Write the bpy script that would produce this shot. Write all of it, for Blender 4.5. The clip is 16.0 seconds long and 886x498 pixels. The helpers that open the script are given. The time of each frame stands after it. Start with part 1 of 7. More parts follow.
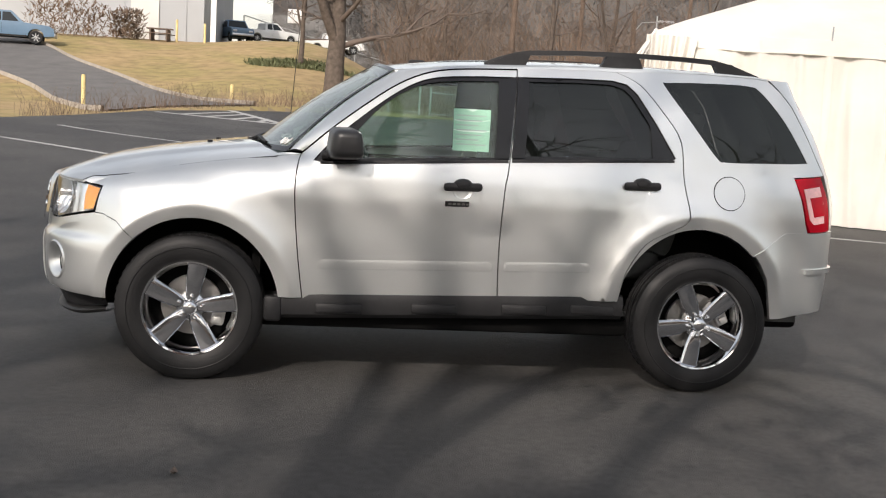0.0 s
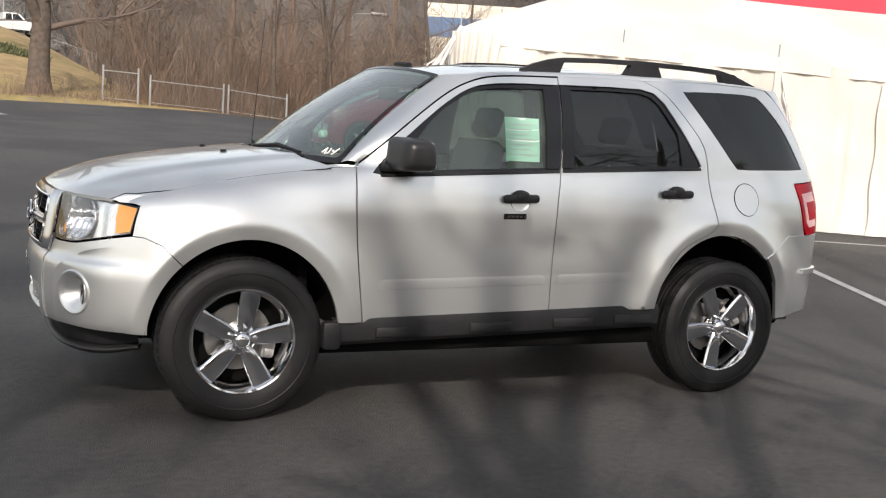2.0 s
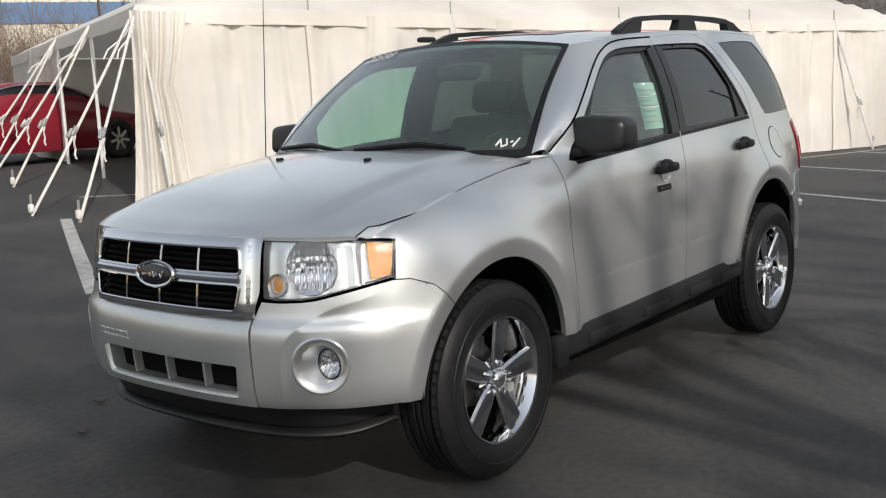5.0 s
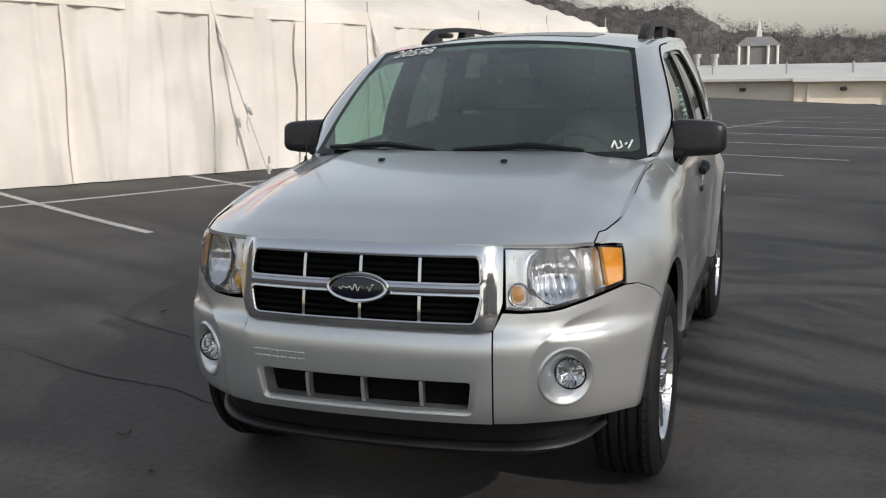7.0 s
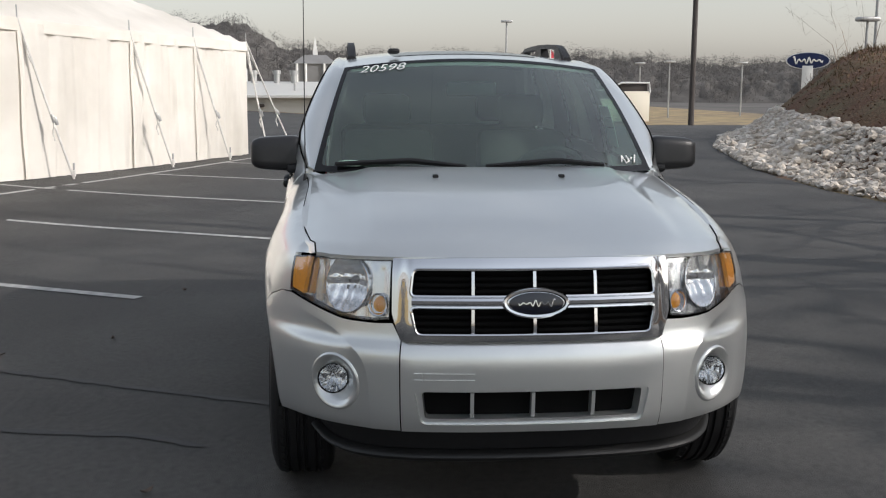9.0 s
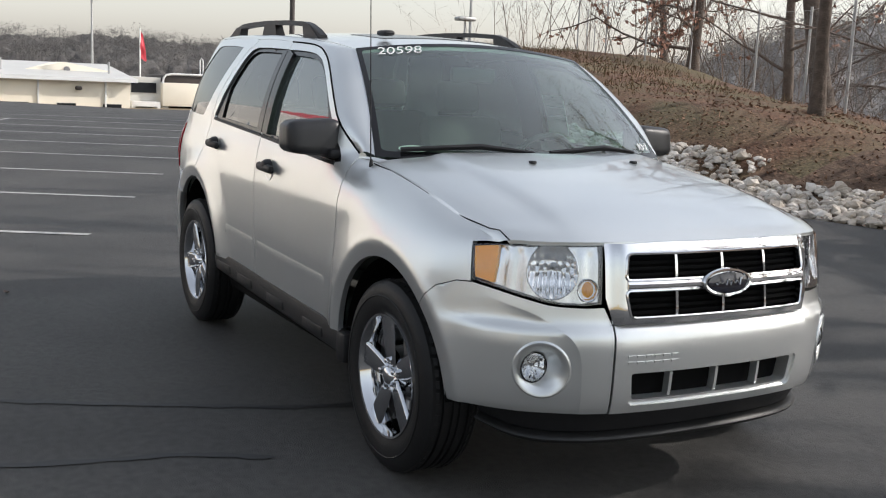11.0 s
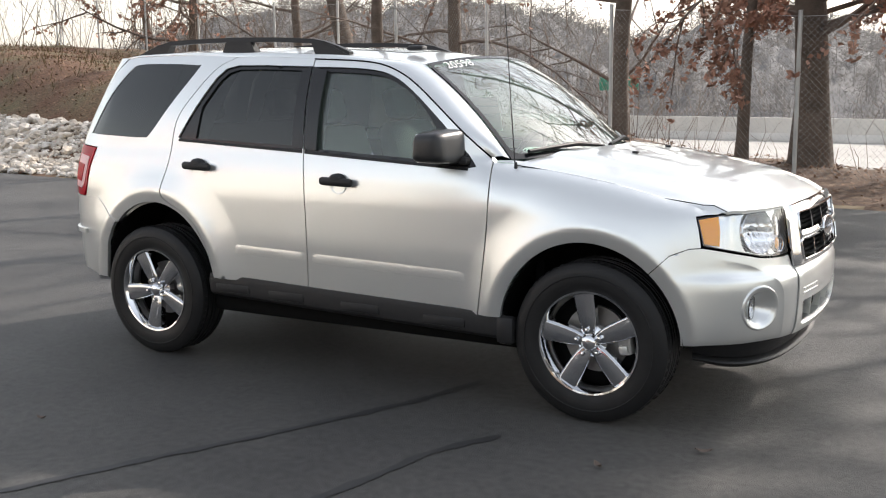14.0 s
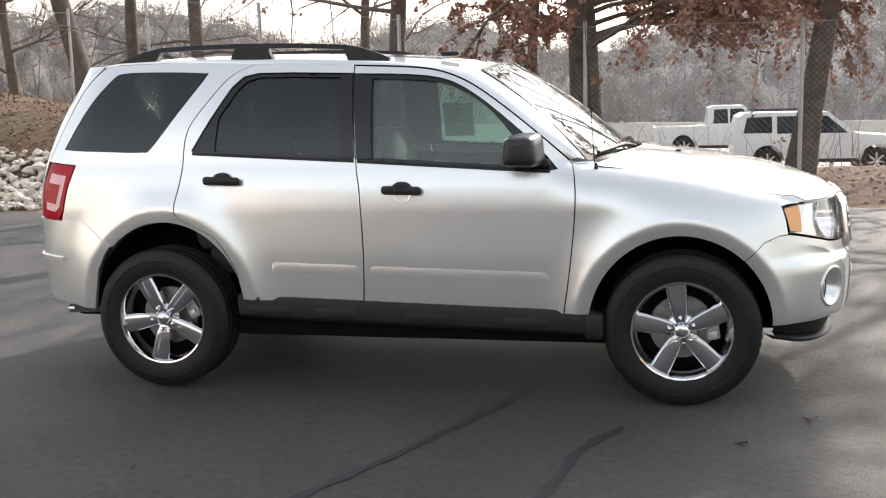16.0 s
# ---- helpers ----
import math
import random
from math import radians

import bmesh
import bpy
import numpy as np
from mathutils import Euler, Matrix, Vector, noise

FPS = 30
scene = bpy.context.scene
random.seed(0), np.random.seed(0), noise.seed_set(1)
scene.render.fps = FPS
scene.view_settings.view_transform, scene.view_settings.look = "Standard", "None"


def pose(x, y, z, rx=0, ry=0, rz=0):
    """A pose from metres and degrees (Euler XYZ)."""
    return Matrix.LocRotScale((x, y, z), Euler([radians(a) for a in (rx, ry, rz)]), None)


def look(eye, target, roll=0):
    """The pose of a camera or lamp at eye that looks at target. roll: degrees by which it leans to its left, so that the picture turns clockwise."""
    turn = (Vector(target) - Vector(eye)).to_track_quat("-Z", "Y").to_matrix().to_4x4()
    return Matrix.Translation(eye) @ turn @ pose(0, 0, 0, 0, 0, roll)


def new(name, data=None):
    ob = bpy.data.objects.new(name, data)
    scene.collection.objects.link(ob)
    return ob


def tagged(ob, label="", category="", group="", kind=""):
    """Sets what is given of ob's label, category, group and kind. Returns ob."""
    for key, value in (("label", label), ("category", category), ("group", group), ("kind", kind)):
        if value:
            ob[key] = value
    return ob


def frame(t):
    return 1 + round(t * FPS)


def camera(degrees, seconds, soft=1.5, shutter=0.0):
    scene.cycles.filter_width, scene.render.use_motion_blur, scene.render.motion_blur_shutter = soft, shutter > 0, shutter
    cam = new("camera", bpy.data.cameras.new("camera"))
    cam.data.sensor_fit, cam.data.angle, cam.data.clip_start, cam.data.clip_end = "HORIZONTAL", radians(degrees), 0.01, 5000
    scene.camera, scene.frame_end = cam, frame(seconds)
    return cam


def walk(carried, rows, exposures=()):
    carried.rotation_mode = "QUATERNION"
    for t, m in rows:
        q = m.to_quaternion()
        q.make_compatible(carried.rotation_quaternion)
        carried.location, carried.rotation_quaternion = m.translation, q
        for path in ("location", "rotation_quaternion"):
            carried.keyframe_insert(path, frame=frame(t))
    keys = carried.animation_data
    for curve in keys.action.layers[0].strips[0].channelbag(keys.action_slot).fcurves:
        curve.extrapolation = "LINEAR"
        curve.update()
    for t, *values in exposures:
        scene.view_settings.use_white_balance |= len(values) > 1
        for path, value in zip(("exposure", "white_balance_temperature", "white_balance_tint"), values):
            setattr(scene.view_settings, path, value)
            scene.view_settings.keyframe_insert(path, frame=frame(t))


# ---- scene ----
cam = camera(46.2, 16.0, 1.15)
PATH = [
    (0, (-0.738, -5.997, 1.392), (-0.482, -4.031, 1.131), 3.4),
    (0.5, (-1.114, -5.924, 1.358), (-0.736, -3.977, 1.102), 3.0),
    (1, (-1.528, -5.775, 1.343), (-1.003, -3.863, 1.079), 1.9),
    (1.5, (-1.969, -5.515, 1.358), (-1.295, -3.65, 1.099), 3.3),
    (2, (-2.404, -5.258, 1.379), (-1.572, -3.456, 1.133), 3.8),
    (2.5, (-2.767, -4.949, 1.359), (-1.793, -3.221, 1.106), 2.8),
    (3, (-3.12, -4.598, 1.369), (-2.011, -2.954, 1.113), 3.1),
    (3.2, (-3.27, -4.453, 1.386), (-2.108, -2.845, 1.131), 3.1),
    (5.3, (-4.409, -2.763, 1.406), (-2.81, -1.601, 1.099), -1.1),
    (5.5, (-4.484, -2.588, 1.424), (-2.848, -1.482, 1.11), 0.5),
    (6, (-4.737, -2.167, 1.434), (-3.008, -1.21, 1.127), 0.3),
    (6.5, (-4.932, -1.757, 1.459), (-3.127, -0.956, 1.14), -0.5),
    (7, (-5.104, -1.297, 1.491), (-3.237, -0.662, 1.16), -0.9),
    (7.5, (-5.255, -0.846, 1.513), (-3.331, -0.415, 1.176), -0.8),
    (8, (-5.323, -0.368, 1.492), (-3.36, -0.16, 1.17), -0.6),
    (8.5, (-5.345, 0.122, 1.491), (-3.371, 0.142, 1.166), 0.5),
    (9, (-5.333, 0.599, 1.508), (-3.365, 0.414, 1.2), 0.3),
    (9.2, (-5.275, 0.789, 1.458), (-3.316, 0.52, 1.158), 0.2),
    (11.3, (-4.59, 2.811, 1.453), (-2.926, 1.748, 1.135), 1.2),
    (11.5, (-4.506, 2.998, 1.49), (-2.888, 1.866, 1.168), -0.0),
    (12, (-4.243, 3.418, 1.472), (-2.737, 2.144, 1.142), -0.8),
    (12.5, (-3.95, 3.853, 1.488), (-2.554, 2.463, 1.146), 0.4),
    (13, (-3.679, 4.281, 1.527), (-2.408, 2.771, 1.206), -0.3),
    (13.5, (-3.337, 4.655, 1.513), (-2.207, 3.036, 1.197), -1.3),
    (14, (-2.987, 5.029, 1.505), (-1.997, 3.32, 1.188), -0.6),
    (14.5, (-2.652, 5.318, 1.523), (-1.784, 3.546, 1.199), -0.5),
    (15, (-2.178, 5.506, 1.534), (-1.455, 3.669, 1.213), -1.2),
    (15.5, (-1.647, 5.676, 1.520), (-1.100, 3.777, 1.212), -1.3),
    (16, (-1.228, 5.695, 1.507), (-0.810, 3.763, 1.201), -1.4),
]
EXPOSURES = [(0, 0.44, 6600, 14), (1.0, 0.50, 6570, 14), (3.2, 0.48, 6480, 13), (5.5, 0.02, 6320, 12), (7.0, 0.04, 6320, 12), (9.0, 0.22, 6220, 12), (11.5, 0.67, 6270, 12), (13.0, 1.00, 6420, 12), (14.5, 1.19, 6520, 13), (16, 1.25, 6570, 14)]
walk(cam, [(t, look(eye, target, roll)) for t, eye, target, roll in PATH], EXPOSURES)


# ---- light ----
SUN_AZ = Vector((-0.41, -0.91, 0)).normalized()
SUN_EL = radians(33)
world = bpy.data.worlds.new("sky_world")
scene.world = world
world.use_nodes = True
wn = world.node_tree.nodes
sky = wn.new("ShaderNodeTexSky")
sky.sky_type = 'NISHITA'
sky.sun_disc = False
sky.sun_elevation = SUN_EL
sky.sun_rotation = math.atan2(SUN_AZ.x, SUN_AZ.y)
sky.air_density, sky.dust_density, sky.ozone_density = 1.6, 1.9, 1.0
haze = wn.new("ShaderNodeHueSaturation")
haze.inputs["Saturation"].default_value = 0.36
world.node_tree.links.new(sky.outputs[0], haze.inputs["Color"])
world.node_tree.links.new(haze.outputs[0], wn["Background"].inputs[0])
wn["Background"].inputs[1].default_value = 0.14
sun_data = bpy.data.lights.new("sun", 'SUN')
sun_data.energy, sun_data.angle, sun_data.color = 2.8, radians(0.7), (1.0, 0.92, 0.82)
sun = new("sun", sun_data)
sun_dir = SUN_AZ * math.cos(SUN_EL) + Vector((0, 0, math.sin(SUN_EL)))
sun.matrix_world = look(sun_dir * 60, (0, 0, 0))

# ---- mesh helpers ----
from mathutils import geometry


class Shape:
    """Vertices and faces gathered in plain lists."""

    def __init__(self):
        self.v, self.f = [], []

    def add(self, verts, faces):
        n = len(self.v)
        self.v.extend(tuple(p) for p in verts)
        self.f.extend(tuple(i + n for i in f) for f in faces)
        return self

    def box(self, lo, hi, m=None):
        p = [Vector((x, y, z)) for z in (lo[2], hi[2]) for y in (lo[1], hi[1]) for x in (lo[0], hi[0])]
        if m is not None:
            p = [m @ q for q in p]
        return self.add(p, [(0, 2, 3, 1), (4, 5, 7, 6), (0, 1, 5, 4), (2, 6, 7, 3), (0, 4, 6, 2), (1, 3, 7, 5)])

    def rbox(self, lo, hi, b, m=None):
        """A box with bevelled edges."""
        bm = bmesh.new()
        bmesh.ops.create_cube(bm, size=1.0)
        for v in bm.verts:
            v.co = Vector([(lo[i] + hi[i]) / 2 + v.co[i] * (hi[i] - lo[i]) for i in range(3)])
        bmesh.ops.bevel(bm, geom=bm.edges[:], offset=b, segments=2, affect='EDGES', profile=0.5)
        bm.verts.index_update()
        verts = [m @ v.co if m is not None else v.co.copy() for v in bm.verts]
        self.add(verts, [[v.index for v in f.verts] for f in bm.faces])
        bm.free()
        return self

    def tube(self, pts, radii, n=6, caps=True):
        pts = [Vector(p) for p in pts]
        if not hasattr(radii, "__len__"):
            radii = [radii] * len(pts)
        ring, base = [], len(self.v)
        up = Vector((0.31, 0.17, 0.93))
        for i, p in enumerate(pts):
            d = (pts[min(i + 1, len(pts) - 1)] - pts[max(i - 1, 0)]).normalized()
            if i == 0:
                a = d.cross(up if abs(d.dot(up)) < 0.95 else Vector((1, 0, 0))).normalized()
            else:
                a = (a - d * a.dot(d)).normalized()
            b = d.cross(a)
            for k in range(n):
                w = 2 * math.pi * k / n
                ring.append(p + (a * math.cos(w) + b * math.sin(w)) * radii[i])
        faces = [(i * n + k, i * n + (k + 1) % n, (i + 1) * n + (k + 1) % n, (i + 1) * n + k) for i in range(len(pts) - 1) for k in range(n)]
        if caps:
            faces += [tuple(range(n))[::-1], tuple((len(pts) - 1) * n + k for k in range(n))]
        return self.add(ring, faces)

    def lathe(self, prof, n=48, m=None, closed=False):
        """prof: (r, y) pairs turned about the y axis."""
        vs = []
        for k in range(n):
            w = 2 * math.pi * k / n
            for r, y in prof:
                vs.append(Vector((r * math.cos(w), y, r * math.sin(w))))
        if m is not None:
            vs = [m @ v for v in vs]
        q = len(prof)
        last = q if closed else q - 1
        return self.add(vs, [(k * q + j, k * q + (j + 1) % q, ((k + 1) % n) * q + (j + 1) % q, ((k + 1) % n) * q + j) for k in range(n) for j in range(last)])

    def grid(self, fn, us, vs):
        pts = [fn(u, v) for v in vs for u in us]
        n = len(us)
        return self.add(pts, [(j * n + i, j * n + i + 1, (j + 1) * n + i + 1, (j + 1) * n + i) for j in range(len(vs) - 1) for i in range(n - 1)])

    def mirror(self):
        """The same shape on the other side of the plane y = 0."""
        s = Shape()
        s.v = [(x, -y, z) for x, y, z in self.v]
        s.f = [f[::-1] for f in self.f]
        return s

    def join(self, other):
        return self.add(other.v, other.f)

    def mesh(self, name, smooth=None):
        me = bpy.data.meshes.new(name)
        me.from_pydata(self.v, [], self.f)
        me.update()
        if smooth is not None:
            me.shade_smooth()
            me.set_sharp_from_angle(angle=radians(smooth))
        return me


def part(name, shape, material, parent=None, label="", smooth=35):
    """Links a shape as one mesh object, under a thing or a part where one is given."""
    me = shape if isinstance(shape, bpy.types.Mesh) else shape.mesh(name, smooth)
    if not me.materials:
        me.materials.append(material)
    ob = new(name, me)
    if parent is not None:
        ob.parent = parent
    if label:
        ob["label"] = label
    return ob


def thing(name, label, category, group="", kind="", m=None):
    ob = tagged(new(name), label, category, group, kind)
    ob.empty_display_size = 0.1
    if m is not None:
        ob.matrix_world = m
    return ob


def ss(t):
    t = min(1.0, max(0.0, t))
    return t * t * (3 - 2 * t)


def curve(pts):
    """A smooth monotone interpolant through (t, value) pairs."""
    xs, ys = [p[0] for p in pts], [p[1] for p in pts]
    n = len(xs)
    d = [(ys[i + 1] - ys[i]) / (xs[i + 1] - xs[i]) for i in range(n - 1)]
    g = [d[0]] + [0.0 if d[i - 1] * d[i] <= 0 else 2 * d[i - 1] * d[i] / (d[i - 1] + d[i]) for i in range(1, n - 1)] + [d[-1]]

    def at(x):
        if x <= xs[0]:
            return ys[0] + g[0] * (x - xs[0])
        if x >= xs[-1]:
            return ys[-1] + g[-1] * (x - xs[-1])
        i = 0
        while x > xs[i + 1]:
            i += 1
        h = xs[i + 1] - xs[i]
        u = (x - xs[i]) / h
        return (ys[i] * (1 + 2 * u) * (1 - u) ** 2 + g[i] * h * u * (1 - u) ** 2 + ys[i + 1] * u * u * (3 - 2 * u) + g[i + 1] * h * u * u * (u - 1))
    return at


def smooth_line(pts, k=6, closed=False):
    """Catmull-Rom points through 2D or 3D control points."""
    pts = [Vector(p) for p in pts]
    n, out = len(pts), []
    for i in range(n if closed else n - 1):
        if closed:
            p0, p1, p2, p3 = (pts[(i + j - 1) % n] for j in range(4))
        else:
            p0, p1, p2, p3 = pts[max(i - 1, 0)], pts[i], pts[i + 1], pts[min(i + 2, n - 1)]
        for j in range(k):
            u = j / k
            out.append(0.5 * ((2 * p1) + (p2 - p0) * u + (2 * p0 - 5 * p1 + 4 * p2 - p3) * u * u + (3 * p1 - p0 - 3 * p2 + p3) * u ** 3))
    if not closed:
        out.append(pts[-1])
    return out


def inside(p, poly):
    x, y, c = p[0], p[1], False
    for i in range(len(poly)):
        (x1, y1), (x2, y2) = poly[i][:2], poly[i - 1][:2]
        if (y1 > y) != (y2 > y) and x < (x2 - x1) * (y - y1) / (y2 - y1) + x1:
            c = not c
    return c


def refine(poly, step):
    out = []
    for i in range(len(poly)):
        a, b = Vector(poly[i - 1][:2]), Vector(poly[i][:2])
        k = max(1, int((b - a).length / step))
        out += [a.lerp(b, j / k) for j in range(k)]
    return out


def fill(outer, holes=(), step=0.04):
    """Triangles of a flat outline with holes: points, triangles, and the loops of edge points."""
    loops = [refine(l, step) for l in (outer, *holes)]
    pts, edges, idx = [], [], []
    for l in loops:
        n = len(pts)
        pts += l
        idx.append(list(range(n, n + len(l))))
        edges += [(n + i, n + (i + 1) % len(l)) for i in range(len(l))]
    x0, x1 = min(p[0] for p in loops[0]), max(p[0] for p in loops[0])
    y0, y1 = min(p[1] for p in loops[0]), max(p[1] for p in loops[0])
    nx, ny = int((x1 - x0) / step) + 1, int((y1 - y0) / step) + 1
    edge = np.array([tuple(p) for p in pts])
    for j in range(ny + 1):
        for i in range(nx + 1):
            p = Vector((x0 + (i + 0.5 * (j % 2)) * step, y0 + j * step))
            if inside(p, loops[0]) and not any(inside(p, h) for h in loops[1:]) and np.min(np.hypot(edge[:, 0] - p.x, edge[:, 1] - p.y)) > step * 0.45:
                pts.append(p)
    vs, _, fs, vo, _, _ = geometry.delaunay_2d_cdt(pts, edges, [], 0, 1e-6)
    keep = []
    for f in fs:
        c = sum((vs[i] for i in f), Vector((0, 0))) / 3
        if inside(c, loops[0]) and not any(inside(c, h) for h in loops[1:]):
            keep.append(tuple(f))
    return vs, keep, loops


# ---- materials ----
def material(name, color, rough=0.6, metal=0.0, vary=0.15, scale=8.0, bump=0.0, bump_scale=60.0, second=None, mix_scale=1.5, coat=0.0, spec=0.5, trans=0.0, ior=1.45, stops=(0.42, 0.62), random_tint=0.0):
    """A principled surface with tone variation at two scales, and relief."""
    m = bpy.data.materials.new(name)
    m.use_nodes = True
    nt = m.node_tree
    b = nt.nodes["Principled BSDF"]
    b.inputs["Roughness"].default_value, b.inputs["Metallic"].default_value = rough, metal
    b.inputs["Coat Weight"].default_value, b.inputs["Coat Roughness"].default_value = coat, 0.04
    b.inputs["Specular IOR Level"].default_value = spec
    b.inputs["Transmission Weight"].default_value, b.inputs["IOR"].default_value = trans, ior
    co = nt.nodes.new("ShaderNodeTexCoord")
    out = None
    rgb = nt.nodes.new("ShaderNodeRGB")
    rgb.outputs[0].default_value = (*color, 1)
    out = rgb.outputs[0]
    if second is not None:
        n = nt.nodes.new("ShaderNodeTexNoise")
        n.inputs["Scale"].default_value, n.inputs["Detail"].default_value = mix_scale, 6
        nt.links.new(co.outputs["Object"], n.inputs["Vector"])
        r = nt.nodes.new("ShaderNodeValToRGB")
        r.color_ramp.elements[0].position, r.color_ramp.elements[1].position = stops
        nt.links.new(n.outputs[0], r.inputs[0])
        mx = nt.nodes.new("ShaderNodeMixRGB")
        nt.links.new(r.outputs[0], mx.inputs[0])
        nt.links.new(out, mx.inputs[1])
        mx.inputs[2].default_value = (*second, 1)
        out = mx.outputs[0]
    if vary:
        n = nt.nodes.new("ShaderNodeTexNoise")
        n.inputs["Scale"].default_value, n.inputs["Detail"].default_value = scale, 8
        nt.links.new(co.outputs["Object"], n.inputs["Vector"])
        mr = nt.nodes.new("ShaderNodeMapRange")
        mr.inputs[1].default_value, mr.inputs[2].default_value = 0.25, 0.75
        mr.inputs[3].default_value, mr.inputs[4].default_value = 1 - vary, 1 + vary
        nt.links.new(n.outputs[0], mr.inputs[0])
        hs = nt.nodes.new("ShaderNodeHueSaturation")
        nt.links.new(out, hs.inputs["Color"])
        if random_tint:
            oi = nt.nodes.new("ShaderNodeObjectInfo")
            m2 = nt.nodes.new("ShaderNodeMapRange")
            m2.inputs[3].default_value, m2.inputs[4].default_value = 1 - random_tint, 1 + random_tint
            nt.links.new(oi.outputs["Random"], m2.inputs[0])
            ml = nt.nodes.new("ShaderNodeMath")
            ml.operation = 'MULTIPLY'
            nt.links.new(m2.outputs[0], ml.inputs[0])
            nt.links.new(mr.outputs[0], ml.inputs[1])
            nt.links.new(ml.outputs[0], hs.inputs["Value"])
        else:
            nt.links.new(mr.outputs[0], hs.inputs["Value"])
        out = hs.outputs[0]
    nt.links.new(out, b.inputs["Base Color"])
    if bump:
        n = nt.nodes.new("ShaderNodeTexNoise")
        n.inputs["Scale"].default_value, n.inputs["Detail"].default_value = bump_scale, 5
        nt.links.new(co.outputs["Object"], n.inputs["Vector"])
        bp = nt.nodes.new("ShaderNodeBump")
        bp.inputs["Strength"].default_value, bp.inputs["Distance"].default_value = bump, 0.02
        nt.links.new(n.outputs[0], bp.inputs["Height"])
        nt.links.new(bp.outputs[0], b.inputs["Normal"])
    return m


def glass(name, tint, rough=0.0, glare_dust=0.0, power=2.5, least=0.07):
    """A thin pane: tinted see-through with a clear reflection by Fresnel."""
    m = bpy.data.materials.new(name)
    m.use_nodes = True
    nt = m.node_tree
    nt.nodes.remove(nt.nodes["Principled BSDF"])
    tr, gl, fr, mx, pw, ml = (nt.nodes.new(k) for k in ("ShaderNodeBsdfTransparent", "ShaderNodeBsdfGlossy", "ShaderNodeLayerWeight", "ShaderNodeMixShader", "ShaderNodeMath", "ShaderNodeMath"))
    tr.inputs[0].default_value = (*tint, 1)
    gl.inputs["Roughness"].default_value = rough
    fr.inputs[0].default_value = 0.5
    pw.operation, pw.inputs[1].default_value = 'POWER', power
    ml.operation, ml.inputs[1].default_value, ml.inputs[2].default_value = 'MULTIPLY_ADD', 0.9, least
    nt.links.new(fr.outputs["Facing"], pw.inputs[0])
    nt.links.new(pw.outputs[0], ml.inputs[0])
    nt.links.new(ml.outputs[0], mx.inputs[0])
    nt.links.new(tr.outputs[0], mx.inputs[1])
    nt.links.new(gl.outputs[0], mx.inputs[2])
    last = mx
    if glare_dust:
        # greenish diffuse layer: painted veiling glare together with a thin dust film
        df, m2 = nt.nodes.new("ShaderNodeBsdfDiffuse"), nt.nodes.new("ShaderNodeMixShader")
        df.inputs[0].default_value = (0.46, 0.58, 0.52, 1)
        m2.inputs[0].default_value = glare_dust
        nt.links.new(mx.outputs[0], m2.inputs[1])
        nt.links.new(df.outputs[0], m2.inputs[2])
        last = m2
    nt.links.new(last.outputs[0], nt.nodes["Material Output"].inputs[0])
    return m


ASPHALT = material("asphalt", (0.046, 0.0445, 0.0435), 0.68, vary=0.32, scale=26, bump=0.5, bump_scale=210, second=(0.070, 0.0675, 0.064), mix_scale=0.55, spec=0.45)
ROAD = material("drive_asphalt", (0.13, 0.125, 0.12), 0.85, vary=0.2, scale=1.2, bump=0.3, bump_scale=90)
LINE = material("line_paint", (0.40, 0.40, 0.385), 0.7, vary=0.35, scale=14, second=(0.22, 0.22, 0.22), mix_scale=9, stops=(0.55, 0.75))
EARTH = material("earth", (0.22, 0.17, 0.105), 0.95, vary=0.35, scale=0.9, bump=0.8, bump_scale=7, second=(0.30, 0.23, 0.12), mix_scale=0.25)
SOIL = material("bank_soil", (0.130, 0.070, 0.041), 0.95, vary=0.6, scale=22.0, bump=1.0, bump_scale=26, second=(0.125, 0.098, 0.052), mix_scale=0.7)
LITTER = material("leaf_litter", (0.095, 0.058, 0.038), 0.95, vary=0.5, scale=9.0, bump=1.0, bump_scale=25, second=(0.145, 0.095, 0.062), mix_scale=6)
DRYGRASS = material("dry_grass", (0.33, 0.235, 0.115), 0.95, vary=0.3, scale=1.5, bump=0.8, bump_scale=14, second=(0.28, 0.22, 0.09), mix_scale=0.3)
CONCRETE = material("concrete", (0.62, 0.59, 0.54), 0.85, vary=0.15, scale=0.8, bump=0.2, bump_scale=30)
CANVAS = material("canvas", (0.86, 0.82, 0.75), 0.55, vary=0.10, scale=0.9, bump=0.6, bump_scale=5.5, second=(0.74, 0.70, 0.63), mix_scale=0.6)

def let_through(m, amount, color):
    """Mixes in light from behind: real for thin cloth, added on the far twigs."""
    nt = m.node_tree
    tl, mx = nt.nodes.new("ShaderNodeBsdfTranslucent"), nt.nodes.new("ShaderNodeMixShader")
    tl.inputs[0].default_value = (*color, 1)
    mx.inputs[0].default_value = amount
    nt.links.new(nt.nodes["Principled BSDF"].outputs[0], mx.inputs[1])
    nt.links.new(tl.outputs[0], mx.inputs[2])
    nt.links.new(mx.outputs[0], nt.nodes["Material Output"].inputs[0])


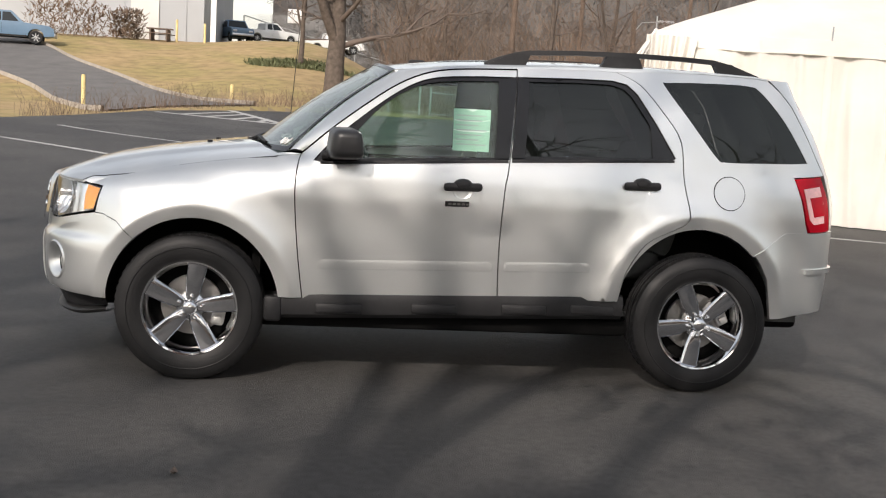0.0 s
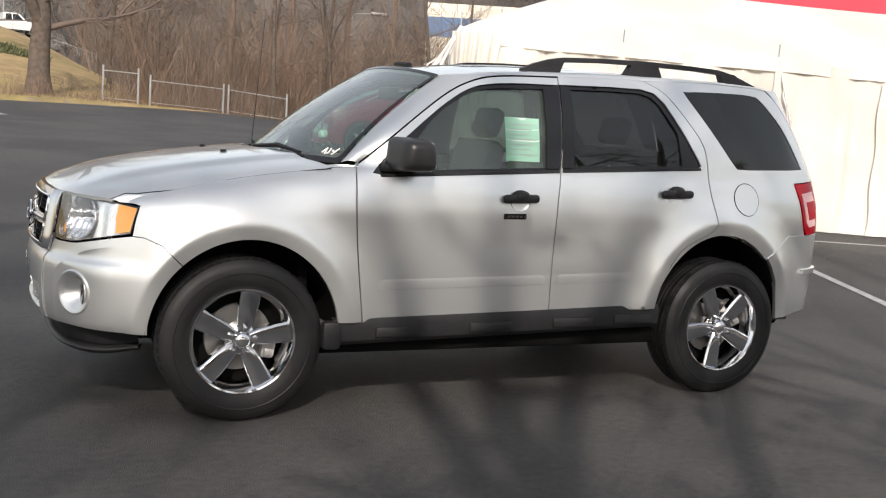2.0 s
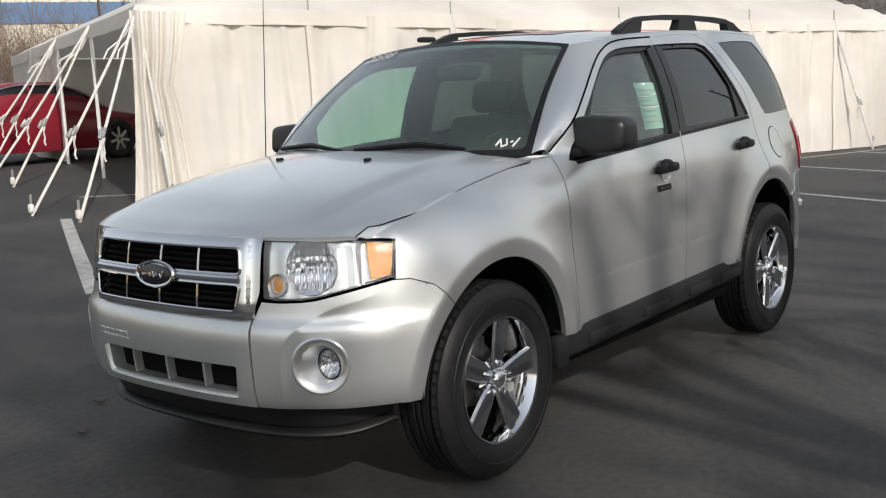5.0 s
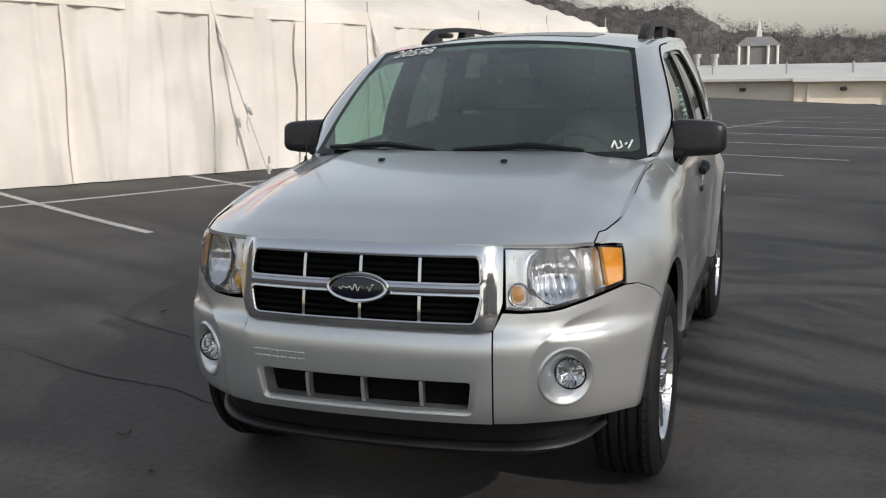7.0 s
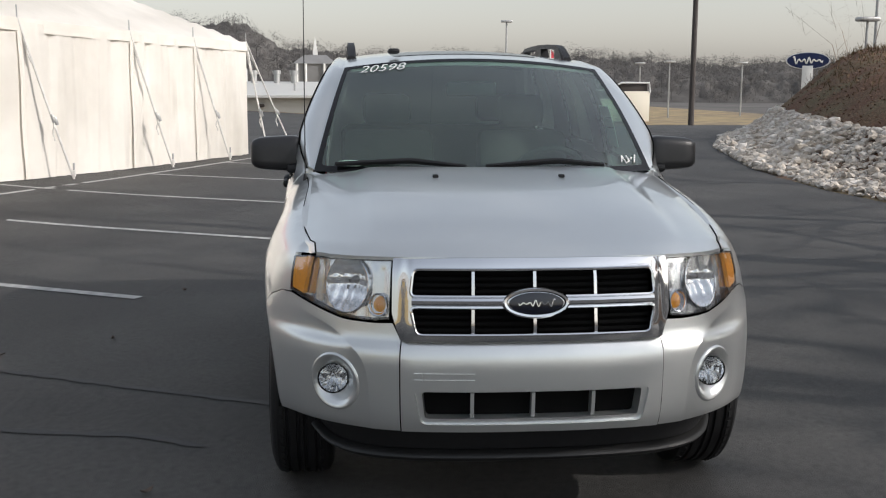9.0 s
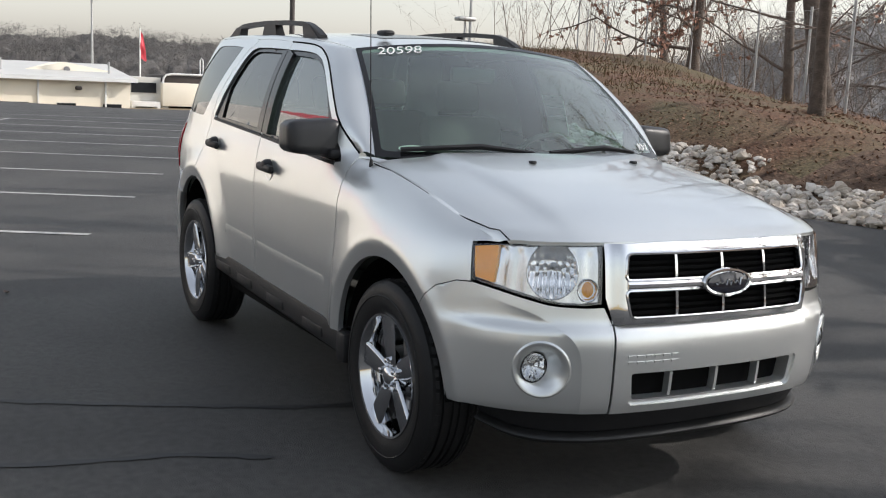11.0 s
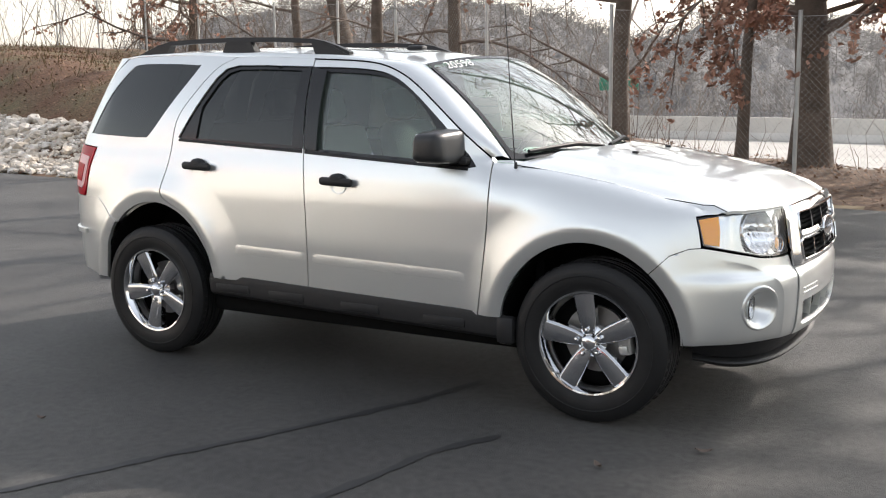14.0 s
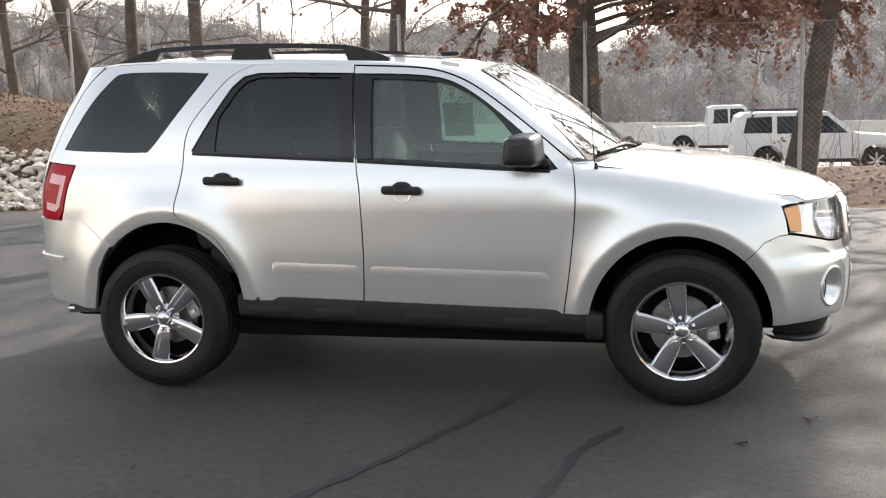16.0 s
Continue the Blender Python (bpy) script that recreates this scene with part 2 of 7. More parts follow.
let_through(CANVAS, 0.22, (0.8, 0.76, 0.68))
CANVAS_RED = material("red_canvas", (0.55, 0.05, 0.07), 0.6, vary=0.12, scale=1.0)
BARK = material("bark", (0.10, 0.078, 0.062), 0.95, vary=0.4, scale=6, bump=1.0, bump_scale=22)
TWIG = material("twigs", (0.13, 0.10, 0.082), 0.95, vary=0.3, scale=1.0)
BRUSH = material("brush", (0.175, 0.118, 0.082), 0.95, vary=0.35, scale=0.3, second=(0.13, 0.10, 0.078), mix_scale=0.12)
DEADLEAF = material("dead_leaves", (0.27, 0.135, 0.092), 0.85, vary=0.4, scale=2.0, second=(0.36, 0.21, 0.15), mix_scale=1.2)
GRASS = material("mound_grass", (0.120, 0.085, 0.040), 0.9, vary=0.4, scale=1.2, second=(0.13, 0.088, 0.045), mix_scale=0.6)
LITTERLEAF = material("litter_leaves", (0.16, 0.092, 0.056), 0.9, vary=0.5, scale=3.0, second=(0.24, 0.145, 0.095), mix_scale=9)
STONE = material("rock", (0.42, 0.37, 0.31), 0.9, vary=0.3, scale=5, bump=0.6, bump_scale=18, second=(0.5, 0.47, 0.43), mix_scale=2.5, random_tint=0.25)
GALV = material("galvanised_steel", (0.42, 0.42, 0.41), 0.5, metal=0.7, vary=0.15, scale=5)
WHITE = material("white_paint", (0.72, 0.72, 0.70), 0.6, vary=0.08, scale=0.7)
YELLOW = material("yellow_paint", (0.62, 0.49, 0.22), 0.6, vary=0.2, scale=4)
ROPE = material("rope", (0.68, 0.66, 0.62), 0.85, vary=0.15, scale=9)
WOODPOLE = material("pole_wood", (0.14, 0.10, 0.075), 0.9, vary=0.3, scale=3, bump=0.5, bump_scale=20)
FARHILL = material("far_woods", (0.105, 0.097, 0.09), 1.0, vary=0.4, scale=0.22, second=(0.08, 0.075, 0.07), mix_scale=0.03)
# the haze of distance is put into these paler greys
PALEHILL = material("haze_tinted_woods", (0.165, 0.163, 0.162), 1.0, vary=0.3, scale=0.22, second=(0.14, 0.138, 0.137), mix_scale=0.03)
PALETREE = material("haze_tinted_twigs", (0.215, 0.208, 0.202), 1.0, vary=0.25, scale=0.06, second=(0.165, 0.160, 0.155), mix_scale=0.05)
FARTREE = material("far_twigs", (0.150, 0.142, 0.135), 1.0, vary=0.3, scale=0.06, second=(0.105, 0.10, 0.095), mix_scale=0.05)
# added translucency evens out lit and shaded sides of the far twigs
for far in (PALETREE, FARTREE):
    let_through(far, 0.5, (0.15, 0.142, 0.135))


# ---- terrain ----
EDGE = [(-70, -6.5), (-14, -6.6), (-8, -7.0), (-3.4, -7.2), (-1.4, -7.7), (1.5, -7.9), (4.2, -7.6), (6.6, -6.7), (9.7, -6.6), (13.8, -7.1), (20.9, -8.9), (25, -10.5), (30, -13.1), (36, -18), (45, -28.5), (60, -51)]
crest = curve([(-30, 0.18), (-2, 0.22), (1, 0.30), (4, 0.62), (6, 0.90), (8, 1.18), (12, 1.52), (15, 1.85), (18, 2.15), (22, 2.5), (25, 2.75), (28, 2.8), (31, 2.55), (35, 1.8), (42, 0.5), (60, 0.2)])


def edge_y(x):
    for (x1, y1), (x2, y2) in zip(EDGE, EDGE[1:]):
        if x <= x2:
            return y1 + (y2 - y1) * (x - x1) / (x2 - x1)
    return EDGE[-1][1]


NORTH = [(-70, 20), (-8.5, 21.5), (-7.2, 24), (-5.8, 27.8), (-1.9, 32.7), (3, 35), (62, 35)]


def north_y(x):
    """The lot's northern edge."""
    return float(np.interp(x, [a for a, b in NORTH], [b for a, b in NORTH]))


def lot_z(x, y):
    return 0.6 * ss((y - 16) / 19) * ss((15 - x) / 10) + 0.5 * ss((y - 3) / 13) * ss((22 - x) / 14) - float(np.interp(y, (-12, -6, 0, 5, 10), (0.88, 0.70, 0.38, 0.10, -0.12))) * ss((x - 26) / 40)


north_rise = curve([(24, 0), (31.6, 0.12), (37.3, 0.3), (41, 0.75), (45, 1.35), (50, 2.15), (55, 3.05), (63, 4.2), (71, 4.7), (90, 5.5), (400, 6.0), (1200, 6.2)])


def land(x, y):
    """Height of the natural ground."""
    z = lot_z(x, y)
    if y > north_y(x):
        hill = ss((8 - x) / 10)
        z = z * (1 - hill) + hill * (lot_z(x, north_y(x)) + north_rise(max(y, 24))) + (1 - hill) * 1.2 * ss((y - 36) / 40)
    d = edge_y(x) - y
    if d > 0:
        h = crest(x)
        up = ss(d / (2.2 + h * 0.9))
        down = ss((d - 2.4 - h * 3.2) / (5 + h))
        z += h * up * (1 - down) - 1.2 * down
        z += 0.10 * noise.noise(Vector((x * 0.8, y * 0.8, 0))) * up
    return z


def coords(lo, hi, fine_lo, fine_hi, step, grow=1.18):
    out = [fine_lo + i * step for i in range(int((fine_hi - fine_lo) / step) + 1)]
    s = step
    while out[-1] < hi:
        s *= grow
        out.append(out[-1] + s)
    s = step
    while out[0] > lo:
        s *= grow
        out.insert(0, out[0] - s)
    return out


def ground_z(x, y):
    return land(x, y) - (0.12 if -69 < x < 61 and edge_y(x) + 0.15 < y < north_y(x) - 0.2 else 0.0)


gx, gy = coords(-900, 1200, -30, 42, 0.6), coords(-900, 900, -26, 44, 0.6)
ground = Shape().grid(lambda x, y: (x, y, ground_z(x, y)), gx, gy)
gm = ground.mesh("ground", 60)
for mm in (EARTH, SOIL, LITTER, DRYGRASS, FARHILL):
    gm.materials.append(mm)
for p in gm.polygons:
    x, y, _ = p.center
    d = edge_y(x) - y
    if y < -40:
        p.material_index = 4
    elif y > north_y(x) - 0.3 and x < 7 + 2 * noise.noise(Vector((x * 0.3, y * 0.3, 5))):
        p.material_index = 3
    elif 0 < d < 16 and x > 5.5 + 1.5 * noise.noise(Vector((x, y, 3))):
        p.material_index = 1
    elif 0 < d < 11:
        p.material_index = 2
tagged(new("ground", gm), "dry winter ground with grass, soil and leaf litter", "ground", kind="structure")

# parking lot asphalt laid over the ground
lot = Shape()
xs_lot = [-70, -50, -35, -25, -20] + [-16 + 0.5 * i for i in range(96)] + [34, 38, 42, 46, 50, 55, 61]
vv = [0, 0.01, 0.03, 0.06, 0.1, 0.15, 0.2, 0.25, 0.3, 0.34, 0.38, 0.42, 0.46, 0.5, 0.54, 0.58, 0.62, 0.66, 0.7, 0.75, 0.8, 0.85, 0.9, 0.95, 1.0]
lot.grid(lambda x, v: (x, edge_y(x) + v * (north_y(x) - edge_y(x)), lot_z(x, edge_y(x) + v * (north_y(x) - edge_y(x)))), xs_lot, vv)
part("parking_lot", lot, ASPHALT, smooth=60)
tagged(bpy.data.objects["parking_lot"], "dark asphalt parking lot with worn stains", "pavement", kind="structure")


def stripe(a, b, w, mat=LINE, name="parking_line"):
    a, b = Vector((*a, 0)), Vector((*b, 0))
    d = (b - a).normalized()
    s = Vector((-d.y, d.x, 0)) * w / 2
    k = max(2, int((b - a).length / 0.5))
    sh = Shape().grid(lambda u, v: (lambda p: (p.x, p.y, lot_z(p.x, p.y) + 0.006))(a.lerp(b, u) + s * v), [i / k for i in range(k + 1)], (-1, 1))
    ob = part(name, sh, mat)
    return tagged(ob, "white painted parking line on asphalt", "marking", "parking lines", "structure")


V = Vector((0.45, 0.893))        # along the stalls
# long line before the tent, and the stalls that cross it
stripe((3.2, 7.35), (27.0, -0.9), 0.10)
for i in range(-1, 9):
    p = Vector((4.87, 1.0)) + i * Vector((2.95, -0.64))
    stripe(p - V * (0.16 + 0.4 * i if i >= 0 else -0.5), p + V * (7.4, 6.8, 6.4, 4.8, 4.4, 3.6, 3.6, 3.6, 3.6, 3.6)[i + 1], 0.10)
stripe((0.0, 3.73), (2.4, 8.0), 0.13)
stripe((3.6, 9.6), (7.0, 7.6), 0.09)
stripe((1.62, -5.87), (0.6, -7.5), 0.09)
# the northern stalls and the hatched bay
stripe((-6.6, 14.1), (-3.9, 11.6), 0.13)
stripe((-6.7, 19.6), (-2.9, 14.6), 0.14)
hatch = [(-5.6, 27.2), (-3.6, 30.4), (-1.6, 24.6)]
stripe(hatch[0], hatch[2], 0.26)
stripe(hatch[1], hatch[2], 0.26)
for k in (0.2, 0.4, 0.6, 0.8):
    a, b = Vector(hatch[0]).lerp(Vector(hatch[2]), k), Vector(hatch[1]).lerp(Vector(hatch[2]), k - 0.06)
    stripe(a, b, 0.24)

TAR = material("crack_sealant", (0.022, 0.022, 0.023), 0.6, vary=0.2, scale=8)


def tar_line(pts, w, seed):
    rr = random.Random(seed)
    line = smooth_line([(x, y, 0) for x, y in pts], 10)
    sh = Shape()
    vs = []
    for k, p in enumerate(line):
        q = line[min(k + 1, len(line) - 1)] - line[max(k - 1, 0)]
        n = Vector((-q.y, q.x, 0)).normalized()
        c = p + n * 0.015 * noise.noise(p * 6)
        h = w * (0.7 + 0.6 * rr.random()) * min(1, k / 3 + 0.2, (len(line) - 1 - k) / 3 + 0.2)
        z = lot_z(c.x, c.y) + 0.004
        vs += [(c.x - n.x * h, c.y - n.y * h, z), (c.x + n.x * h, c.y + n.y * h, z)]
    sh.add(vs, [(2 * k, 2 * k + 1, 2 * k + 3, 2 * k + 2) for k in range(len(line) - 1)])
    tagged(part("crack_sealant", sh, TAR), "dark sealed crack in the asphalt", "crack", "sealed cracks", "structure")


tar_line([(0.75, 3.5), (0.30, 2.6), (0.04, 2.05), (-0.17, 1.62), (-0.46, 0.96), (-0.6, 0.5)], 0.022, 1)
tar_line([(-0.45, 2.9), (-0.73, 2.21), (-0.84, 1.8), (-0.90, 1.5), (-1.05, 1.2)], 0.022, 2)

# ---- marquee ----
TENT = thing("marquee", "large cream canvas marquee with tied-down side walls", "tent")
A0, B0 = Vector((4.0, 8.5)), Vector((18.1, 2.75))
TU = (B0 - A0).normalized()
TN = Vector((-TU.y, TU.x))
TL, TD, EAVE = (B0 - A0).length, 12.2, 2.45
POLES = (0.0, 2.36, 4.65, 7.85, 10.8, 13.0, (B0 - A0).length)


def tent_at(u, d, z):
    p = A0 + TU * u + TN * d
    return Vector((p.x, p.y, z + 1.35 * tent_floor(u, 0) * min(1.0, max(0.0, (z - 0.6) / 1.8))))


def tent_floor(u, d):
    p = A0 + TU * u + TN * d
    return lot_z(p.x, p.y)




def wall_panel(u0, u1, d0, d1, seed):
    """One hanging panel of side wall with soft vertical folds."""
    def fn(s, v):
        u, d = u0 + (u1 - u0) * s, d0 + (d1 - d0) * s
        floor = tent_floor(u, d) + 0.015
        z = floor + (EAVE - 0.05 - floor) * v
        edge = min(1, 6 * min(s, 1 - s))
        w = noise.noise(Vector((s * 5 + seed * 7, v * 0.9, seed))) * 0.10 + noise.noise(Vector((s * 14 + seed, v * 1.4 + s * 3, seed * 3))) * 0.05
        for k in range(3):
            c = (0.18 + 0.3 * k + 0.13 * math.sin(seed * 5 + k * 2)) + (0.10 * math.sin(seed + k * 3)) * (1 - v)
            w += 0.045 * math.exp(-((s - c) / 0.022) ** 2) * ss((v if (seed + k) % 2 else 1 - v) * 1.6 + 0.1)
        w += 0.09 * (1 - v) ** 3 * math.sin(s * 9 + seed) * noise.noise(Vector((s * 6, 9, seed)))
        w *= 0.4 + 0.6 * edge
        nrm = Vector((-(d1 - d0), u1 - u0)).normalized()
        p = tent_at(u, d, z)
        off = TU * nrm.x + TN * nrm.y
        return p + Vector((off.x, off.y, 0)) * (-w)
    sh = Shape().grid(fn, [i / 72 for i in range(73)], [j / 20 for j in range(21)])
    return sh


for i, (u0, u1) in enumerate(zip(POLES, POLES[1:])):
    part("wall_panel", wall_panel(u0 + 0.005, u1 - 0.005, 0, 0, i + 1), CANVAS, TENT, smooth=80)
part("wall_flap", Shape().grid(lambda a, v: tent_at(6.2 + 0.95 * a * (1 - 0.25 * (1 - v)) + 0.02 * math.sin(v * 14), -0.045 - 0.05 * math.sin(math.pi * a) * (0.5 + 0.5 * v) - 0.03 * math.sin(a * 11 + v * 5) * (1 - v), tent_floor(6.6, 0) + 0.02 + (EAVE - 0.22 - tent_floor(6.6, 0)) * v), [i / 24 for i in range(25)], [j / 20 for j in range(21)]), CANVAS, TENT, "creased overlapping canvas flap", smooth=80)
for i in range(4):
    part("wall_panel", wall_panel(TL, TL, i * TD / 4, (i + 1) * TD / 4, i + 11), CANVAS, TENT, smooth=80)
for i in range(4):
    part("wall_panel", wall_panel(i * TL / 4, (i + 1) * TL / 4, TD, TD, i + 21), CANVAS, TENT, smooth=80)
part("wall_panel", wall_panel(0.0, 0.25, 0, 1.1, 31), CANVAS, TENT, smooth=80)
part("wall_panel", wall_panel(0, 0, TD * 0.5, TD, 32), CANVAS, TENT, smooth=80)


def drape(a, v):
    """The gathered corner curtain, bunched above and spread at its foot."""
    fold = 0.09 * math.sin(a * 21 + 2.0 * v) + 0.05 * math.sin(a * 47 + 5 * v + 1)
    pinch = 0.55 + 0.45 * abs(v - 0.62) ** 0.8
    u, d = -0.12 + 0.95 * a * pinch - 0.16 * (1 - v) ** 2, -0.10 + 0.10 * fold * 10 * (0.35 + 0.65 * pinch) * 0.55 - 0.10 * (1 - v) ** 2
    floor = tent_floor(0, 0) + 0.012
    return tent_at(u, d, floor + (EAVE - 0.06 - floor) * v + 0.03 * math.sin(a * 17) * (1 - v) ** 4)


part("corner_drape", Shape().grid(drape, [i / 70 for i in range(71)], [j / 24 for j in range(25)]), CANVAS, TENT, "gathered corner curtain", smooth=80)


def roof_z(u, d):
    """Hip roof with a slack between the eave poles and up to the ridge."""
    inset = min(d, TD - d, u * 1.0, (TL - u) * 1.0)
    t = max(0.0, min(1.0, inset / (TD / 2)))
    sag = -0.10 * math.sin(math.pi * t) * 1.3
    scallop = -0.014 * (1 - t) * abs(math.sin(math.pi * (float(np.interp(u, POLES, range(len(POLES)))) if min(d, TD - d) < min(u, TL - u) else d / (TD / 4))))
    return EAVE + 3.0 * t ** 0.92 + sag + scallop


us, ds = [i * TL / 60 for i in range(61)], [i * TD / 48 for i in range(49)]
roof = Shape().grid(lambda u, d: tent_at(u, d, roof_z(u, d)), us, ds)
rm = roof.mesh("roof", 80)
rm.materials.append(CANVAS)
rm.materials.append(CANVAS_RED)
for p in rm.polygons:
    c = Vector((p.center.x, p.center.y)) - A0
    u, d = c.dot(TU), c.dot(TN)
    inset = min(d, TD - d, u, TL - u)
    if 2.3 < inset < 4.0:
        p.material_index = 1
part("roof", rm, CANVAS, TENT)
for (u0, d0, u1, d1) in ((0, 0, TL, 0), (TL, 0, TL, TD), (0, TD, TL, TD), (0, 0, 0, TD)):
    out = Vector((0, -1)) if d0 == d1 == 0 else Vector((0, 1)) if d0 == d1 else Vector((-1, 0)) if u0 == 0 else Vector((1, 0))
    off = (TU * out.x + TN * out.y) * 0.03
    val = Shape().grid(lambda s, v: tent_at(u0 + (u1 - u0) * s, d0 + (d1 - d0) * s, roof_z(u0 + (u1 - u0) * s, d0 + (d1 - d0) * s) + 0.015 - v * (0.19 + 0.005 * math.sin(s * 90))) + Vector((off.x, off.y, 0)) * (0.5 + 0.5 * v), [i / 80 for i in range(81)], [0, 0.35, 0.7, 1])
    part("valance", val, CANVAS, TENT, smooth=80)
for u in POLES:
    part("side_pole", Shape().tube([tent_at(u, 0.10, tent_floor(u, 0.1)), tent_at(u, 0.06, EAVE)], 0.025, 8), GALV, TENT)
    part("pole_spike", Shape().tube([tent_at(u, 0.0, EAVE - 0.02), tent_at(u, 0.0, EAVE + 0.20)], 0.011, 6), GALV, TENT)
    if 1.0 < u < TL - 1.0:
        part("hem", Shape().grid(lambda a, v: tent_at(u + 0.05 * a + 0.012 * math.sin(v * 9 + u), -0.035 - 0.012 * (1 - a * a), tent_floor(u, 0) + 0.02 + (EAVE - 0.2 - tent_floor(u, 0)) * v), [-1, -0.5, 0, 0.5, 1], [j / 16 for j in range(17)]), CANVAS, TENT, "doubled hem where two panels meet", smooth=80)
for d in (TD * 0.25, TD * 0.5, TD * 0.75):
    part("side_pole", Shape().tube([tent_at(0, d, tent_floor(0, d)), tent_at(0, d, EAVE)], 0.03, 8), WHITE, TENT)
for u in (TL * 0.4, TL * 0.6):
    part("centre_pole", Shape().tube([tent_at(u, TD / 2, tent_floor(u, TD / 2)), tent_at(u, TD / 2, EAVE + 3.0)], 0.05, 10), GALV, TENT)


def guy(u, d, du, dd, slack=0.04):
    a = tent_at(u, d, EAVE + 0.02)
    b = tent_at(u + du, d + dd, tent_floor(u + du, d + dd))
    pts = [a.lerp(b, k / 8) - Vector((0, 0, slack * math.sin(math.pi * k / 8))) for k in range(9)]
    g = part("guy_strap", Shape().tube(pts, 0.019, 6), ROPE, TENT)
    mid, way = a.lerp(b, 0.62), (b - a).normalized()
    turn = Matrix.Translation(mid) @ way.to_track_quat('Z', 'Y').to_matrix().to_4x4()
    part("ratchet", Shape().rbox((-0.028, -0.02, -0.09), (0.028, 0.02, 0.05), 0.01, turn).rbox((-0.022, 0.01, -0.03), (0.022, 0.06, 0.10), 0.012, turn), GALV, g)
    tail = [mid + Vector((0.02 * math.sin(k * 2.1), 0.02 * math.cos(k * 1.7), -0.055 * k)) for k in range(7)]
    part("strap_tail", Shape().tube(tail, 0.013, 5), ROPE, g)
    part("slack_loop", Shape().tube([a.lerp(b, 0.04 + 0.05 * k) + Vector((0.05 * math.sin(k * 1.1), 0.03, -0.05 * math.sin(k))) for k in range(6)], 0.012, 5), ROPE, g)
    stake = part("stake", Shape().tube([b - Vector((0, 0, 0.05)), b + Vector((0.01, 0, 0.26))], 0.017, 6), GALV, g)
    part("knot", Shape().rbox((-0.032, -0.032, 0.04), (0.032, 0.032, 0.15), 0.022, Matrix.Translation(b)), ROPE, stake)


for u in (0.0, 4.65, 7.85, 10.8, 13.0, TL):
    guy(u, 0, 0.62 if 0 < u < TL else 0.15, -0.42)
guy(0, 0, -1.6, -0.6)
guy(0, 0, -1.2, -1.4)
guy(TL, 0, 1.3, -0.5)
for d in (TD * 0.25, TD * 0.5):
    guy(0, d, -1.7, 0)
    guy(0, d, -1.4, -0.5)
for d in (TD * 0.25, TD * 0.5, TD * 0.75, TD):
    guy(TL, d, 1.1, 0)

# ---- trees ----
def grow(sh, rng, start, direction, length, radius, sides, segs, wobble, lift, tip=0.25):
    """One limb as a tapered tube. Returns its points and directions."""
    pts, dirs, d, p = [start], [direction.normalized()], direction.normalized(), start.copy()
    for k in range(segs):
        d = (d + Vector((rng.uniform(-1, 1), rng.uniform(-1, 1), rng.uniform(-1, 1))) * wobble + Vector((0, 0, lift))).normalized()
        p = p + d * (length / segs)
        pts.append(p.copy())
        dirs.append(d.copy())
    sh.tube(pts, [radius * (1 - (1 - tip) * k / segs) for k in range(segs + 1)], sides, caps=False)
    return pts, dirs


